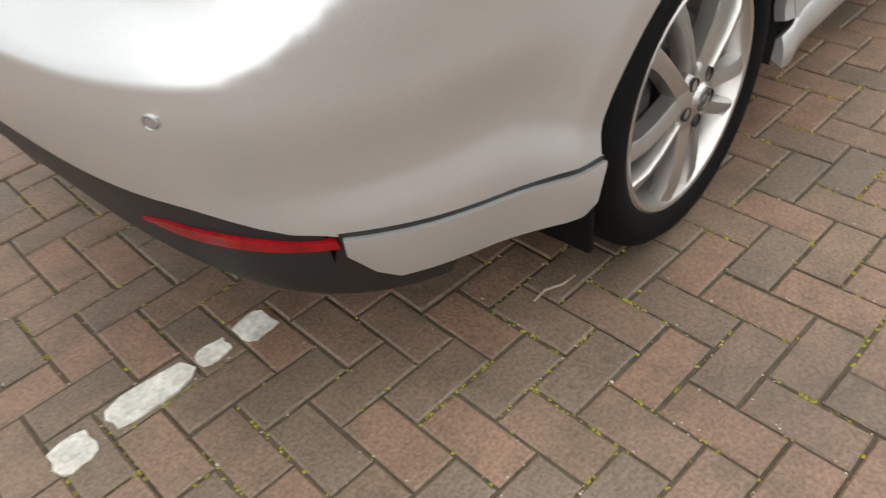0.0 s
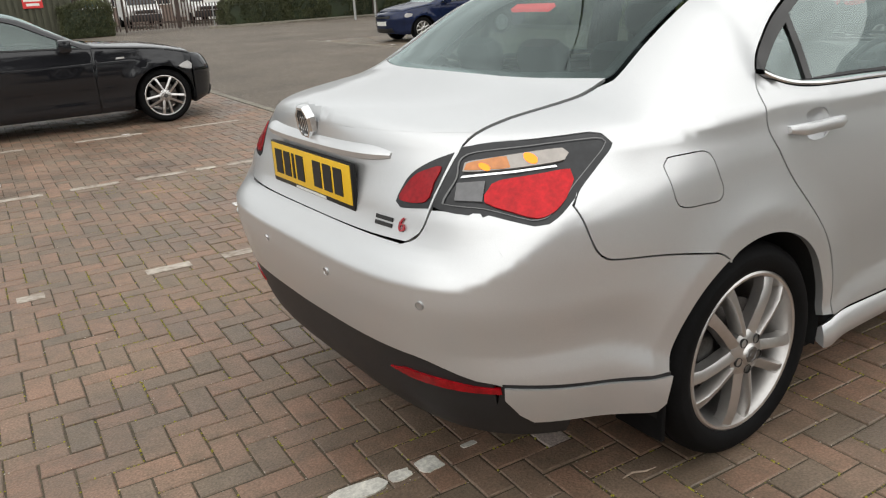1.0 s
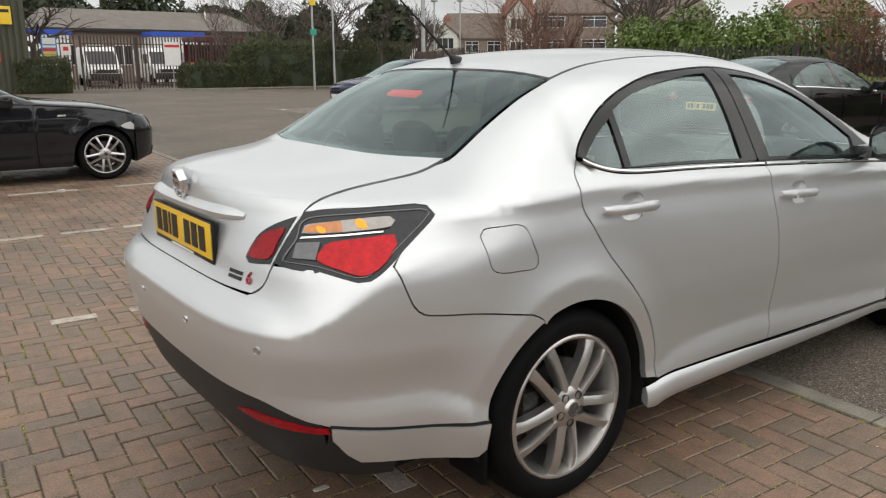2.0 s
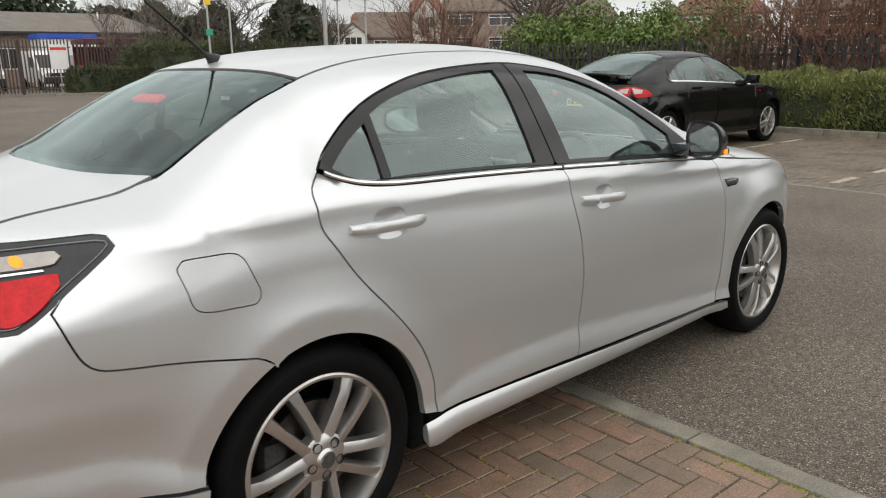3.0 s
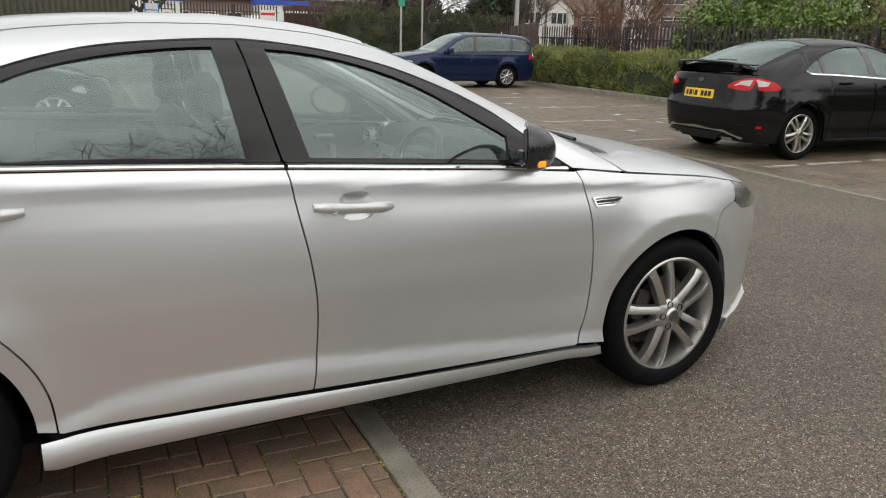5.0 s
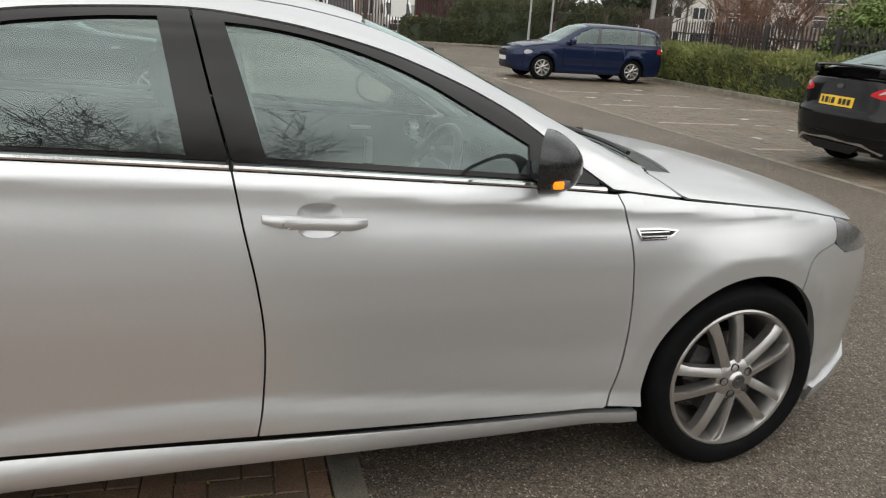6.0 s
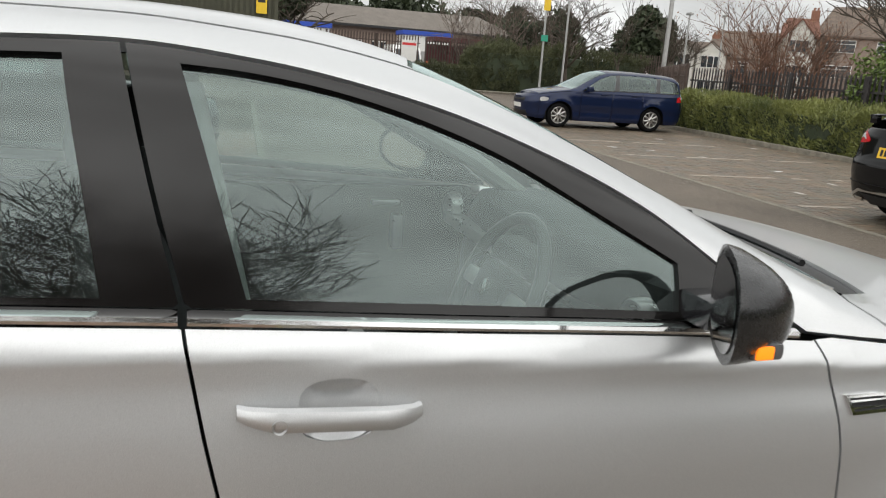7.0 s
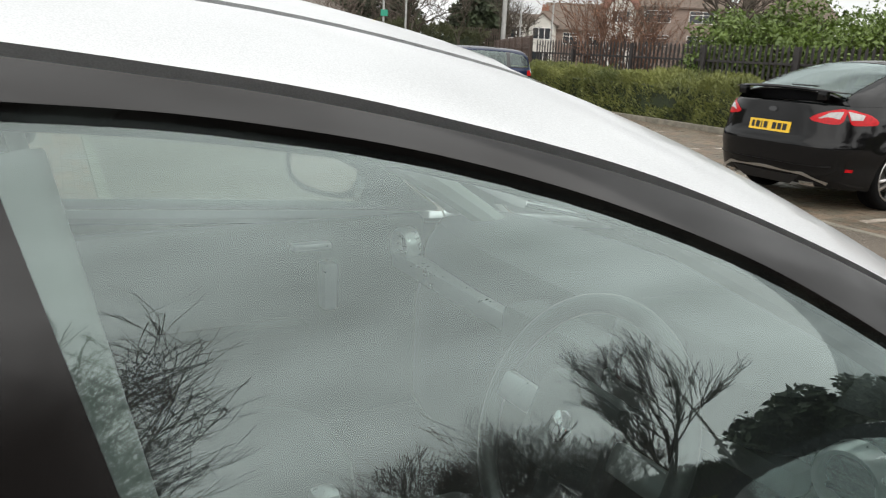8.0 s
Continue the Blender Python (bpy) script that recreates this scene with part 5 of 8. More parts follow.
for a, wd in ((-0.022, 0.0028), (-0.009, 0.0028), (0.006, 0.0028), (0.020, 0.0028)):
    part("character_bar", boxed((a - wd, -0.0105, -0.022), (a + wd * 0.2, -0.005, 0.022), 0.001, pose(0, 0, 0, 0, -22.5, 0)), CHROME, badge)
for y0, y1, z0, z1, mt in ((-0.37, -0.44, 0.826, 0.836, BLACK_INK), (-0.37, -0.44, 0.811, 0.821, BLACK_INK)):
    panel("model_badge", [S.rear_patch([(y0, z0), (y1, z0), (y1, z1), (y0, z1)], (), 0.02, 0.003, 0.004)], mt, lid)

# the red figure beside the model badge
figure = bpy.data.curves.new("model_figure", "FONT")
figure.body, figure.size, figure.extrude, figure.align_x, figure.align_y = "6", 0.052, 0.0025, "CENTER", "CENTER"
stand_in = new("model_figure", figure)
figure_mesh = bpy.data.meshes.new_from_object(stand_in.evaluated_get(bpy.context.evaluated_depsgraph_get()))
bpy.data.objects.remove(stand_in)
figure_mesh.materials.clear()
figure_mesh.materials.append(RED_PAINT)
spot = Vector(S.on_rear(-0.478, 0.824))
out = Vector(S.end_normal(*spot))
up = (Vector((0, 0, 1)) - out * out.z).normalized()
side = up.cross(out)
fig = new("model_figure", figure_mesh)
fig.matrix_basis = Matrix.Translation(spot + out * 0.003) @ Matrix((side, up, out)).transposed().to_4x4()
fig.parent = lid
tagged(fig, "red figure six badge")

# roof, screens, bonnet, nose
edge = [(x, seam_y(x)) for x in xs(0.20, 1.50, 40)]
top_r = [(0.150 + 0.045 * (abs(y) / 0.53) ** 2, y) for y in xs(0.53, -0.53, 30)]
front_x = lambda y: 1.56 - 0.07 * (abs(y) / 0.5) ** 2
roof_line = edge + [(front_x(y), y) for y in xs(0.50, -0.50, 24)] + [(x, -y) for x, y in edge[::-1]] + top_r[::-1][1:-1]
roof = panel("roof", [S.top_patch(shrink(roof_line, 0.003), (), 0.035)], SILVER, car)
rw = glass_base + [(x, seam_y(x) - 0.006) for x in xs(-0.26, 0.19, 16)] + [(x - 0.006, y) for x, y in top_r] + [(x, -seam_y(x) + 0.006) for x in xs(0.19, -0.26, 16)]
rw_in = shrink(rw, 0.034)
panel("rear_window", [S.top_patch(shrink(rw, 0.003), (), 0.018, -0.004, 0)], REAR_GLASS, car, "dark tinted rear window")
panel("window_border", [S.top_patch(shrink(rw, 0.002), [rw_in], 0.04, -0.006, 0)], GLOSS_BLACK, car, "black rear window border")
ws_base = lambda y: 2.50 - 0.12 * (abs(y) / 0.65) ** 2
ws = [(front_x(y) + 0.008, y) for y in xs(-0.50, 0.50, 24)] + [(x, seam_y(x) - 0.008) for x in xs(1.60, 2.36, 20)] + [(ws_base(y), y) for y in xs(0.64, -0.64, 30)] + [(x, -seam_y(x) + 0.008) for x in xs(2.36, 1.60, 20)]
panel("windscreen", [S.top_patch(ws, (), 0.022, -0.003, 0)], SCREEN_GLASS, car, "clear windscreen")
panel("screen_border", [S.top_patch(ws, [shrink(ws, 0.035)], 0.06, -0.005, 0)], GLOSS_BLACK, car, "black windscreen border")
cowl = [(ws_base(y) - 0.002, y) for y in xs(-0.66, 0.66, 30)] + [(ws_base(y) + 0.108, y) for y in xs(0.70, -0.70, 30)]
panel("scuttle", [S.top_patch(cowl, (), 0.04, -0.008, 0.01)], BLACK_TRIM, car, "black plastic scuttle below the windscreen")
hood_y = curve((2.30, 0.765), (2.43, 0.80), (2.65, 0.79), (2.87, 0.775), (3.11, 0.725), (3.3, 0.60))
CORNER = [(2.40, 0.69), (2.352, 0.718), (2.342, 0.75), (2.378, 0.785), (2.428, S.half_width(2.428, 0.9355) - 0.002)]
hood = [(x, -y) for x, y in CORNER[::-1]] + [(ws_base(y) + 0.112, y) for y in xs(-0.645, 0.645, 30)] + CORNER + [(x, S.half_width(x, z)) for x, z in smooth_line([(2.45, 0.9300), (2.65, 0.9102), (2.87, 0.8862), (3.09, 0.8462)])] + [(3.46 - 0.22 * (abs(y) / 0.70) ** 2.4, y) for y in xs(0.68, -0.68, 30)] + [(x, -S.half_width(x, z)) for x, z in smooth_line([(3.09, 0.8462), (2.87, 0.8862), (2.65, 0.9102), (2.45, 0.9300)])]
panel("bonnet", [S.top_patch(shrink(hood, 0.001), (), 0.035)], SILVER, car)
front = panel("front_bumper", [S.side_patch(shrink(nose_side, 0.002), (), 0.03), S.nose_patch([(y, 0.70) for y in xs(-0.44, 0.44, 10)] + [(S.half_width(3.46, z), z) for z in xs(0.70, 0.24, 14)] + [(y, 0.24) for y in xs(0.40, -0.40, 10)] + [(-S.half_width(3.46, z), z) for z in xs(0.24, 0.70, 14)], (), 0.05)], SILVER, car)
panel("bumper_corner", [S.side_patch(shrink(nose_side, 0.002), (), 0.03)], SILVER, front, mirror=True)
split = [(3.09, 0.235), (3.2, 0.245), (3.35, 0.275), (3.5, 0.285), (3.5, 0.255), (3.3, 0.19), (3.1, 0.165)]
for mirror in (False, True):
    panel("splitter", [S.side_patch(split, (), 0.03, 0.016, 0.03)], SILVER, front, "silver lower lip", mirror=mirror)
grille = [(y, 0.40) for y in xs(-0.35, 0.35, 8)] + [(y, 0.62) for y in xs(0.35, -0.35, 8)]
panel("grille", [S.nose_patch(grille, (), 0.05, 0.004, 0.01)], BLACK_TRIM, front, "black front grille")

# floor pan, so that no light comes through
part("underbody", boxed((-0.62, -0.66, 0.19), (3.2, 0.66, 0.27), 0.03), UNDER, car)
part("side_floor", boxed((0.40, -0.79, 0.17), (2.30, 0.79, 0.21), 0.02), UNDER, car)
for yy in (-0.80, 0.72):
    part("sill_box", boxed((0.38, yy, 0.17), (2.34, yy + 0.08, 0.42), 0.02), UNDER, car)
part("boot_floor", boxed((-0.70, -0.50, 0.27), (-0.42, 0.50, 0.72), 0.05), UNDER, car)
part("engine_bay", boxed((2.35, -0.48, 0.27), (3.25, 0.48, 0.80), 0.05), UNDER, car)
part("mud_flap", boxed((-0.36, -0.87, 0.17), (-0.345, -0.70, 0.40), 0.004), RUBBER, car)

HUB_Y = -0.862
for x, y, ang, turn in ((0, HUB_Y, 0, 0), (2.705, HUB_Y, 0, 0), (0, -HUB_Y, 180, 30), (2.705, -HUB_Y, 180, 50)):
    spin = {0: 2.0, 2.705: 18.0}[x] if ang == 0 else turn
    make_wheel(car, pose(x, y, AXLE_Z, 0, 0, ang) @ pose(0, 0, 0, 0, spin, 0))

# wing vents
for s in (-1, 1):
    v = [(2.25, 0.853), (2.33, 0.853), (2.395, 0.845), (2.375, 0.828), (2.35, 0.818), (2.265, 0.817)]
    vent = panel("wing_vent", [S.side_patch(v, [shrink(v, 0.006)], 0.02, 0.006, 0.008)], CHROME, car, "chrome-edged side vent", mirror=s > 0)
    panel("vent_mesh", [S.side_patch(shrink(v, 0.005), (), 0.02, 0.001, 0.004)], BLACK_TRIM, vent, mirror=s > 0)
    for z in (0.829, 0.841):
        panel("vent_bar", [S.side_patch([(2.262, z - 0.002), (2.362, z - 0.001), (2.362, z + 0.0015), (2.258, z + 0.002)], (), 0.02, 0.005, 0.004)], CHROME, vent, mirror=s > 0)

# door mirrors
for s in (-1, 1):
    bm = bmesh.new()
    rows = []
    nx = 8
    for i in range(nx + 1):
        t = i / nx
        x = 1.885 + 0.118 * t
        k = (1 - t ** 2.6) ** 0.5 if t < 1 else 0.02
        k = max(k, 0.05)
        cy, cz = -0.945 + 0.03 * t, 1.066 - 0.012 * t
        ring = []
        for a in range(28):
            an = 2 * math.pi * a / 28
            c, sn = math.cos(an), math.sin(an)
            yy = cy + k * 0.118 * abs(c) ** 0.75 * math.copysign(1, c)
            zz = cz + k * (0.082 + 0.008 * c) * abs(sn) ** 0.8 * math.copysign(1, sn)
            ring.append(bm.verts.new((x + 0.58 * (yy - cy) * (1 - t), yy * -s, zz)))
        rows.append(ring)
    for a, b in zip(rows, rows[1:]):
        for k in range(28):
            bm.faces.new((a[k], a[(k + 1) % 28], b[(k + 1) % 28], b[k]))
    bm.faces.new(rows[-1])
    bm.faces.new(rows[0][::-1])
    bmesh.ops.recalc_face_normals(bm, faces=bm.faces)
    mir = part("door_mirror", bm, MIRROR_SHELL, car, "black door mirror with lit amber repeater")
    bm = bmesh.new()
    ring = [bm.verts.new((1.8825 + 0.58 * 0.100 * abs(math.cos(q)) ** 0.75 * math.copysign(1, math.cos(q)), (-0.945 + 0.100 * abs(math.cos(q)) ** 0.75 * math.copysign(1, math.cos(q))) * -s, 1.066 + (0.066 + 0.006 * math.cos(q)) * abs(math.sin(q)) ** 0.8 * math.copysign(1, math.sin(q)))) for q in [2 * math.pi * a / 28 for a in range(28)]]
    bm.faces.new(ring if s > 0 else ring[::-1])
    bmesh.ops.recalc_face_normals(bm, faces=bm.faces)
    part("mirror_glass", bm, CHROME, mir)
    part("mirror_arm", boxed((1.93, min(-0.86 * -s, -0.77 * -s), 0.985), (2.03, max(-0.86 * -s, -0.77 * -s), 1.04), 0.012), GLOSS_BLACK, mir)
    part("repeater", boxed((1.865, min(1.046 * s, 0.99 * s), 1.012), (1.920, max(1.046 * s, 1.0 * s), 1.038), 0.008), REVERSE_LENS, mir, "smoked repeater lens")
    part("bulb", boxed((1.870, min(1.049 * s, 1.02 * s), 1.015), (1.900, max(1.049 * s, 1.02 * s), 1.035), 0.004), AMBER, mir, "lit amber repeater")

# wipers, aerial, brake light
bm = bmesh.new()
tube(bm, [(0.215, 0.0, 1.412), (0.200, 0, 1.425), (0.185, 0, 1.435)], [0.030, 0.016, 0.007], 12)
aer = part("aerial", bm, BLACK_TRIM, car, "black roof aerial")
bm = bmesh.new()
tube(bm, [(0.185, 0, 1.435), (0.06, 0, 1.545), (-0.07, 0, 1.655)], [0.0055, 0.0045, 0.0032], 8)
part("mast", bm, BLACK_TRIM, aer)
for y0, y1 in ((-0.60, 0.05), (0.02, 0.58)):
    bm = bmesh.new()
    pts = [(ws_base(y) - 0.055 + 0.02 * abs(y), y, S.top_z(ws_base(y) - 0.055 + 0.02 * abs(y), y) + 0.018) for y in xs(y0, y1, 8)]
    tube(bm, pts, 0.008, 6)
    tube(bm, [(2.53, y1, S.top_z(2.52, y1) + 0.015), pts[-2], pts[4]], [0.014, 0.010, 0.007], 6)
    part("wiper", bm, BLACK_TRIM, car)
panel("brake_light", [S.top_patch([(-0.044, -0.075), (-0.012, -0.075), (-0.012, 0.115), (-0.044, 0.115)], (), 0.03, -0.010, 0.012)], LIT_RED, car, "lit red high-level brake light")
# ---- cabin of the silver saloon ----
def soft_block(bm, stations, sides=20, power=3.0):
    """A padded form: rounded sections (centre, half width y, half depth, axis angle) lofted upward."""
    rings = []
    for c, hy, hd, tilt in stations:
        ring = []
        for k in range(sides):
            a = 2 * math.pi * k / sides
            u = abs(math.cos(a)) ** (2 / power) * math.copysign(1, math.cos(a)) * hy
            v = abs(math.sin(a)) ** (2 / power) * math.copysign(1, math.sin(a)) * hd
            ring.append(bm.verts.new((c[0] + v * math.cos(tilt), c[1] + u, c[2] + v * math.sin(tilt))))
        rings.append(ring)
    for a, b in zip(rings, rings[1:]):
        for k in range(sides):
            bm.faces.new((a[k], a[(k + 1) % sides], b[(k + 1) % sides], b[k]))
    bm.faces.new(rings[0][::-1])
    bm.faces.new(rings[-1])
    bmesh.ops.recalc_face_normals(bm, faces=bm.faces)
    return bm


for y in (-0.36, 0.36):
    seat = part("front_seat", soft_block(bmesh.new(), [((1.42, y, 0.44), 0.22, 0.27, 0.1), ((1.42, y, 0.50), 0.25, 0.28, 0.12), ((1.42, y, 0.55), 0.24, 0.27, 0.12), ((1.42, y, 0.565), 0.2, 0.22, 0.12)]), SEAT, car, "dark cloth front seat")
    part("backrest", soft_block(bmesh.new(), [((1.16, y, 0.50), 0.20, 0.07, 0.3), ((1.12, y, 0.62), 0.25, 0.085, 0.3), ((1.05, y, 0.85), 0.25, 0.08, 0.3), ((0.99, y, 1.02), 0.22, 0.065, 0.3), ((0.965, y, 1.085), 0.17, 0.05, 0.3), ((0.96, y, 1.105), 0.10, 0.025, 0.3)]), SEAT, seat)
    part("headrest", soft_block(bmesh.new(), [((0.985, y, 1.125), 0.10, 0.035, 0.3), ((0.965, y, 1.16), 0.13, 0.052, 0.3), ((0.955, y, 1.23), 0.13, 0.052, 0.3), ((0.95, y, 1.27), 0.10, 0.035, 0.3)]), SEAT, seat)
bench = part("rear_seat", soft_block(bmesh.new(), [((0.42, 0, 0.42), 0.62, 0.24, 0.1), ((0.42, 0, 0.54), 0.66, 0.27, 0.1), ((0.42, 0, 0.585), 0.62, 0.24, 0.1)]), SEAT, car, "dark cloth rear bench")
part("backrest", soft_block(bmesh.new(), [((0.20, 0, 0.5), 0.62, 0.08, 0.4), ((0.13, 0, 0.7), 0.65, 0.09, 0.4), ((0.02, 0, 1.0), 0.62, 0.07, 0.4), ((0.0, 0, 1.06), 0.56, 0.04, 0.4)]), SEAT, bench)
for y in (-0.36, 0.0, 0.36):
    part("headrest", soft_block(bmesh.new(), [((0.03, y, 1.06), 0.09, 0.03, 0.4), ((0.01, y, 1.10), 0.12, 0.045, 0.4), ((0.0, y, 1.15), 0.12, 0.045, 0.4), ((-0.01, y, 1.18), 0.09, 0.03, 0.4)]), SEAT, bench)
part("parcel_shelf", boxed((-0.40, -0.60, 1.02), (-0.02, 0.60, 1.05), 0.01), CABIN, car)
bm = bmesh.new()
soft_block(bm, [((2.10, 0, 0.50), 0.70, 0.12, 0), ((2.12, 0, 0.75), 0.73, 0.13, 0), ((2.16, 0, 0.90), 0.73, 0.16, 0), ((2.19, 0, 0.965), 0.70, 0.17, 0), ((2.21, 0, 0.985), 0.62, 0.13, 0)])
dash = part("dashboard", bm, CABIN, car, "dark moulded dashboard")
part("dash_trim", boxed((1.975, -0.50, 0.842), (2.03, 0.69, 0.882), 0.008), SATIN, dash, "satin silver strip across the dashboard")
part("centre_stack", boxed((1.93, -0.13, 0.45), (2.05, 0.13, 0.93), 0.03), CABIN, dash)
for y in (0.655, -0.565):
    bm = bmesh.new()
    lathe(bm, [(0.034, 0.006), (0.036, -0.008), (0.042, -0.010), (0.046, -0.004), (0.046, 0.03)], 32)
    v = part("air_vent", bm, SATIN, dash, "ring-shaped air vent", at=pose(1.985, y, 0.905, 0, 0, -84))
    bm = bmesh.new()
    for q in (-0.02, 0.0, 0.02):
        box(bm, (-0.03, 0.004, q - 0.002), (0.03, 0.012, q + 0.002))
    part("vane", bm, CABIN, v)
hood_bm = soft_block(bmesh.new(), [((2.05, -0.31, 0.90), 0.19, 0.12, 0), ((2.05, -0.31, 0.98), 0.18, 0.12, 0), ((2.06, -0.31, 1.02), 0.14, 0.10, 0), ((2.07, -0.31, 1.03), 0.08, 0.06, 0)])
part("instrument_hood", hood_bm, CABIN, dash)
LEATHER = surface("dark_leather", (0.06, 0.062, 0.062), 0.38, vary=0.2, scale=20, grain=200)
# steering wheel, tilted towards the driver
rim_at = Matrix.Translation((1.785, -0.288, 0.886)) @ pose(0, 0, 0, 0, 0, -90) @ pose(0, 0, 0, -24, 0, 0)
bm = bmesh.new()
lathe(bm, [(0.185 + 0.0155 * math.cos(a), 0.0155 * math.sin(a)) for a in [2 * math.pi * k / 12 for k in range(12)]], 56, close=True)
wheel = part("steering_wheel", bm, LEATHER, car, "dark leather steering wheel", at=rim_at)
part("hub_pad", boxed((-0.085, -0.03, -0.075), (0.085, 0.03, 0.07), 0.03), CABIN, wheel)
for a in (90, -90, 180):
    part("spoke", boxed((-0.022, -0.010, 0.06), (0.022, 0.012, 0.18), 0.008), SATIN if a != 180 else CABIN, wheel, at=pose(0, 0, 0, 0, a, 0))
bm = bmesh.new()
lathe(bm, [(0.0005, -0.034), (0.018, -0.034), (0.023, -0.031), (0.024, -0.028)], 8)
part("badge", bm, CHROME, wheel)
part("steering_column", boxed((-0.05, 0.02, -0.05), (0.05, 0.28, 0.05), 0.02), CABIN, wheel)
part("centre_console", boxed((1.0, -0.11, 0.35), (1.86, 0.11, 0.56), 0.03), CABIN, car)
part("gear_lever", boxed((1.50, -0.025, 0.55), (1.55, 0.025, 0.70), 0.02), SATIN, car)
part("rear_view_mirror", boxed((1.80, -0.13, 1.235), (1.835, 0.13, 1.31), 0.015), CABIN, car)
for s in (-1, 1):
    bm = bmesh.new()
    box(bm, (0.45, min(0.74 * s, 0.80 * s), 0.32), (2.1, max(0.74 * s, 0.80 * s), 0.96), 0.02)
    trim = part("door_trim", bm, CABIN, car)
    part("arm_rest", boxed((1.25, min(0.66 * s, 0.75 * s), 0.66), (1.75, max(0.66 * s, 0.75 * s), 0.72), 0.02), CABIN, trim)
    part("pull_handle", boxed((1.795, min(0.700 * s, 0.745 * s), 0.74), (1.83, max(0.700 * s, 0.745 * s), 0.86), 0.006, pose(0, 0, 0, 0, 0, 0)), SATIN, trim, "satin silver pull handle")
    part("door_release", boxed((1.72, min(0.715 * s, 0.745 * s), 0.895), (1.82, max(0.715 * s, 0.745 * s), 0.912), 0.005), SATIN, trim, "satin silver release lever")
    bm = bmesh.new()
    tube(bm, [(1.20, 0.70 * s, 0.62), (1.185, 0.68 * s, 1.0), (1.115, 0.585 * s, 1.33)], [0.024, 0.021, 0.021], 12)
    part("inner_pillar", bm, CABIN_LIGHT, car, "pale inner pillar trim")
for s in (-1, 1):
    bm = bmesh.new()
    tube(bm, [(1.52, 0.44 * s, 1.31), (1.75, 0.46 * s, 1.215), (2.0, 0.51 * s, 1.09), (2.22, 0.57 * s, 0.96)], [0.024, 0.028, 0.03, 0.03], 8)
    part("screen_pillar_trim", bm, CABIN_LIGHT, car, "pale inner screen pillar trim")
lining = [(x, 0.50 if x < 1.5 else 0.48) for x in xs(0.2, 1.5, 10)] + [(x, -0.50) for x in xs(1.5, 0.2, 10)]
panel("headlining", [S.top_patch(lining, (), 0.08, -0.035, 0)], CABIN_LIGHT, car, "pale headlining")
for y in (-0.36, 0.36):
    part("sun_visor", boxed((1.36, y - 0.15, 1.335), (1.50, y + 0.13, 1.350), 0.006), CABIN_LIGHT, car)
# ---- the other parked cars ----
BLACK_PAINT = paint("black_paint", (0.006, 0.006, 0.0065), 0.0, 0.35, 0.0, 0.7, 0.10)
DARK_PAINT = paint("dark_grey_paint", (0.013, 0.0135, 0.016), 0.3, 0.3, 0.02, 1.0, 0.03)
BLUE_PAINT = paint("navy_paint", (0.010, 0.018, 0.055), 0.4, 0.35, 0.03, 0.8, 0.06)
WHITE_LENS = surface("white_lens", (0.40, 0.39, 0.38), 0.15, coat=1.0, vary=0.15, scale=30, grain=120)


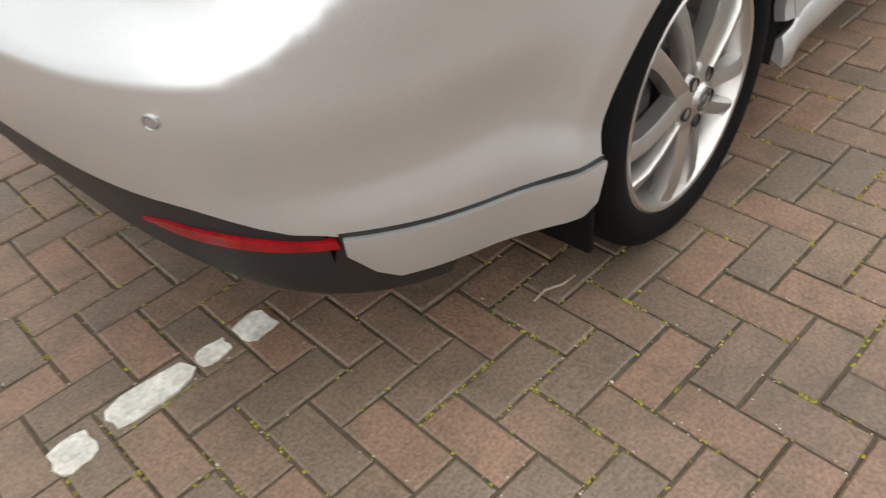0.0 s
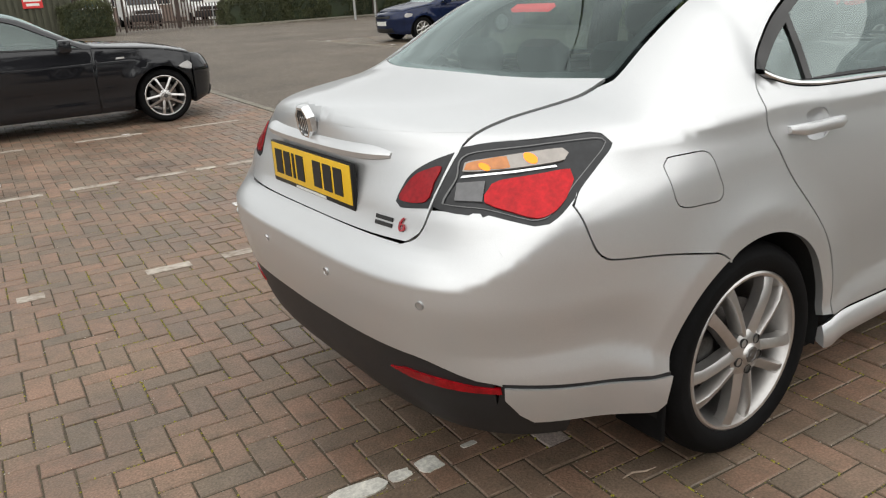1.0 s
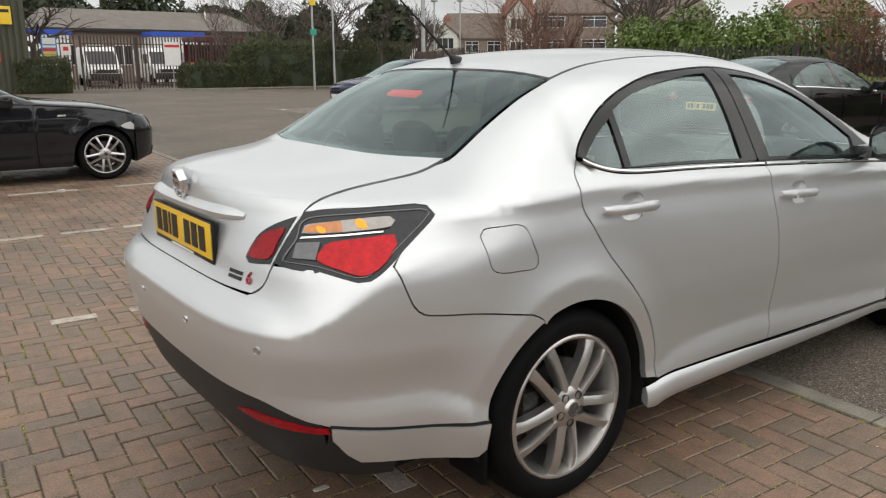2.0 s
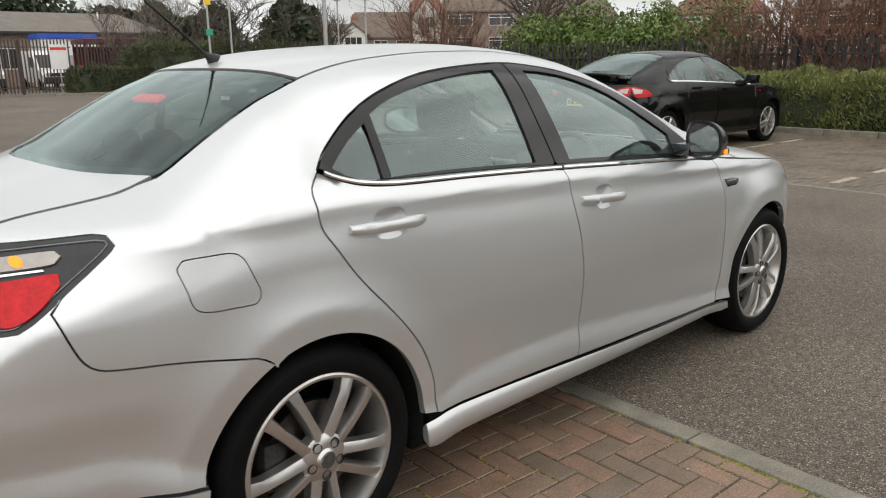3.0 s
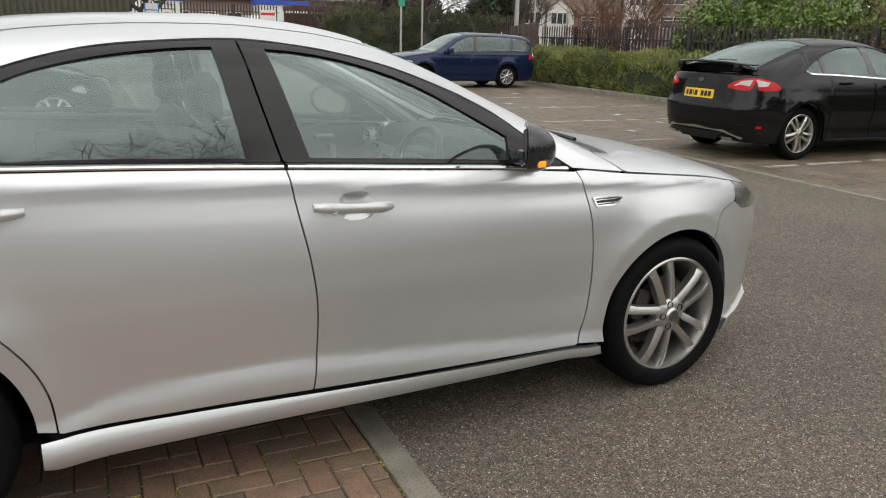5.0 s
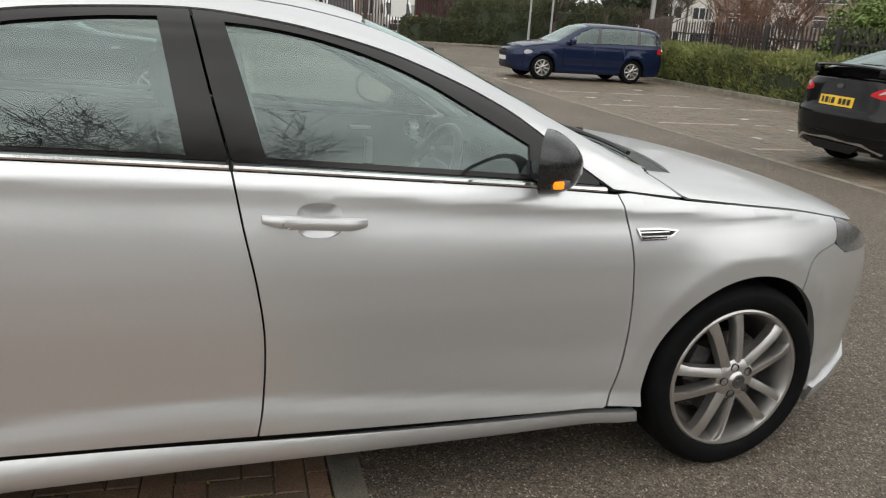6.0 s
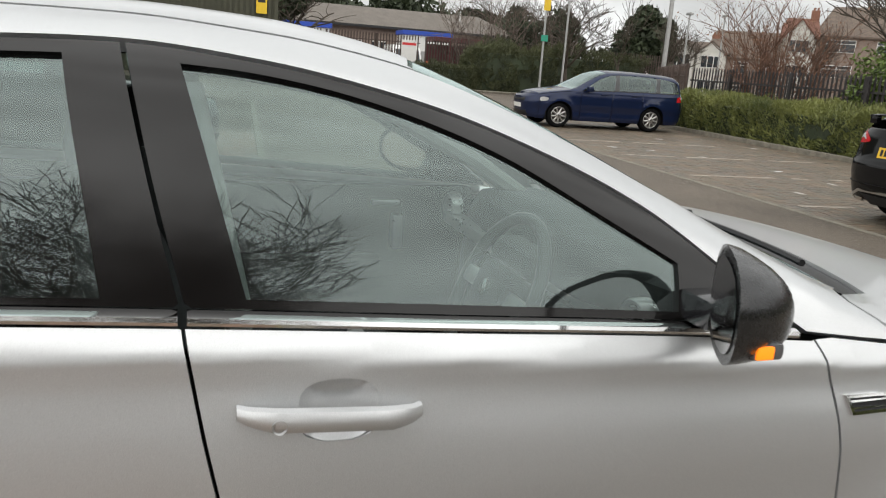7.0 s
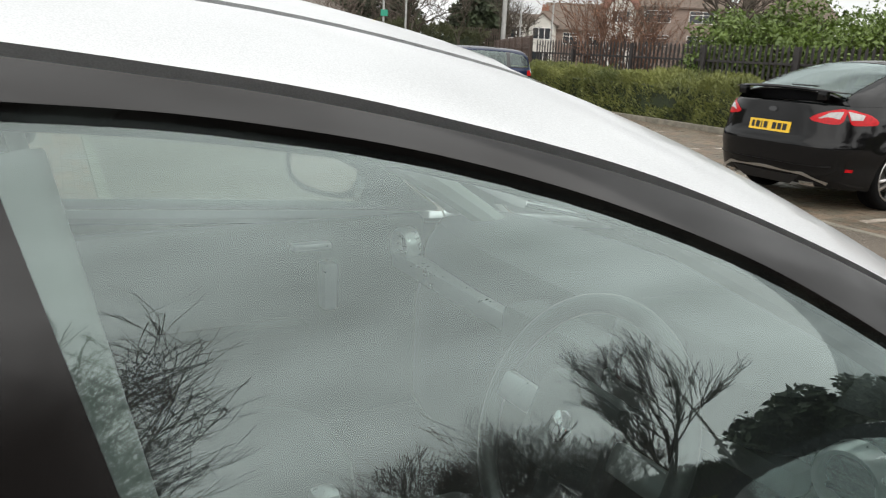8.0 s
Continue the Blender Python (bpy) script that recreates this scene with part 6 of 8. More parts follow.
def parked_car(name, label, sh, at, body, spec, group="parked cars"):
    """A parked car: panels cut out of its shell, glass, lamps, wheels."""
    c = thing(name, label, "car", group, at)
    belt_at, dlo_at, seam_y = curve(*spec["belt"]), curve(*spec["dlo"]), curve(*spec["seam"])
    x0, x1 = spec["dlo"][0][0], spec["dlo"][-1][0]
    ax, base, r, z0 = sh.axle, sh.base, sh.arch, spec["bottom"]
    cut, nose = spec["cut"], spec["nose_cut"]
    top = lambda x: belt_at(x) if x0 <= x <= x1 else sh.belt(x) + (belt_at(max(x0, min(x1, x))) - sh.belt(max(x0, min(x1, x)))) * max(0, 1 - abs(x - max(x0, min(x1, x))) / 0.3)
    st = 0.05
    for flip in (False, True):
        kw = dict(mirror=flip)
        stops = [cut] + spec["seams"] + [nose]
        for i, (a, b) in enumerate(zip(stops, stops[1:])):
            up = [(x, top(x)) for x in xs(b, a, max(4, int((b - a) / 0.04)))]
            low = []
            for x in xs(a, b, max(6, int((b - a) / 0.03))):
                z = z0
                for xw in (0.0, base):
                    if abs(x - xw) < r:
                        z = max(z, ax + math.sqrt(r * r - (x - xw) ** 2))
                low.append((x, z))
            nm = spec["names"][i]
            pn = panel(nm, [sh.side_patch(shrink(low + up, 0.003 if 0 < i else 0.002), (), st)], body, c, **kw)
            if "door" in nm:
                hx, hz = a + (0.14 if i else 0.2), top(a) - 0.09
                bm = boxed((hx, -sh.half_width(hx, hz) - 0.035, hz - 0.016), (hx + 0.2, -sh.half_width(hx, hz) + 0.004, hz + 0.012), 0.008)
                if flip:
                    bmesh.ops.scale(bm, vec=(1, -1, 1), verts=bm.verts)
                    bmesh.ops.reverse_faces(bm, faces=bm.faces)
                part("handle", bm, body, pn)
        # rail and pillars over the side glass
        rx0, rx1 = spec["rear_screen"][0], spec["screen"][1]
        rail = [(x, top(x)) for x in xs(rx0, x0, 8)][:-1] + [(x, dlo_at(x)) for x in xs(x0, x1, 50)] + [(x, top(x)) for x in xs(x1, rx1, 8)][1:] + [(x, sh.top_z(x, seam_y(x))) for x in xs(rx1, rx0, 60)]
        panel("roof_rail", [sh.side_patch(rail, (), st, 0.001)], body, c, **kw)
        glass = [(x, belt_at(x) + 0.015) for x in xs(x0 + 0.01, x1 - 0.02, 30)] + [(x, dlo_at(x) - 0.006) for x in xs(x1 - 0.02, x0 + 0.01, 40)]
        panel("side_window", [sh.side_patch(glass, (), 0.08, -0.006, 0)], DARK_GLASS, c, "tinted side windows", **kw)
        for a, b, lean in spec["pillars"]:
            pl = [(a, belt_at(a) + 0.012), (b, belt_at(b) + 0.012), (b - lean, dlo_at(b - lean) - 0.004), (a - lean, dlo_at(a - lean) - 0.004)]
            panel("pillar", [sh.side_patch(pl, (), 0.06, -0.002, 0.01)], GLOSS_BLACK, c, **kw)
        edge = [(x, belt_at(x) + 0.016) for x in xs(x0, x1, 40)] + [(x, belt_at(x)) for x in xs(x1, x0, 40)]
        panel("waist_strip", [sh.side_patch(edge, (), 0.05, 0.006, 0.01)], CHROME if spec.get("chrome") else BLACK_TRIM, c, **kw)
        for xw in (0.0, base):
            bm = bmesh.new()
            lip = arc(xw, ax, r + 0.004, -18, 198, 24)
            rings = [[bm.verts.new((x, yy * (-1 if flip else 1), z)) for x, z in lip] for yy in (-sh.side(ax) + 0.02, -0.45)]
            for k in range(24):
                bm.faces.new((rings[0][k], rings[0][k + 1], rings[1][k + 1], rings[1][k]))
            bm.faces.new(rings[1])
            part("wheel_arch_liner", bm, UNDER, c)
            make_wheel(c, pose(xw, (-1 if not flip else 1) * (sh.side(ax) - 0.035), ax, 0, 0, 180 if flip else 0), ax, spec["rim"], 0.205, *spec["spokes"])
        for nm, line, mt, lab in spec["side_bits"]:
            panel(nm, [sh.side_patch(line, (), 0.03, 0.010 if nm == "lamp_stripe" else 0.005, 0.012)], mt, c, lab, **kw)
        mx, mz = spec["mirror"]
        my = sh.half_width(mx, mz - 0.05)
        bm = boxed((mx - 0.05, -my - 0.20, mz - 0.065), (mx + 0.09, -my - 0.02, mz + 0.075), 0.035)
        box(bm, (mx, -my - 0.05, mz - 0.05), (mx + 0.06, -my + 0.03, mz - 0.01), 0.01)
        if flip:
            bmesh.ops.scale(bm, vec=(1, -1, 1), verts=bm.verts)
            bmesh.ops.reverse_faces(bm, faces=bm.faces)
        part("door_mirror", bm, body, c)
    # top panels: roof, screens, deck and bonnet
    rs, ws = spec["rear_screen"], spec["screen"]
    ring = lambda a, b, inset: [(x, seam_y(x) - inset) for x in xs(a, b, 24)] + [(x, -seam_y(x) + inset) for x in xs(b, a, 24)]
    panel("roof", [sh.top_patch(ring(rs[1], ws[0], 0.0), (), 0.07)], body, c)
    panel("rear_screen", [sh.top_patch(ring(rs[0] + 0.02, rs[1] - 0.01, 0.012), (), 0.06, -0.003, 0)], DARK_GLASS, c, "tinted rear screen")
    panel("windscreen", [sh.top_patch(ring(ws[0] + 0.01, ws[1] - 0.03, 0.012), (), 0.06, -0.003, 0)], DARK_GLASS, c, "windscreen")
    shoulder = lambda x: sh.half_width(x, top(x)) - 0.006
    deck = [(x, shoulder(x)) for x in xs(cut, rs[0], 10)] + [(x, -shoulder(x)) for x in xs(rs[0], cut, 10)]
    panel(spec["lid"], [sh.top_patch(deck, (), 0.05)], body, c)
    hood = [(x, shoulder(x)) for x in xs(ws[1], nose, 20)] + [(x, -shoulder(x)) for x in xs(nose, ws[1], 20)]
    panel("bonnet", [sh.top_patch(hood, (), 0.06)], body, c)
    zt = top(cut)
    tail = [(sh.half_width(cut, z), z) for z in xs(z0, zt, 16)] + [(-sh.half_width(cut, z), z) for z in xs(zt, z0, 16)]
    panel("tailgate", [sh.rear_patch([(y, z) for y, z in tail], (), 0.05)], body, c)
    face = [(sh.half_width(nose, z), z) for z in xs(z0, top(nose), 14)] + [(-sh.half_width(nose, z), z) for z in xs(top(nose), z0, 14)]
    fb = panel("front_bumper", [sh.nose_patch(face, (), 0.05)], body, c)
    for s in (-1, 1):
        for nm, line, mt, lab in spec["rear_bits"]:
            panel(nm, [sh.rear_patch([(s * y, z) for y, z in line], (), 0.03, 0.011 if nm == "lamp_stripe" else 0.006, 0.012)], mt, c, lab)
    for nm, line, mt, lab in spec["rear_mid"]:
        panel(nm, [sh.rear_patch(line, (), 0.05, 0.008, 0.014)], mt, c, lab)
    for nm, line, mt, lab in spec["nose_mid"]:
        panel(nm, [sh.nose_patch(line, (), 0.05, 0.006, 0.012)], mt, c, lab)
    part("underbody", boxed((cut + 0.25, -0.62, 0.18), (nose - 0.2, 0.62, 0.34), 0.03), UNDER, c)
    part("cabin_floor", boxed((-0.2, -0.60, 0.3), (base - 0.5, 0.60, 0.62), 0.03), CABIN, c)
    for x, y in ((base * 0.42, -0.36), (base * 0.42, 0.36), (0.12, 0)):
        seat = part("seat", soft_block(bmesh.new(), [((x, y, 0.55), 0.22 if y else 0.6, 0.09, 0.3), ((x - 0.08, y, 0.85), 0.24 if y else 0.62, 0.08, 0.3), ((x - 0.16, y, 1.06), 0.16 if y else 0.5, 0.05, 0.3)]), SEAT, c)
        for yy in ((0,) if y else (-0.36, 0.36)):
            part("headrest", soft_block(bmesh.new(), [((x - 0.17, y + yy, 1.08), 0.10, 0.03, 0.3), ((x - 0.19, y + yy, 1.15), 0.12, 0.045, 0.3), ((x - 0.2, y + yy, 1.21), 0.10, 0.03, 0.3)]), SEAT, seat)
    part("dashboard", boxed((base - 0.85, -0.66, 0.6), (base - 0.5, 0.66, 0.93), 0.06), CABIN, c)
    return c


side_std = curve((0.15, 0.83), (0.30, 0.875), (0.42, 0.872), (0.6, 0.905), (0.75, 0.905), (0.86, 0.89), (0.92, 0.88), (0.98, 0.858), (1.06, 0.82), (1.15, 0.78))
FORD = Shell(side=side_std, tail=curve((0.15, 0.80), (0.3, 0.90), (0.45, 0.955), (0.65, 0.965), (0.72, 0.93), (0.9, 0.905), (1.05, 0.885), (1.15, 0.86)), tail_n=curve((0.2, 3.6), (0.9, 3.4), (1.1, 2.8)),
             nose=curve((0.15, 1.22), (0.3, 1.32), (0.6, 1.34), (0.8, 1.24), (0.95, 1.1)), nose_from=2.45, belt=curve((-0.95, 1.03), (-0.3, 1.04), (0.3, 1.045), (1.2, 1.005), (2.2, 0.945), (2.7, 0.90), (3.3, 0.80), (3.85, 0.66)),
             crown=curve((-0.95, 1.14), (-0.70, 1.165), (-0.5, 1.235), (0.0, 1.40), (0.3, 1.465), (0.8, 1.50), (1.2, 1.495), (1.6, 1.42), (2.1, 1.20), (2.5, 1.02), (2.7, 0.98), (3.2, 0.90), (3.6, 0.80), (3.85, 0.68)),
             tumble=curve((-0.9, 0.55), (-0.3, 0.55), (0.4, 0.45), (1.2, 0.43), (2.2, 0.55), (2.6, 0.6)), flat=curve((-0.9, 2.6), (-0.5, 3.6), (0.1, 7.0), (0.4, 9.0), (1.2, 10.0), (2.0, 8.0), (2.4, 4.0), (2.8, 2.4)),
             base=2.85, ledge=(0.0, 0.12, 2.15, 2.3, 0.024), flare=0.022, axle=0.335, arch=0.375)
ford_spec = dict(belt=[(0.02, 1.09), (0.14, 1.055), (0.5, 1.045), (1.2, 1.012), (2.2, 0.955)], dlo=[(0.02, 1.10), (0.2, 1.20), (0.45, 1.315), (0.8, 1.39), (1.2, 1.405), (1.6, 1.335), (1.95, 1.17), (2.2, 0.965)],
                 seam=[(-0.8, 0.66), (-0.5, 0.62), (0.1, 0.56), (0.5, 0.53), (1.2, 0.52), (1.6, 0.54), (2.2, 0.63), (2.55, 0.70)], bottom=0.22, cut=-0.70, nose_cut=3.5, seams=[0.42, 1.22, 2.3], names=["quarter_panel", "rear_door", "front_door", "front_wing"],
                 rear_screen=(-0.66, 0.28), screen=(1.5, 2.56), pillars=[(0.34, 0.40, 0.05), (1.17, 1.30, 0.10)], chrome=True, rim=0.235, spokes=(5, 0.9, 0.034), mirror=(2.08, 1.04), lid="boot_deck",
                 side_bits=[("tail_lamp", smooth_line([(-0.695, 0.87), (-0.60, 0.86), (-0.45, 0.872), (-0.43, 0.90), (-0.50, 0.955), (-0.60, 0.985), (-0.695, 1.0)], True, 0.03), RED_LENS, "red and white tail lamp"),
                            ("lamp_stripe", [(-0.695, 0.905), (-0.60, 0.91), (-0.57, 0.955), (-0.695, 0.985)], WHITE_LENS, "white lens"),
                            ("side_skirt", [(0.40, 0.262), (2.42, 0.242), (2.42, 0.228), (0.40, 0.235)], VALANCE, "dark skirt line"),
                            ("rear_reflector", [(-0.69, 0.405), (-0.62, 0.405), (-0.62, 0.435), (-0.69, 0.435)], RED_LENS, "red reflector"), ("side_repeater", [(2.38, 0.845), (2.46, 0.84), (2.45, 0.865), (2.38, 0.868)], RED_DARK, "side badge")],
                 rear_bits=[("tail_lamp", smooth_line([(0.44, 0.90), (0.50, 0.872), (0.70, 0.865), (0.70, 1.0), (0.60, 0.985), (0.50, 0.945)], True, 0.03), RED_LENS, "red and white tail lamp"), ("lamp_stripe", [(0.52, 0.905), (0.69, 0.91), (0.69, 0.98), (0.60, 0.965)], WHITE_LENS, "white lens"),
                            ("exhaust", [(0.42, 0.235), (0.56, 0.235), (0.56, 0.275), (0.42, 0.275)], CHROME, "chrome exhaust tip"), ("diffuser_trim", [(0.0, 0.352), (0.46, 0.338), (0.66, 0.262), (0.68, 0.285), (0.47, 0.368), (0.0, 0.382)], ALLOY, "silver lower trim")],
                 rear_mid=[("number_plate", [(-0.26, 0.73), (0.26, 0.73), (0.26, 0.841), (-0.26, 0.841)], YELLOW_PLATE, "yellow rear number plate"), ("bumper_step", [(-0.70, 0.44), (0.70, 0.44), (0.70, 0.455), (-0.70, 0.455)], BLACK_TRIM, "bumper seam"),
                           ("diffuser", [(-0.30, 0.225), (0.30, 0.225), (0.44, 0.33), (-0.44, 0.33)], VALANCE, "grey diffuser"), ("badge", [(0.055 * math.cos(q / 10 * math.pi), 0.955 + 0.026 * math.sin(q / 10 * math.pi)) for q in range(20)], GLOSS_BLACK, "dark oval badge")],
                 nose_mid=[("grille", [(-0.4, 0.32), (0.4, 0.32), (0.36, 0.52), (-0.36, 0.52)], BLACK_TRIM, "black grille")])
ford = parked_car("hatchback_car", "black five-door hatchback with a rear spoiler and alloy wheels", FORD, pose(9.02, 4.22, 0, 0, 0, -3.8), BLACK_PAINT, ford_spec)
pl = [o for o in ford.children if o.name.startswith("number_plate")][0]
for a, b in ((0.225, 0.19), (0.17, 0.12), (0.105, 0.09), (0.07, 0.02), (-0.04, -0.09), (-0.105, -0.155), (-0.17, -0.22)):
    panel("character_bar", [FORD.rear_patch([(a, 0.752), (b, 0.752), (b, 0.818), (a, 0.818)], (), 0.05, 0.0105, 0)], BLACK_INK, pl)
bm = bmesh.new()
rows = []
for y in xs(-0.66, 0.66, 20):
    e = 1 - 0.6 * (abs(y) / 0.66) ** 4
    x = -0.93 + 0.16 * (abs(y) / 0.66) ** 2.5
    z = 1.185 - 0.03 * (abs(y) / 0.66) ** 2
    rows.append([bm.verts.new((x + a, y, z + b * e)) for a, b in ((0.0, 0.0), (0.02, 0.016), (0.16, 0.006), (0.16, -0.008), (0.03, -0.014))])
for a, b in zip(rows, rows[1:]):
    for k in range(5):
        bm.faces.new((a[k], a[(k + 1) % 5], b[(k + 1) % 5], b[k]))
bm.faces.new(rows[0])
bm.faces.new(rows[-1][::-1])
bmesh.ops.recalc_face_normals(bm, faces=bm.faces)
sp_ = part("rear_spoiler", bm, BLACK_PAINT, ford)
for y in (-0.5, 0.5):
    part("spoiler_foot", boxed((-0.84, y - 0.05, 1.08), (-0.78, y + 0.05, 1.175), 0.01), BLACK_PAINT, sp_)
part("rear_wiper", boxed((-0.66, -0.30, 1.20), (-0.64, 0.02, 1.212), 0.004), BLACK_TRIM, ford)

GOLF = Shell(side=curve((0.15, 0.80), (0.30, 0.845), (0.42, 0.842), (0.6, 0.868), (0.78, 0.866), (0.88, 0.855), (0.93, 0.85), (0.98, 0.83), (1.1, 0.79)), tail=curve((0.15, 0.92), (0.35, 1.04), (0.6, 1.07), (0.8, 1.03), (1.0, 1.0), (1.2, 0.96)), tail_n=curve((0.2, 3.8), (1.1, 3.6)),
             nose=curve((0.15, 1.08), (0.35, 1.16), (0.6, 1.18), (0.75, 1.13), (0.9, 1.0)), nose_from=2.25, belt=curve((-1.05, 0.98), (0, 0.985), (1.2, 0.965), (2.0, 0.94), (2.5, 0.90), (3.0, 0.82), (3.5, 0.66)),
             crown=curve((-1.02, 1.10), (-0.94, 1.25), (-0.82, 1.40), (-0.7, 1.445), (-0.3, 1.475), (0.6, 1.50), (1.1, 1.49), (1.4, 1.44), (1.9, 1.18), (2.2, 1.02), (2.4, 0.985), (2.9, 0.91), (3.25, 0.80), (3.5, 0.68)),
             tumble=curve((-1.0, 0.3), (0, 0.36), (1.2, 0.38), (2.0, 0.5)), flat=curve((-1.0, 8.0), (0, 10.0), (1.2, 10.0), (1.8, 8.0), (2.1, 4.0), (2.5, 2.4)), base=2.578, ledge=(-0.85, -0.75, 1.9, 2.05, 0.022), flare=0.016, axle=0.312, arch=0.355)
golf_spec = dict(belt=[(-0.84, 1.02), (-0.7, 0.995), (0.3, 0.992), (1.2, 0.97), (1.98, 0.948)], dlo=[(-0.84, 1.05), (-0.78, 1.22), (-0.6, 1.32), (0.0, 1.39), (0.6, 1.40), (1.1, 1.385), (1.45, 1.28), (1.75, 1.10), (1.98, 0.96)],
                 seam=[(-1.0, 0.62), (-0.8, 0.60), (-0.3, 0.58), (0.6, 0.56), (1.2, 0.57), (1.6, 0.60), (2.25, 0.70)], bottom=0.20, cut=-0.86, nose_cut=3.1, seams=[0.30, 1.15, 2.02], names=["quarter_panel", "rear_door", "front_door", "front_wing"],
                 rear_screen=(-0.97, -0.80), screen=(1.28, 2.28), pillars=[(-0.20, -0.08, 0.04), (0.97, 1.1, 0.06)], rim=0.20, spokes=(9, 0.0, 0.040), mirror=(1.82, 1.0), lid="tail_deck",
                 side_bits=[("tail_lamp", [(-0.855, 0.80), (-0.70, 0.80), (-0.72, 0.92), (-0.855, 0.95)], RED_LENS, "red tail lamp"), ("head_lamp", smooth_line([(2.90, 0.665), (3.06, 0.635), (3.085, 0.70), (3.02, 0.745), (2.88, 0.72)], True, 0.03), WHITE_LENS, "clear head lamp"),
                            ("roof_bar", [(-0.7, 1.43), (0.9, 1.44), (0.9, 1.455), (-0.7, 1.445)], BLACK_TRIM, "roof rail bar")],
                 rear_bits=[("tail_lamp", [(0.50, 0.80), (0.74, 0.80), (0.74, 0.94), (0.52, 0.92)], RED_LENS, "red tail lamp")], rear_mid=[("number_plate", [(-0.26, 0.62), (0.26, 0.62), (0.26, 0.73), (-0.26, 0.73)], YELLOW_PLATE, "yellow rear number plate")],
                 nose_mid=[("grille", [(-0.42, 0.62), (0.42, 0.62), (0.40, 0.70), (-0.40, 0.70)], BLACK_TRIM, "black grille"), ("number_plate", [(-0.26, 0.44), (0.26, 0.44), (0.26, 0.55), (-0.26, 0.55)], WHITE_PLATE, "white front number plate"), ("lower_grille", [(-0.5, 0.26), (0.5, 0.26), (0.45, 0.38), (-0.45, 0.38)], BLACK_TRIM, "black lower grille")])
parked_car("estate_car", "navy blue estate car backed up to the hedge", GOLF, pose(12.62, 16.65, 0, 0, 0, 176.4), BLUE_PAINT, golf_spec)

BMW = Shell(side=curve((0.15, 0.79), (0.28, 0.835), (0.38, 0.832), (0.6, 0.858), (0.76, 0.858), (0.84, 0.846), (0.90, 0.838), (0.97, 0.815), (1.08, 0.77)), tail=curve((0.15, 0.70), (0.35, 0.80), (0.6, 0.83), (0.9, 0.78), (1.1, 0.72)), tail_n=curve((0.2, 3.6), (1.1, 3.2)),
            nose=curve((0.15, 0.98), (0.3, 1.06), (0.55, 1.08), (0.7, 1.02), (0.85, 0.9)), nose_from=2.3, belt=curve((-0.8, 0.98), (0.5, 0.97), (1.5, 0.94), (2.0, 0.92), (2.6, 0.87), (3.1, 0.76), (3.4, 0.62)),
            crown=curve((-0.8, 1.05), (-0.6, 1.20), (-0.2, 1.33), (0.4, 1.41), (0.9, 1.42), (1.2, 1.36), (1.6, 1.15), (1.85, 1.02), (2.0, 0.985), (2.6, 0.93), (3.0, 0.85), (3.3, 0.74), (3.45, 0.64)),
            tumble=curve((-0.8, 0.4), (0.5, 0.42), (1.6, 0.5)), flat=curve((-0.8, 6.0), (0, 9.0), (1.2, 9.0), (1.7, 6.0), (1.95, 3.0), (2.3, 2.4)), base=2.66, ledge=(-0.5, -0.4, 1.7, 1.85, 0.022), flare=0.016, axle=0.318, arch=0.352)
bmw_spec = dict(belt=[(-0.45, 1.03), (-0.3, 0.99), (0.5, 0.978), (1.5, 0.948), (1.82, 0.935)], dlo=[(-0.45, 1.05), (-0.2, 1.18), (0.2, 1.29), (0.7, 1.33), (1.1, 1.28), (1.5, 1.10), (1.82, 0.945)], seam=[(-0.8, 0.60), (-0.2, 0.55), (0.6, 0.53), (1.1, 0.55), (1.9, 0.66)],
                bottom=0.19, cut=-0.62, nose_cut=3.05, seams=[0.52, 1.92], names=["quarter_panel", "front_door", "front_wing"], rear_screen=(-0.7, -0.05), screen=(1.02, 1.93), pillars=[(0.46, 0.56, 0.06)], rim=0.232, spokes=(5, 1.0, 0.030), mirror=(1.62, 0.98), lid="tail_deck",
                side_bits=[("head_lamp", smooth_line([(2.90, 0.625), (3.03, 0.60), (3.04, 0.655), (3.0, 0.695), (2.92, 0.68), (2.86, 0.65)], True, 0.03), WHITE_LENS, "clear head lamp"), ("side_repeater", [(2.16, 0.79), (2.26, 0.795), (2.25, 0.815), (2.17, 0.812)], WHITE_LENS, "clear side repeater")],
                rear_bits=[], rear_mid=[], nose_mid=[("grille", [(-0.3, 0.5), (0.3, 0.5), (0.26, 0.62), (-0.26, 0.62)], CHROME, "twin grille"), ("lower_grille", [(-0.5, 0.24), (0.5, 0.24), (0.45, 0.36), (-0.45, 0.36)], BLACK_TRIM, "black lower grille")])
parked_car("coupe_car", "dark grey three-door hatchback with ten-spoke alloy wheels", BMW, pose(-1.88, 8.56, 0, 0, 0, -3.0), DARK_PAINT, bmw_spec)
# ---- beyond the car park ----
ROOF_BROWN = surface("brown_roof_tiles", (0.15, 0.115, 0.092), 0.85, vary=0.25, scale=2.5, grain=9, bump=0.01)
ROOF_GREY = surface("grey_brown_roof_sheet", (0.165, 0.145, 0.125), 0.85, vary=0.2, scale=1.2, grain=9, bump=0.006)
ROOF_RED = surface("red_roof_tiles", (0.17, 0.075, 0.05), 0.8, vary=0.25, scale=2.5, grain=9, bump=0.01)
RENDER_WHITE = surface("white_render", (0.62, 0.60, 0.55), 0.85, vary=0.1, scale=2)
BRICK_WALL = surface("buff_brick_wall", (0.27, 0.205, 0.17), 0.85, vary=0.2, scale=6, grain=30)
RED_BRICK = surface("red_brick_wall", (0.25, 0.12, 0.08), 0.85, vary=0.2, scale=6, grain=30)
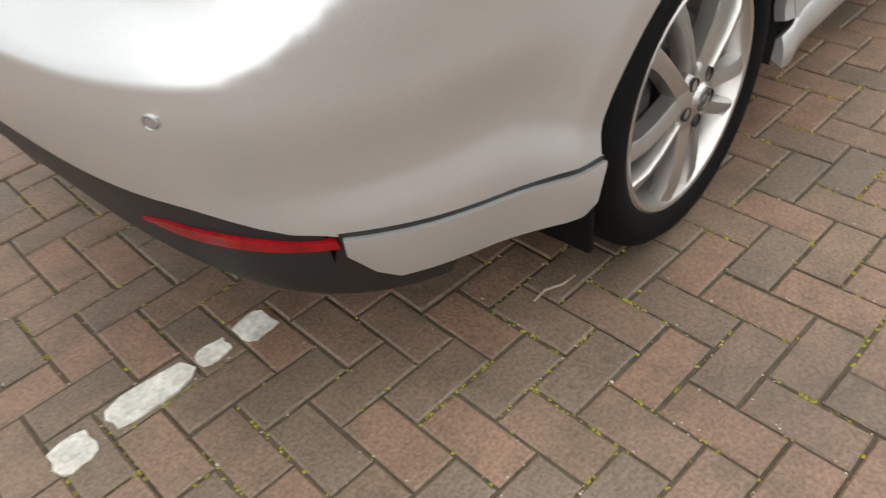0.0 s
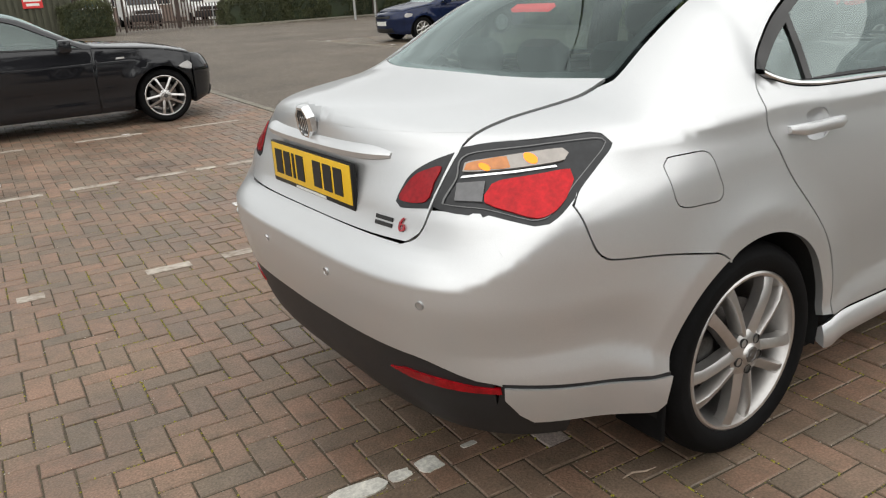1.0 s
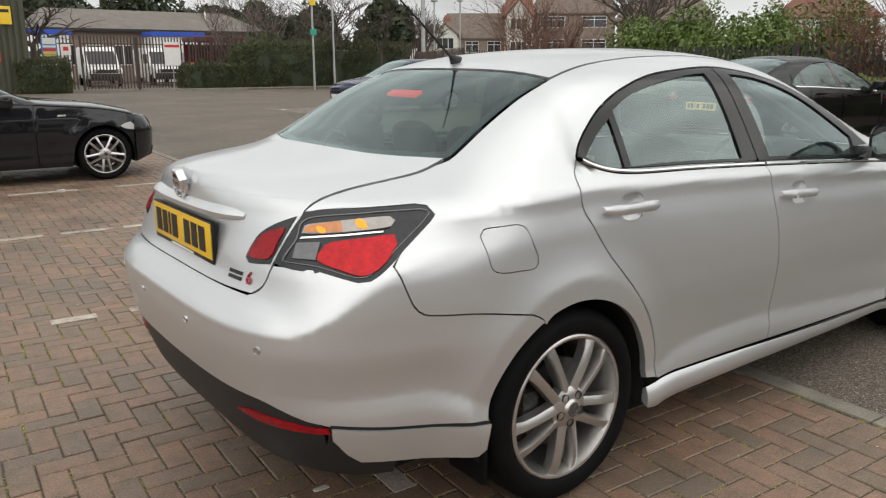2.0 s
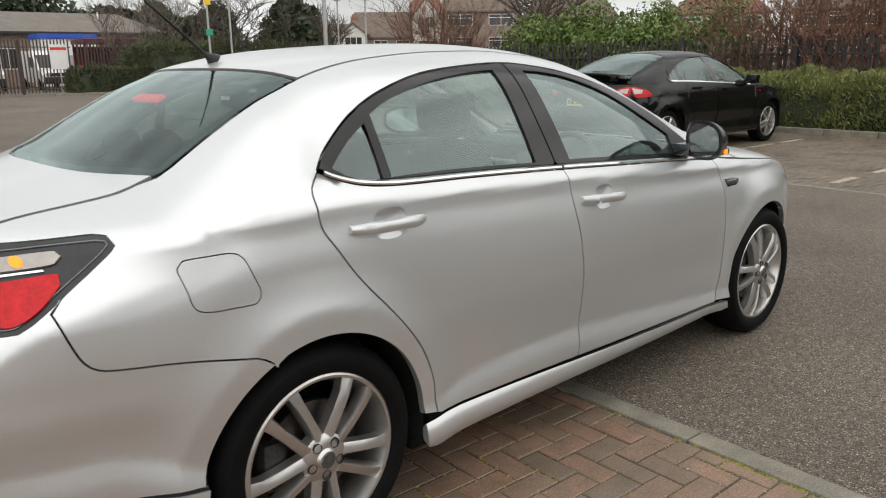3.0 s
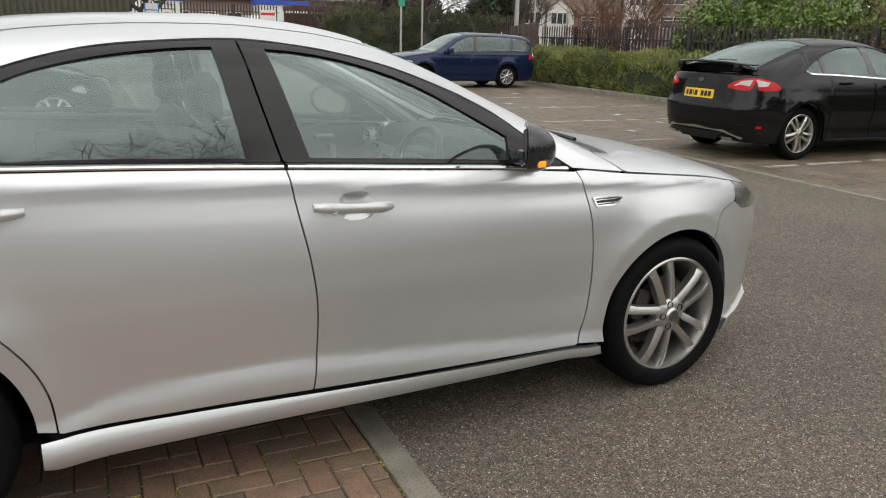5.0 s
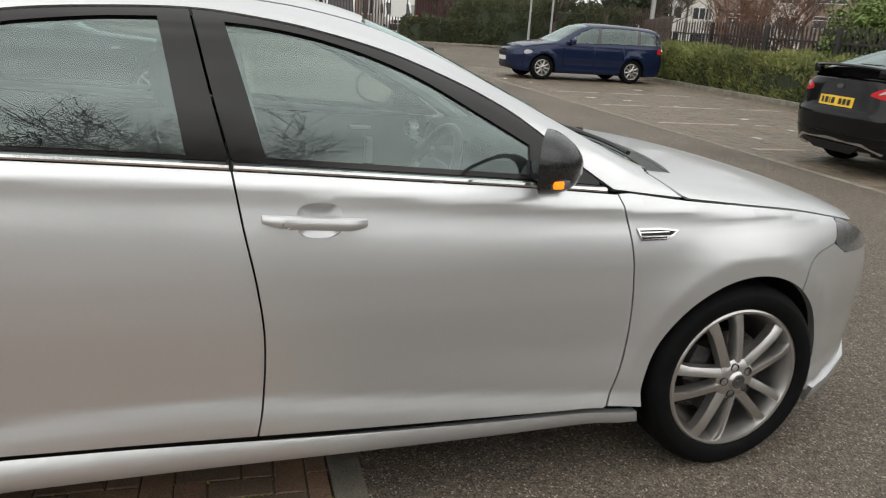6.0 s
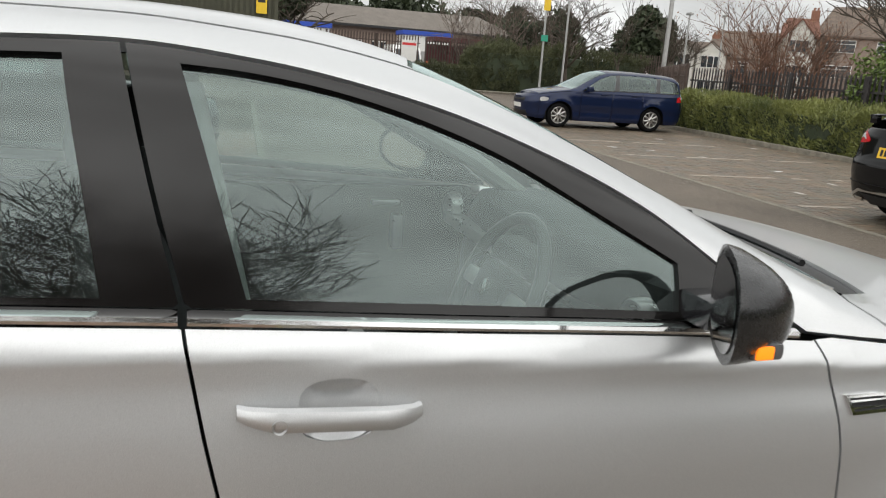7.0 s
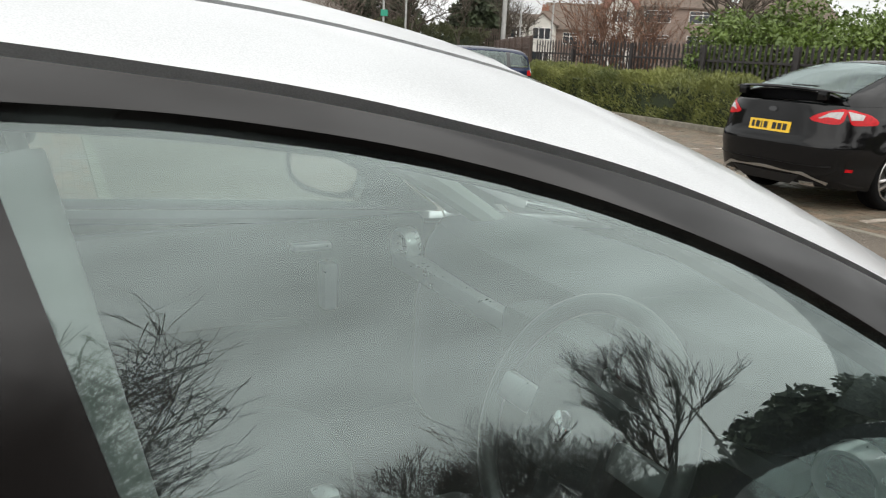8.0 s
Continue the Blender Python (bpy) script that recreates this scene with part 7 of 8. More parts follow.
OLIVE = surface("olive_cladding", (0.055, 0.055, 0.032), 0.6, vary=0.2, scale=2, grain=30)
BLUE_SHEET = surface("blue_fascia", (0.02, 0.07, 0.42), 0.5, vary=0.1)
MAROON = surface("maroon_steel", (0.10, 0.018, 0.022), 0.5, vary=0.2)
WHITE_GLOSS = surface("white_vehicle_paint", (0.75, 0.75, 0.73), 0.3, coat=0.5, vary=0.06)
SIGN_WHITE = surface("white_sign", (0.72, 0.71, 0.68), 0.5, vary=0.06)
SIGN_BLUE = surface("blue_sign", (0.03, 0.20, 0.45), 0.5, vary=0.06)
SIGN_RED = surface("red_sign", (0.60, 0.03, 0.03), 0.5, vary=0.08)
SIGN_YELLOW = surface("yellow_sign", (0.75, 0.50, 0.02), 0.5, vary=0.06)
SIGN_GREEN = surface("green_sign", (0.02, 0.28, 0.18), 0.5, vary=0.06)
PLASTIC_ORANGE = surface("orange_plastic", (0.75, 0.10, 0.03), 0.45, vary=0.1)
POLE_GREY = surface("galvanised_pole", (0.38, 0.38, 0.37), 0.5, metal=0.4, vary=0.15)


def house(label, at, w, d, eaves, ridge, wall, roof, hip=0.25, bays=3, storeys=2, group="houses", gables=()):
    """A house with eaves, a pitched roof with hips, a chimney and windows with frames."""
    h = thing("house", label, "house", group, at)
    part("wall", boxed((-w / 2, -d / 2, -2), (w / 2, d / 2, eaves)), wall, h, smooth=False)
    bm = bmesh.new()
    o = 0.35
    b = [bm.verts.new(p) for p in ((-w / 2 - o, -d / 2 - o, eaves), (w / 2 + o, -d / 2 - o, eaves), (w / 2 + o, d / 2 + o, eaves), (-w / 2 - o, d / 2 + o, eaves))]
    b2 = [bm.verts.new((v.co.x, v.co.y, v.co.z - 0.18)) for v in b]
    t = [bm.verts.new((-w / 2 + w * hip, 0, ridge)), bm.verts.new((w / 2 - w * hip, 0, ridge))]
    for q in ((b[0], b[1], t[1], t[0]), (b[1], b[2], t[1]), (b[2], b[3], t[0], t[1]), (b[3], b[0], t[0])):
        bm.faces.new(q)
    for i in range(4):
        bm.faces.new((b2[i], b2[(i + 1) % 4], b[(i + 1) % 4], b[i]))
    bm.faces.new(b2[::-1])
    bmesh.ops.recalc_face_normals(bm, faces=bm.faces)
    rf = part("roof", bm, roof, h, smooth=False)
    ch = boxed((w * 0.22, -0.4, ridge - 1.0), (w * 0.22 + 0.9, 0.4, ridge + 0.9), 0.03)
    for k in (0.25, 0.65):
        box(ch, (w * 0.22 + k - 0.1, -0.1, ridge + 0.88), (w * 0.22 + k + 0.1, 0.1, ridge + 1.2), 0.02)
    part("chimney", ch, RED_BRICK, rf, smooth=False)
    for gx in gables:
        bm = bmesh.new()
        hw, top = min(1.5, w * 0.42), min(ridge - 0.2, eaves + 1.7)
        prism(bm, [(gx - hw, 0.0), (gx + hw, 0.0), (gx + hw, eaves), (gx, top), (gx - hw, eaves)], 2.0, pose(0, -d / 2 - 0.9, 0))
        gable = part("gable_front", bm, wall, h, smooth=False)
        bm = bmesh.new()
        prism(bm, [(gx - hw - 0.25, eaves - 0.28), (gx, top), (gx + hw + 0.25, eaves - 0.28), (gx + hw + 0.25, eaves - 0.1), (gx, top + 0.2), (gx - hw - 0.25, eaves - 0.1)], 3.2, pose(0, -d / 2 - 1.1, 0))
        part("gable_roof", bm, roof, gable, smooth=False)
        for s in range(storeys):
            zb = eaves - 1.75 - s * 2.7
            part("window", boxed((gx - hw * 0.7, -d / 2 - 0.96, zb), (gx + hw * 0.7, -d / 2 - 0.88, zb + 1.35)), SIGN_WHITE, gable, smooth=False)
            for k in (-0.66, -0.20, 0.26):
                part("pane", boxed((gx + hw * k, -d / 2 - 0.97, zb + 0.07), (gx + hw * (k + 0.40), -d / 2 - 0.90, zb + 1.28)), PANE_DARK, gable, smooth=False)
    for s in range(storeys):
        zb = eaves - 1.75 - s * 2.7
        for i in range(bays):
            x = -w / 2 + w * (i + 0.5) / bays
            ww = w / bays * 0.30
            y = -d / 2 - 0.05
            wn_ = part("window", boxed((x - ww, y, zb), (x + ww, y + 0.08, zb + 1.35)), SIGN_WHITE, h, smooth=False)
            for px0, px1 in ((x - ww + 0.07, x - 0.035), (x + 0.035, x + ww - 0.07)):
                for pz0, pz1 in ((zb + 0.07, zb + 0.90), (zb + 0.97, zb + 1.28)):
                    part("pane", boxed((px0, y - 0.006, pz0), (px1, y + 0.02, pz1)), PANE_DARK, wn_, smooth=False)
    return h


PANE_DARK = surface("dark_window_pane", (0.03, 0.035, 0.04), 0.08, vary=0.2, rough_vary=0.03)
FACE = -37
house("white rendered semi with a brown hipped roof", pose(54.2, 83.3, 0, 0, 0, -32), 6.5, 7, 4.6, 6.6, RENDER_WHITE, ROOF_BROWN, 0.4, 3)
house("white rendered terrace with two small front gables", pose(59.4, 80.2, 0, 0, 0, -36), 6.6, 8, 4.7, 6.0, RENDER_WHITE, ROOF_BROWN, 0.05, 4, gables=(-1.7, 1.6))
house("long buff brick terrace with a brown roof", pose(65.2, 77.0, 0, 0, 0, -39), 11, 8, 4.3, 7.5, BRICK_WALL, ROOF_BROWN, 0.08, 4)
house("pale terrace with a red gabled front", pose(67.4, 72.6, 0, 0, 0, -42), 3.4, 8, 6.9, 9.1, RENDER_WHITE, ROOF_RED, 0.02, 2, gables=(0.0,))
house("buff brick house with a tall brown roof", pose(73.2, 68.8, 0, 0, 0, -45), 10, 8, 7.2, 10.6, BRICK_WALL, ROOF_BROWN, 0.12, 2)
house("buff brick house with a brown roof", pose(80, 60, 0, 0, 0, -50), 11, 9, 6.2, 10.0, BRICK_WALL, ROOF_BROWN, 0.2, 2)
house("white rendered house with a red roof", pose(86, 43, 0, 0, 0, -60), 10, 9, 6.0, 9.4, RENDER_WHITE, ROOF_RED, 0.3, 3)
house("red brick house with a brown roof", pose(88, 29, 0, 0, 0, -70), 11, 9, 6.0, 9.6, RED_BRICK, ROOF_BROWN, 0.2, 4)
house("white rendered house with a brown roof", pose(88, 14, 0, 0, 0, -80), 11, 9, 6.0, 9.4, RENDER_WHITE, ROOF_BROWN, 0.2, 4)

# long low hall behind the gate
hall = thing("hall", "long low brick hall with a grey-brown pitched roof", "building", at=pose(18.5, 64, 0))
part("wall", boxed((-8.4, -4, 0), (8.4, 4, 3.9)), BRICK_WALL, hall, smooth=False)
bm = bmesh.new()
o = [bm.verts.new(p) for p in ((-9.0, -4.6, 3.8), (8.8, -4.6, 3.8), (8.8, 4.6, 3.8), (-9.0, 4.6, 3.8), (-7.6, 0, 5.45), (6.6, 0, 5.45))]
for q in ((0, 1, 5, 4), (1, 2, 5), (2, 3, 4, 5), (3, 0, 4), (3, 2, 1, 0)):
    bm.faces.new([o[i] for i in q])
bmesh.ops.recalc_face_normals(bm, faces=bm.faces)
part("roof", bm, ROOF_GREY, hall, smooth=False)
part("gutter", boxed((-9.0, -4.75, 3.66), (8.8, -4.6, 3.84)), VALANCE, hall, smooth=False)
part("vent_pipe", boxed((4.4, -1.6, 4.8), (4.5, -1.5, 5.5), 0.02), SIGN_WHITE, hall)
for x in xs(-7.0, 7.0, 7):
    w_ = part("window", boxed((x - 0.6, -4.05, 1.2), (x + 0.6, -3.98, 2.7)), SIGN_WHITE, hall, smooth=False)
    for k in (-0.55, 0.04):
        part("pane", boxed((x + k, -4.056, 1.27), (x + k + 0.51, -4.03, 2.63)), PANE_DARK, w_, smooth=False)

# yard behind the gate: kiosks, vans, shelter
for x, y, w in ((9.2, 56, 3.2), (18.0, 56, 3.6)):
    k = thing("cabin", "white site cabin with a blue fascia", "cabin", "cabins in the yard", pose(x, y, 0, 0, 0, -4))
    part("wall", boxed((-w / 2, -1.3, 0), (w / 2, 1.3, 3.2), 0.03), WHITE_GLOSS, k, smooth=False)
    part("fascia", boxed((-w / 2 - 0.1, -1.42, 3.2), (w / 2 + 0.1, 1.4, 3.52), 0.02), BLUE_SHEET, k, smooth=False)
    part("door", boxed((-0.45, -1.33, 0.1), (0.45, -1.3, 2.1)), POLE_GREY, k, smooth=False)
sh_ = thing("shelter", "maroon steel shelter beside the yard gate", "shelter", at=pose(16.9, 45.5, 0, 0, 0, -4))
part("roof", boxed((-1.55, -1.3, 2.62), (1.55, 1.3, 2.9), 0.03), MAROON, sh_, smooth=False)
for x in (-1.45, -0.5, 0.5, 1.45):
    for y in (-1.2, 1.2):
        part("post", boxed((x - 0.05, y - 0.05, 0), (x + 0.05, y + 0.05, 2.62)), MAROON, sh_, smooth=False)
part("panel", boxed((-1.45, 1.16, 0.3), (1.45, 1.19, 2.5)), MAROON, sh_, smooth=False)


def van(label, at):
    v = thing("van", label, "van", "vans in the yard", at)
    bm = bmesh.new()
    prism(bm, [(-2.6, 0.4), (2.5, 0.4), (2.55, 0.9), (2.3, 1.15), (1.45, 1.25), (0.75, 2.15), (0.3, 2.35), (-2.55, 2.35), (-2.65, 1.5)], 1.9, pose(0, -0.95, 0))
    bmesh.ops.bevel(bm, geom=list(bm.edges), offset=0.07, segments=2, affect="EDGES")
    part("body", bm, WHITE_GLOSS, v)
    bm = bmesh.new()
    prism(bm, [(1.40, 1.32), (0.80, 2.06), (0.84, 2.08), (1.45, 1.33)], 1.6, pose(0.04, -0.8, 0))
    part("windscreen", bm, PANE_DARK, v)
    for s in (-0.97, 0.955):
        part("side_window", boxed((0.0, s, 1.35), (0.85, s + 0.02, 1.95), 0.005), PANE_DARK, v)
        for x in (-1.6, 1.6):
            bm = bmesh.new()
            lathe(bm, [(0.02, -0.02), (0.2, -0.02), (0.22, -0.03), (0.33, -0.02), (0.34, 0.05), (0.33, 0.18)], 28)
            part("wheel", bm, RUBBER, v, at=pose(x, s if s < 0 else s + 0.02, 0.34, 0, 0, 0 if s < 0 else 180))
    part("bumper", boxed((2.35, -0.9, 0.35), (2.66, 0.9, 0.75), 0.05), VALANCE, v)
    part("grille", boxed((2.5, -0.6, 0.8), (2.575, 0.6, 1.0), 0.02), VALANCE, v)
    for s in (-0.75, 0.55):
        part("head_lamp", boxed((2.45, s, 0.82), (2.585, s + 0.2, 1.02), 0.03), WHITE_LENS, v)
    return v


van("white panel van parked behind the gate", pose(11.2, 50, 0, 0, 0, -96))
van("white panel van parked behind the gate", pose(15.2, 51, 0, 0, 0, -92))
van("white panel van parked behind the gate", pose(7.4, 52, 0, 0, 0, -100))
van("white panel van in the yard", pose(4.6, 50, 0, 0, 0, -80))

# tall ribbed cladding beside the gate
store = thing("store", "tall olive ribbed steel store beside the gate", "building", at=pose(5.3, 38.6, 0, 0, 0, -3))
part("wall", boxed((-16, 0.05, 0), (-0.05, 6, 6.6)), OLIVE, store, smooth=False)
bm = bmesh.new()
for i in range(60):
    box(bm, (-0.16 - i * 0.265, -0.02, 0), (-0.02 - i * 0.265, 0.06, 6.6))
part("rib_cladding", bm, OLIVE, store, smooth=False)
part("corner_post", boxed((-0.12, -0.06, 0), (0.06, 0.12, 6.7)), OLIVE, store, smooth=False)
s_ = thing("notice", "yellow notice fixed to the ribbed store", "sign", at=pose(4.55, 38.5, 3.5))
part("board", boxed((-0.26, -0.03, -0.40), (0.26, 0.0, 0.40), 0.01), SIGN_YELLOW, s_, smooth=False)
part("text_bar", boxed((-0.18, -0.034, 0.12), (0.18, -0.03, 0.26)), BLACK_INK, s_, smooth=False)
part("bracket", boxed((-0.05, 0.0, -0.2), (0.05, 0.16, 0.2)), POLE_GREY, s_, smooth=False)

# boards and loose things at the gate
b_ = thing("notice", "red notice with two white lines on the ribbed store", "sign", at=pose(3.77, 38.62, 1.70))
part("board", boxed((-0.42, -0.03, -0.25), (0.42, 0.0, 0.25), 0.01), SIGN_RED, b_, smooth=False)
for z0, z1, hw in ((0.04, 0.15, 0.36), (-0.15, -0.04, 0.27)):
    part("text_bar", boxed((-hw, -0.034, z0), (hw, -0.03, z1)), SIGN_WHITE, b_, smooth=False)
part("bracket", boxed((-0.05, 0.0, -0.2), (0.05, 0.16, 0.2)), POLE_GREY, b_, smooth=False)
b_ = thing("notice_board", "blue and white site notice board on the fence", "sign", at=pose(6.7, 40.9, 0))
part("board", boxed((-0.36, -0.04, 1.38), (0.36, 0.0, 2.62), 0.01), SIGN_BLUE, b_, smooth=False)
for z0, z1, mt in ((2.30, 2.60, SIGN_WHITE), (1.98, 2.10, SIGN_RED), (1.84, 1.95, SIGN_YELLOW), (1.66, 1.80, SIGN_YELLOW), (2.14, 2.24, SIGN_WHITE)):
    part("text_bar", boxed((-0.30, -0.046, z0), (0.30, -0.04, z1)), mt, b_, smooth=False)
part("post", boxed((-0.30, 0.0, 0), (-0.22, 0.06, 2.6)), POLE_GREY, b_, smooth=False)
b_ = thing("notice", "small white notice on the fence", "sign", at=pose(7.45, 40.9, 2.05))
part("board", boxed((-0.24, -0.03, -0.27), (0.24, 0.0, 0.27), 0.01), SIGN_WHITE, b_, smooth=False)
part("text_bar", boxed((-0.12, -0.034, -0.06), (0.12, -0.03, 0.14)), SIGN_RED, b_, smooth=False)
part("post", boxed((-0.03, 0.0, -2.05), (0.03, 0.05, 0.27)), POLE_GREY, b_, smooth=False)
b_ = thing("notice", "white notice with a red heading on the gate", "sign", at=pose(12.78, 40.9, 1.86))
part("board", boxed((-0.44, -0.03, -0.62), (0.44, 0.0, 0.62), 0.01), SIGN_WHITE, b_, smooth=False)
part("text_bar", boxed((-0.40, -0.034, 0.34), (0.40, -0.03, 0.48)), SIGN_RED, b_, smooth=False)
part("post", boxed((-0.03, 0.0, -1.86), (0.03, 0.05, 0.6)), POLE_GREY, b_, smooth=False)
b_ = thing("notice", "yellow notice standing against the fence", "sign", at=pose(7.3, 40.8, 0.72))
part("board", boxed((-0.25, -0.05, -0.32), (0.25, 0.0, 0.32), 0.02), SIGN_YELLOW, b_, smooth=False)
part("post", boxed((-0.03, 0.0, -0.72), (0.03, 0.05, 0.3)), POLE_GREY, b_, smooth=False)
for x, lab in ((6.05, "orange and white traffic cone by the fence"), (6.5, "orange and white traffic cone by the fence"), (13.75, "orange marker post beside the gate")):
    c_ = thing("traffic_cone" if x < 10 else "marker_post", lab, "cone" if x < 10 else "post", at=pose(x, 40.6, 0))
    bm = bmesh.new()
    if x < 10:
        tube(bm, [(0, 0, 0.04), (0, 0, 0.5)], [0.22, 0.14], 16)
        part("cone", bm, PLASTIC_ORANGE, c_)
        bm = bmesh.new()
        tube(bm, [(0, 0, 0.5), (0, 0, 0.8)], [0.14, 0.09], 16)
        part("band", bm, SIGN_WHITE, c_)
        bm = bmesh.new()
        tube(bm, [(0, 0, 0.8), (0, 0, 1.25)], [0.09, 0.04], 16)
        part("tip", bm, PLASTIC_ORANGE, c_)
        part("base", boxed((-0.28, -0.28, 0), (0.28, 0.28, 0.05), 0.01), PLASTIC_ORANGE, c_)
    else:
        tube(bm, [(0, 0, 0), (0, 0, 1.4)], [0.09, 0.08], 12)
        part("post", bm, PLASTIC_ORANGE, c_)

# poles
def pole(label, x, y, h, r, signs=(), lamp=False):
    p = thing("lamp_post" if lamp else "sign_post", label, "post", at=pose(x, y, 0))
    bm = bmesh.new()
    tube(bm, [(0, 0, 0), (0, 0, h)], [r, r * 0.75], 10)
    part("pole", bm, POLE_GREY, p)
    for z, w, hh, mt, lab in signs:
        part("sign", boxed((-w / 2, -r - 0.04, z - hh / 2), (w / 2, -r, z + hh / 2), 0.01), mt, p, lab, smooth=False)
    if lamp:
        part("lantern", boxed((-0.12, -0.25, h - 0.05), (0.12, 0.25, h + 0.12), 0.04), POLE_GREY, p)
    return p


pole("grey post with a yellow and a small green sign", 17.7, 34.0, 5.2, 0.06, ((4.55, 0.34, 0.7, SIGN_YELLOW, "yellow sign"), (2.9, 0.36, 0.3, SIGN_GREEN, "green sign")))
pole("slim grey lamp post", 19.0, 34.2, 7.5, 0.055, (), True)
pole("tall grey lamp post beyond the fence", 25.0, 34.5, 11.0, 0.13, (), True)
pole("slim grey lamp post beyond the fence", 31.0, 41.5, 5.4, 0.07, (), True)
pole("slim grey lamp post beyond the fence", 40.0, 50.0, 6.3, 0.08, (), True)

# trees and shrubs beyond the fence
bare_tree("leafless spreading tree beyond the end hedge", pose(20.6, 37.0, 0), 10.5, 21, 0.6, 0.16, 4)
bare_tree("leafless slender tree beyond the end hedge", pose(23.3, 36.5, 0), 8.5, 22, 0.4, 0.09, 3)
bare_tree("leafless slender tree beyond the end hedge", pose(27.5, 40, 0), 8.5, 23, 0.4, 0.10, 3)
bare_tree("leafless tree beyond the hall", pose(27, 60, 0), 14, 24, 0.5, 0.22, 4)
bare_tree("leafless tree beyond the hall", pose(13, 78, 0), 15, 25, 0.5, 0.25, 4)
bare_tree("leafless tree beyond the hall", pose(22, 80, 0), 16, 26, 0.5, 0.25, 4)
bare_tree("leafless tree beyond the hall", pose(33, 74, 0), 15, 27, 0.5, 0.25, 4)
bare_tree("leafless tree beside the ribbed store", pose(6.6, 44, 0), 8.5, 28, 0.7, 0.3, 3, start=0.3)
bare_tree("leafless street tree before the houses", pose(38, 52, 0), 9, 29, 0.5, 0.14, 4)
bare_tree("leafless street tree before the houses", pose(45, 45, 0), 10, 30, 0.5, 0.15, 4)
bare_tree("leafless tree behind the fence", pose(18.3, 13.4, 0), 9.5, 31, 0.45, 0.17, 4)
bare_tree("leafless tree behind the fence", pose(30, 24, 0), 11, 32, 0.6, 0.2, 4)
for i, (x, y, r, h) in enumerate(((17.0, 5.4, 1.3, 3.4), (17.3, 3.6, 1.5, 3.8), (17.0, 1.8, 1.4, 3.5), (17.2, -0.2, 1.5, 3.8), (16.9, -2.4, 1.5, 3.6), (17.9, 17.6, 0.9, 3.6))):
    thicket("russet twiggy beech bush behind the fence", pose(x, y, 0), r, h, 42, TWIG_RED, 240 + i, 1500)
for i, (x, y, r, h) in enumerate(((17.2, 42.4, 1.9, 5.2), (19.4, 42.6, 2.0, 5.6), (21.6, 42.6, 1.8, 5.0), (29.0, 33.6, 1.8, 2.5), (33.2, 29.6, 1.6, 3.0), (38.5, 36.0, 2.2, 3.2))):
    thicket("grey-brown leafless thicket beyond the fence", pose(x, y, 0), r, h, 16, TWIG_GREY, 260 + i)
for i, (x, y, sx, sz) in enumerate(((17.6, 13.2, 1.2, 2.7), (18.0, 11.4, 1.2, 3.0), (17.7, 9.6, 1.2, 2.6), (18.4, 7.6, 1.3, 2.9), (20.4, 10.4, 1.3, 3.2), (19.9, 14.0, 1.2, 2.8))):
    leafy("bright green laurel bush behind the fence", pose(x, y, 0), (sx, sx, sz), 110, 0.062, LEAF_LIGHT, 70 + i)
for i, (x, y, sx, sz) in enumerate(((21.4, 45, 1.8, 5.0), (23.8, 45, 1.8, 5.4), (58.5, 92, 2.6, 7.6), (14.8, 73, 5, 7.5), (22, 74, 5, 7.0), (5, 74, 5, 7.4), (29, 78, 5, 7.0), (47, 72, 3, 8.5), (38, 88, 4, 8), (9.5, 75, 5, 7.2))):
    leafy("dark evergreen tree beyond the car park", pose(x, y, 0), (sx, sx, sz), 60 if sx < 3 else 90, 0.17 if sx < 3 else 0.42, LEAF_DARK, 90 + i, "evergreen_tree", 0.15)

# trees on the near side, seen mirrored in the windows
for i, (x, y, h, sp2, tr) in enumerate(((7.2, -16, 5.4, 0.78, 0.20), (-1.2, -15.5, 14.5, 0.66, 0.24), (-8, -18, 15, 0.64, 0.25), (17.6, -16.5, 10.4, 0.16, 0.20), (14.0, -17, 8.0, 0.5, 0.16), (12.0, -18, 9.0, 0.5, 0.15), (15.8, -18.5, 7.6, 0.5, 0.16), (9.0, -21, 8.6, 0.6, 0.13), (30, -17, 8, 0.6, 0.2), (-15, -20, 14.5, 0.64, 0.26), (-5, -21, 14, 0.64, 0.22), (1.0, -24, 15, 0.64, 0.2))):
    bare_tree("leafless tree along the road side of the car park", pose(x, y, 0, 0, 0, 40 * i), h, 120 + i, sp2, tr, 5, None, (4, 5) if i < 2 else (3, 4), fine_r=0.0085)
for i, (x, y, sx, sz) in enumerate(((23.5, -15.5, 2.6, 4.8), (27, -14, 2.8, 4.8), (30, -11, 3, 4.6))):
    leafy("dark evergreen tree on the road side", pose(x, y, 0), (sx, sx, sz), 70, 0.24, LEAF_DARK, 140 + i, "evergreen_tree", 0.15)
pole("tall street lamp on the road side of the car park", 20.3, -16.5, 6.1, 0.06, (), True)
# unseen hedge: dark band for the mirrored horizon, raised to block low sky light
hedge("unseen dark hedge shutting out low light on the road side", (-40, -25, 0), (45, -23.4, 3.4), 44, 0.16, LEAF_DARK, 151, lump=0.4)
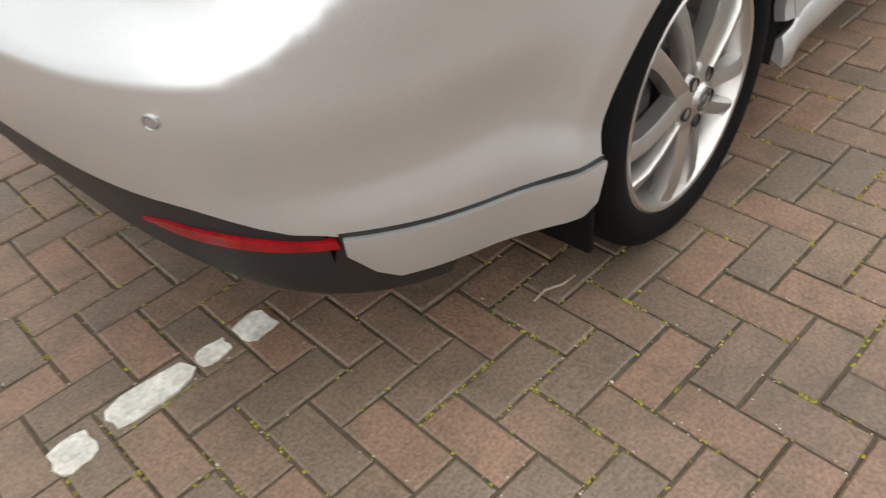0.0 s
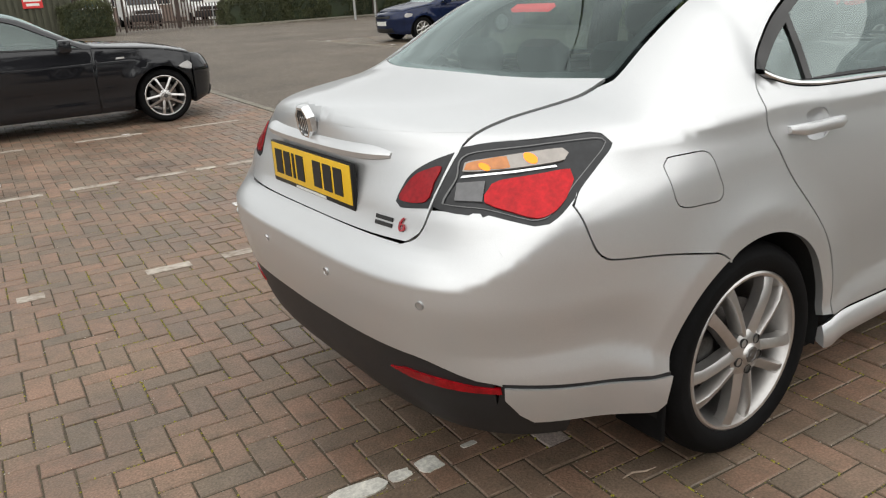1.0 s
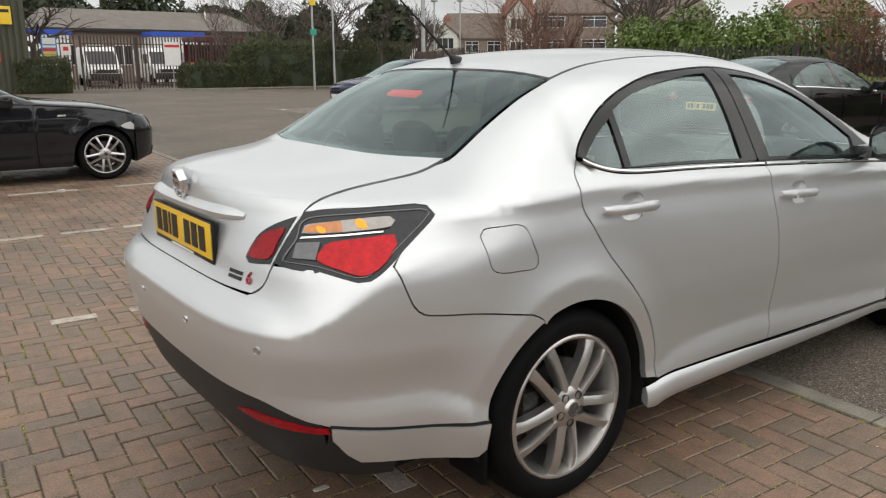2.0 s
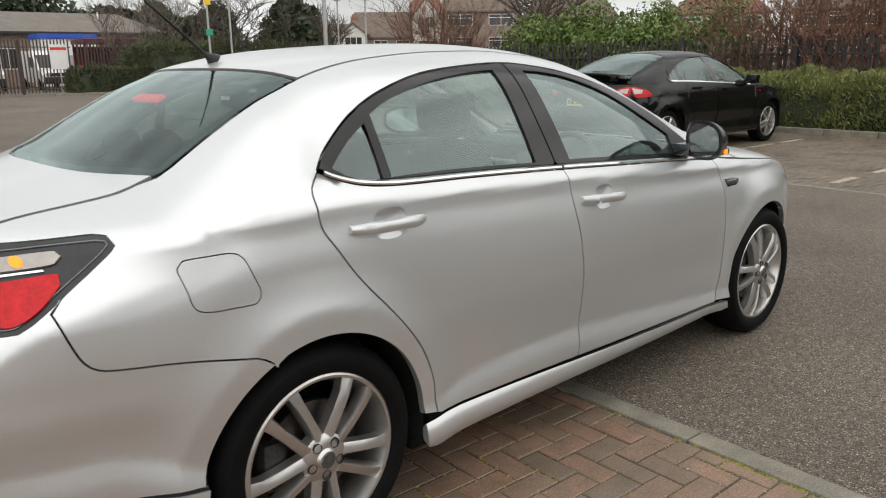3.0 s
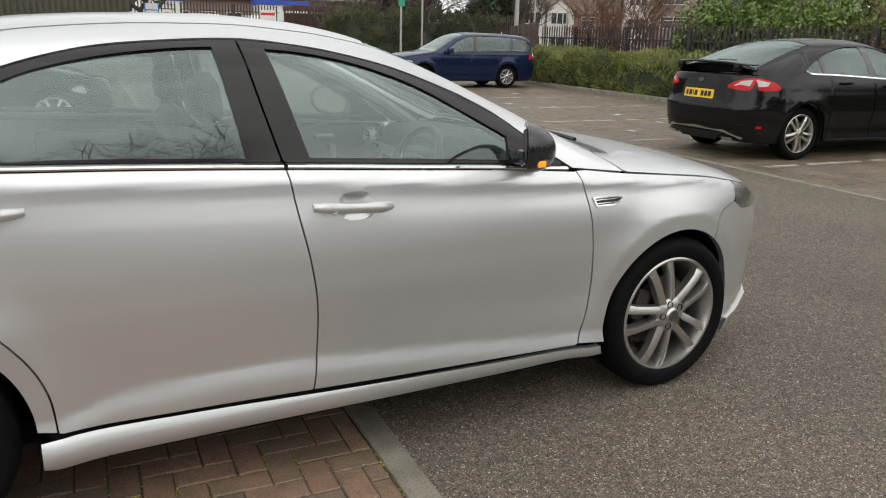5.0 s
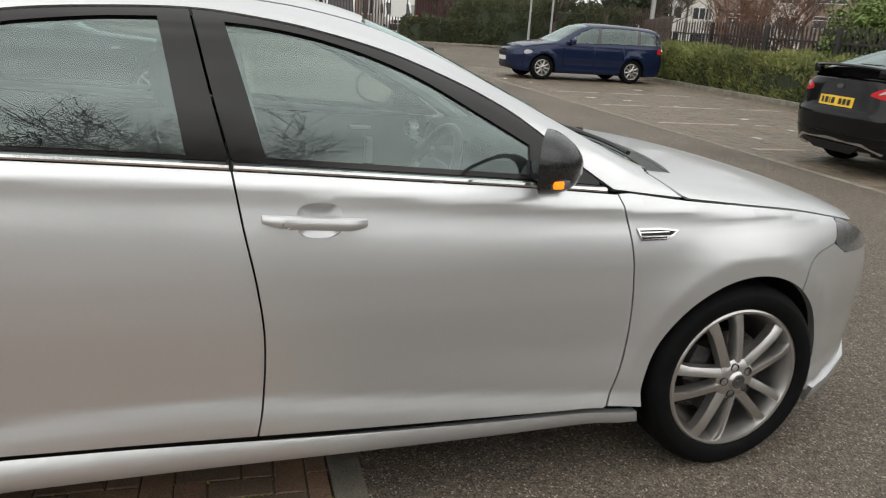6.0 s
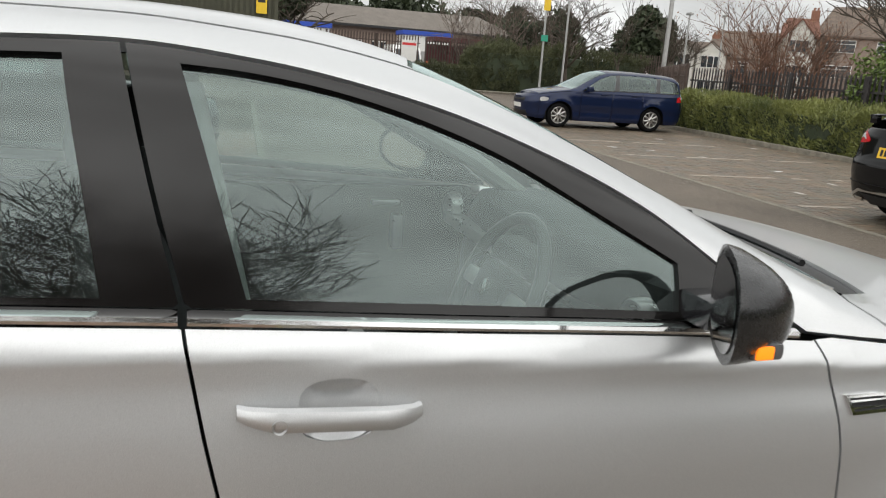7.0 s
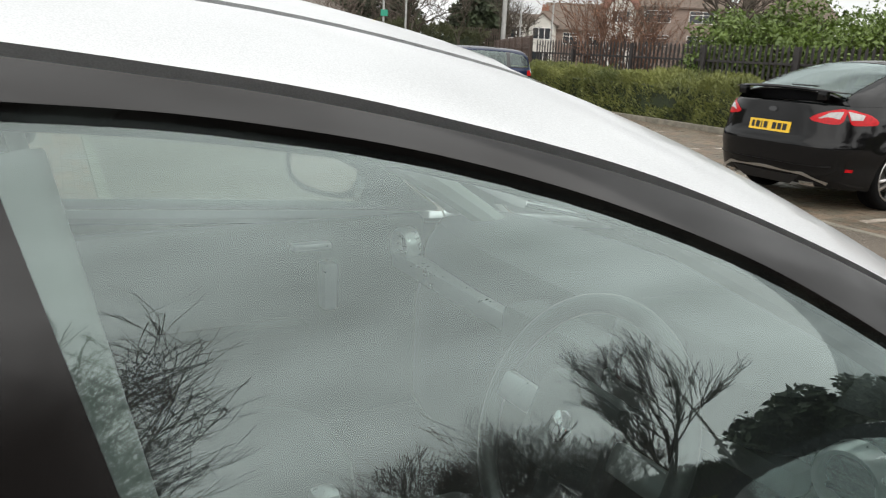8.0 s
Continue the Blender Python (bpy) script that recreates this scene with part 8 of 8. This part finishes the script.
# ---- herringbone paving, brick by brick ----
def brick_material(name, joined, cast=(1, 1, 1)):
    m, n, l, b = shader(name)
    tc = n.new("ShaderNodeTexCoord")
    src = n.new("ShaderNodeNewGeometry") if joined else n.new("ShaderNodeObjectInfo")
    rand = src.outputs["Random Per Island"] if joined else src.outputs["Random"]
    cr = n.new("ShaderNodeValToRGB")
    e = cr.color_ramp.elements
    tones = ((0.0, (0.165, 0.125, 0.090)), (0.25, (0.196, 0.137, 0.096)), (0.45, (0.226, 0.145, 0.100)), (0.62, (0.183, 0.132, 0.092)), (0.8, (0.210, 0.148, 0.103)), (1.0, (0.246, 0.147, 0.099)))
    for k, (at, c) in enumerate(tones):
        stop = e[0] if k == 0 else e[1] if k == len(tones) - 1 else e.new(at)
        stop.position, stop.color = at, (*[v * w for v, w in zip(c, cast)], 1)
    l.new(rand, cr.inputs[0])
    geo = n.new("ShaderNodeNewGeometry")
    big, fine = n.new("ShaderNodeTexNoise"), n.new("ShaderNodeTexNoise")
    big.inputs["Scale"].default_value, big.inputs["Detail"].default_value = 1.7, 5
    fine.inputs["Scale"].default_value, fine.inputs["Detail"].default_value = 130, 4
    l.new(geo.outputs["Position"], big.inputs["Vector"])
    l.new(geo.outputs["Position"], fine.inputs["Vector"])
    mx = n.new("ShaderNodeMix")
    mx.data_type, mx.blend_type = "RGBA", "MULTIPLY"
    mx.inputs["Factor"].default_value = 1.0
    dirt = n.new("ShaderNodeMapRange")
    dirt.inputs["From Min"].default_value, dirt.inputs["From Max"].default_value, dirt.inputs["To Min"].default_value, dirt.inputs["To Max"].default_value = 0.3, 0.7, 0.72, 1.22
    l.new(big.outputs["Fac"], dirt.inputs["Value"])
    spk = n.new("ShaderNodeMapRange")
    spk.inputs["From Min"].default_value, spk.inputs["From Max"].default_value, spk.inputs["To Min"].default_value, spk.inputs["To Max"].default_value = 0.3, 0.72, 0.7, 1.35
    l.new(fine.outputs["Fac"], spk.inputs["Value"])
    both = n.new("ShaderNodeMath")
    both.operation = "MULTIPLY"
    l.new(dirt.outputs[0], both.inputs[0])
    l.new(spk.outputs[0], both.inputs[1])
    # grime in blotches a hand wide, brown-green over the fired clay
    blot_tex, grime, soil = n.new("ShaderNodeTexNoise"), n.new("ShaderNodeMapRange"), n.new("ShaderNodeMix")
    blot_tex.inputs["Scale"].default_value, blot_tex.inputs["Detail"].default_value, blot_tex.inputs["Roughness"].default_value = 11.0, 6.0, 0.65
    l.new(geo.outputs["Position"], blot_tex.inputs["Vector"])
    grime.inputs["From Min"].default_value, grime.inputs["From Max"].default_value, grime.inputs["To Min"].default_value, grime.inputs["To Max"].default_value = 0.42, 0.68, 0.0, 0.62
    l.new(blot_tex.outputs["Fac"], grime.inputs["Value"])
    soil.data_type = "RGBA"
    soil.inputs["B"].default_value = (0.112, 0.086, 0.058, 1)
    l.new(grime.outputs[0], soil.inputs["Factor"])
    l.new(cr.outputs[0], soil.inputs["A"])
    l.new(soil.outputs["Result"], mx.inputs["A"])
    l.new(both.outputs[0], mx.inputs["B"])
    l.new(mx.outputs["Result"], b.inputs["Base Color"])
    rr = n.new("ShaderNodeMapRange")
    rr.inputs["From Min"].default_value, rr.inputs["From Max"].default_value, rr.inputs["To Min"].default_value, rr.inputs["To Max"].default_value = 0.3, 0.7, 0.36, 0.72
    l.new(big.outputs["Fac"], rr.inputs["Value"])
    l.new(rr.outputs[0], b.inputs["Roughness"])
    bp = n.new("ShaderNodeBump")
    bp.inputs["Strength"].default_value, bp.inputs["Distance"].default_value = 0.7, 0.003
    l.new(fine.outputs["Fac"], bp.inputs["Height"])
    l.new(bp.outputs[0], b.inputs["Normal"])
    return m


BRICK_ONE = brick_material("paving_brick", False)
BRICK_ALL = brick_material("paving_bricks", True)
BRICK_BROWN = brick_material("brown_paving_bricks", True, (0.72, 0.86, 0.88))


def brick_verts(cx, cy, lx, ly, z, tilt, turn):
    """Top and shoulders of a worn brick: eight corners with a chamfered rim."""
    out = []
    ca, sa = math.cos(turn), math.sin(turn)
    for k, zz in ((0.5, -0.02), (0.5, -0.0032), (0.465, 0.0)):
        for sx, sy in ((-1, -1), (1, -1), (1, 1), (-1, 1)):
            rim = 1 if k == 0.5 else 0
            x, y = sx * (lx / 2 - (0 if rim else 0.004)), sy * (ly / 2 - (0 if rim else 0.004))
            out.append((cx + ca * x - sa * y, cy + sa * x + ca * y, z + zz + tilt[0] * x + tilt[1] * y))
    return out


BRICK_FACES = [(8, 9, 10, 11)] + [(r * 4 + i, r * 4 + (i + 1) % 4, r * 4 + 4 + (i + 1) % 4, r * 4 + 4 + i) for r in (0, 1) for i in range(4)]
rnd = random.Random(11)
P = 0.0985
paving = [o for o in bpy.data.objects if o.name.startswith("pavement")][0]
shared = []
for v in range(6):
    me = bpy.data.meshes.new("brick")
    me.from_pydata(brick_verts(0, 0, 2 * P - 0.0065, P - 0.0065, 0, (rnd.gauss(0, 0.006), rnd.gauss(0, 0.01)), 0), [], BRICK_FACES)
    me.materials.append(BRICK_ONE)
    shared.append(me)
verts, faces = [], []
edges = []
OFF_U, OFF_V = -1.0955, -0.447


def cut_brick(u, turn, lo, hi):
    """A brick trimmed to end at a kerb: its middle and its length across the kerb, or none."""
    half = P if turn == 0 else P / 2
    a, b = max(lo, u - half), min(hi, u + half)
    return ((a + b) / 2, b - a) if b - a > 0.03 else (None, 0)


count = 0
for j in range(-138, 130):
    for i in range(-118, 26):
        m = (i + j) % 4
        if m == 0:
            cx, cy, turn = (i + 1) * P, (j + 0.5) * P, 0.0
        elif m == 2:
            cx, cy, turn = (i + 0.5) * P, (j + 1) * P, math.pi / 2
        else:
            continue
        u, v = cx + OFF_U, cy + OFF_V
        u, span = cut_brick(u, turn, -11.9, KERB_IN - 0.002)
        if u is None or v > 12 or v < -13.8:
            continue
        z = rnd.gauss(0, 0.0012)
        if -3.2 < u and -3.4 < v < 4.5:
            edges.append((u, v, turn))
        whole = span > (1.99 * P if turn == 0 else 0.99 * P)
        if whole and -2.3 < u < -0.05 and -1.95 < v < 0.72 and count < 300:
            o = new("brick", shared[rnd.randrange(6)])
            o.matrix_basis = SITE @ pose(u, v, z, 0, 0, math.degrees(turn) + rnd.gauss(0, 0.5) + rnd.choice((0, 180)))
            o.parent = paving
            o.matrix_parent_inverse = SITE.inverted()
            count += 1
        else:
            k = len(verts)
            size = (span, P) if turn == 0 else (2 * P, span)
            verts += brick_verts(u, v, size[0] - 0.0065, size[1] - 0.0065, z, (rnd.gauss(0, 0.006), rnd.gauss(0, 0.01)), turn + rnd.gauss(0, 0.008 if whole else 0.002))
            faces += [tuple(k + q for q in f) for f in BRICK_FACES]
def brick_field(verts, faces, under, mat, label):
    me = bpy.data.meshes.new("brick_field")
    me.from_pydata(verts, [], faces)
    me.materials.append(mat)
    o = new("brick_field", me)
    o.parent = under
    return tagged(o, label, kind="stuff")


brick_field(verts, faces, paving, BRICK_ALL, "red and brown herringbone paving bricks")
# the far bays, laid in the same bond
verts, faces = [], []
for j in range(-40, 208):
    for i in range(76, 134):
        m = (i + j) % 4
        if m not in (0, 2):
            continue
        u, v, turn = ((i + 1) * P, (j + 0.5) * P, 0.0) if m == 0 else ((i + 0.5) * P, (j + 1) * P, math.pi / 2)
        u, span = cut_brick(u, turn, BAY_FAR + 0.002, KERB_FAR - 0.002)
        if u is not None:
            k = len(verts)
            size = (span, P) if turn == 0 else (2 * P, span)
            verts += brick_verts(u, v, size[0] - 0.008, size[1] - 0.008, 0.002 + rnd.gauss(0, 0.0014), (rnd.gauss(0, 0.005), rnd.gauss(0, 0.008)), turn + rnd.gauss(0, 0.006))
            faces += [tuple(k + q for q in f) for f in BRICK_FACES]
brick_field(verts, faces, [o for o in bpy.data.objects if o.name.startswith("pavement")][1], BRICK_BROWN, "damp brown herringbone paving bricks")


# ---- moss tufts and grit in the joints ----
def crumbs(name, label, category, mat, spots):
    """Many small uneven lumps as one mesh: spots of (u, v, z, radius, squash)."""
    r_ = random.Random(len(spots))
    vs, fs = [], []
    for u, v, z, r, q in spots:
        k = len(vs)
        a0 = r_.uniform(0, 6.3)
        for i in range(5):
            a, rr = a0 + i * 1.2566, r * r_.uniform(0.65, 1.25)
            vs.append((u + rr * math.cos(a), v + rr * math.sin(a), z))
        vs.append((u + r_.uniform(-0.3, 0.3) * r, v + r_.uniform(-0.3, 0.3) * r, z + r * q))
        vs.append((u, v, z - r * 0.5))
        fs += [(k + i, k + (i + 1) % 5, k + 5) for i in range(5)] + [(k + (i + 1) % 5, k + i, k + 6) for i in range(5)]
    me = bpy.data.meshes.new(name)
    me.from_pydata(vs, [], fs)
    me.materials.append(mat)
    o = new(name, me)
    o.matrix_basis = SITE
    return tagged(o, label, category, kind="stuff")


MOSS = surface("yellow_green_moss", (0.30, 0.27, 0.035), 0.9, vary=0.4, scale=14, grain=200, tint=(0.10, 0.12, 0.02), spec=0.2)
GRIT = surface("pale_grit", (0.42, 0.38, 0.32), 0.85, vary=0.4, scale=30, grain=200, tint=(0.16, 0.14, 0.11))
tufts, stones = [], []
for u, v, turn in edges:
    patchy = math.sin(1.9 * u + 0.6) * math.sin(2.3 * v + 1.1) + 0.5 * math.sin(5.1 * u - 3.7 * v)
    ca, sa = math.cos(turn), math.sin(turn)
    for side in (-1, 1):
        lush = rnd.random() < 0.16 + 0.30 * max(0, patchy)
        for _ in range(rnd.randint(7, 20) if lush else rnd.randint(0, 2)):
            a, b = rnd.uniform(-P, P), side * P / 2 + rnd.gauss(0, 0.0028)
            tufts.append((u + ca * a - sa * b, v + sa * a + ca * b, -0.004, rnd.uniform(0.0022, 0.0055), rnd.uniform(0.6, 1.3)))
        for _ in range(rnd.randint(0, 3)):
            a, b = rnd.uniform(-P, P), side * P / 2 + rnd.gauss(0, 0.008)
            stones.append((u + ca * a - sa * b, v + sa * a + ca * b, 0.000, rnd.uniform(0.0012, 0.0034) * (1.7 if rnd.random() < 0.06 else 1), 0.7))
for _ in range(2600):
    v = rnd.uniform(-4.5, 4.5)
    if math.sin(3.1 * v) + 0.6 * math.sin(7.7 * v + 1) + rnd.uniform(-0.8, 0.8) > 0.2:
        tufts.append((KERB_IN + rnd.gauss(-0.001, 0.006), v, -0.003, rnd.uniform(0.0025, 0.0075), rnd.uniform(0.6, 1.3)))
crumbs("moss", "yellow-green moss tufts in the paving joints", "moss", MOSS, tufts)
crumbs("grit", "pale grit scattered along the paving joints", "grit", GRIT, stones)
bm = bmesh.new()
tube(bm, [(-0.055, -0.01, 0), (-0.02, 0.004, 0.003), (0.02, 0.0, 0.002), (0.06, 0.012, 0.0)], [0.002, 0.0035, 0.003, 0.0012], 6)
finish("twig", bm, surface("dry_twig", (0.40, 0.31, 0.24), 0.8, vary=0.3), None, "short dry twig lying on the paving", category="twig", at=pose(-0.33, -0.79, 0.006, 0, 0, -22))
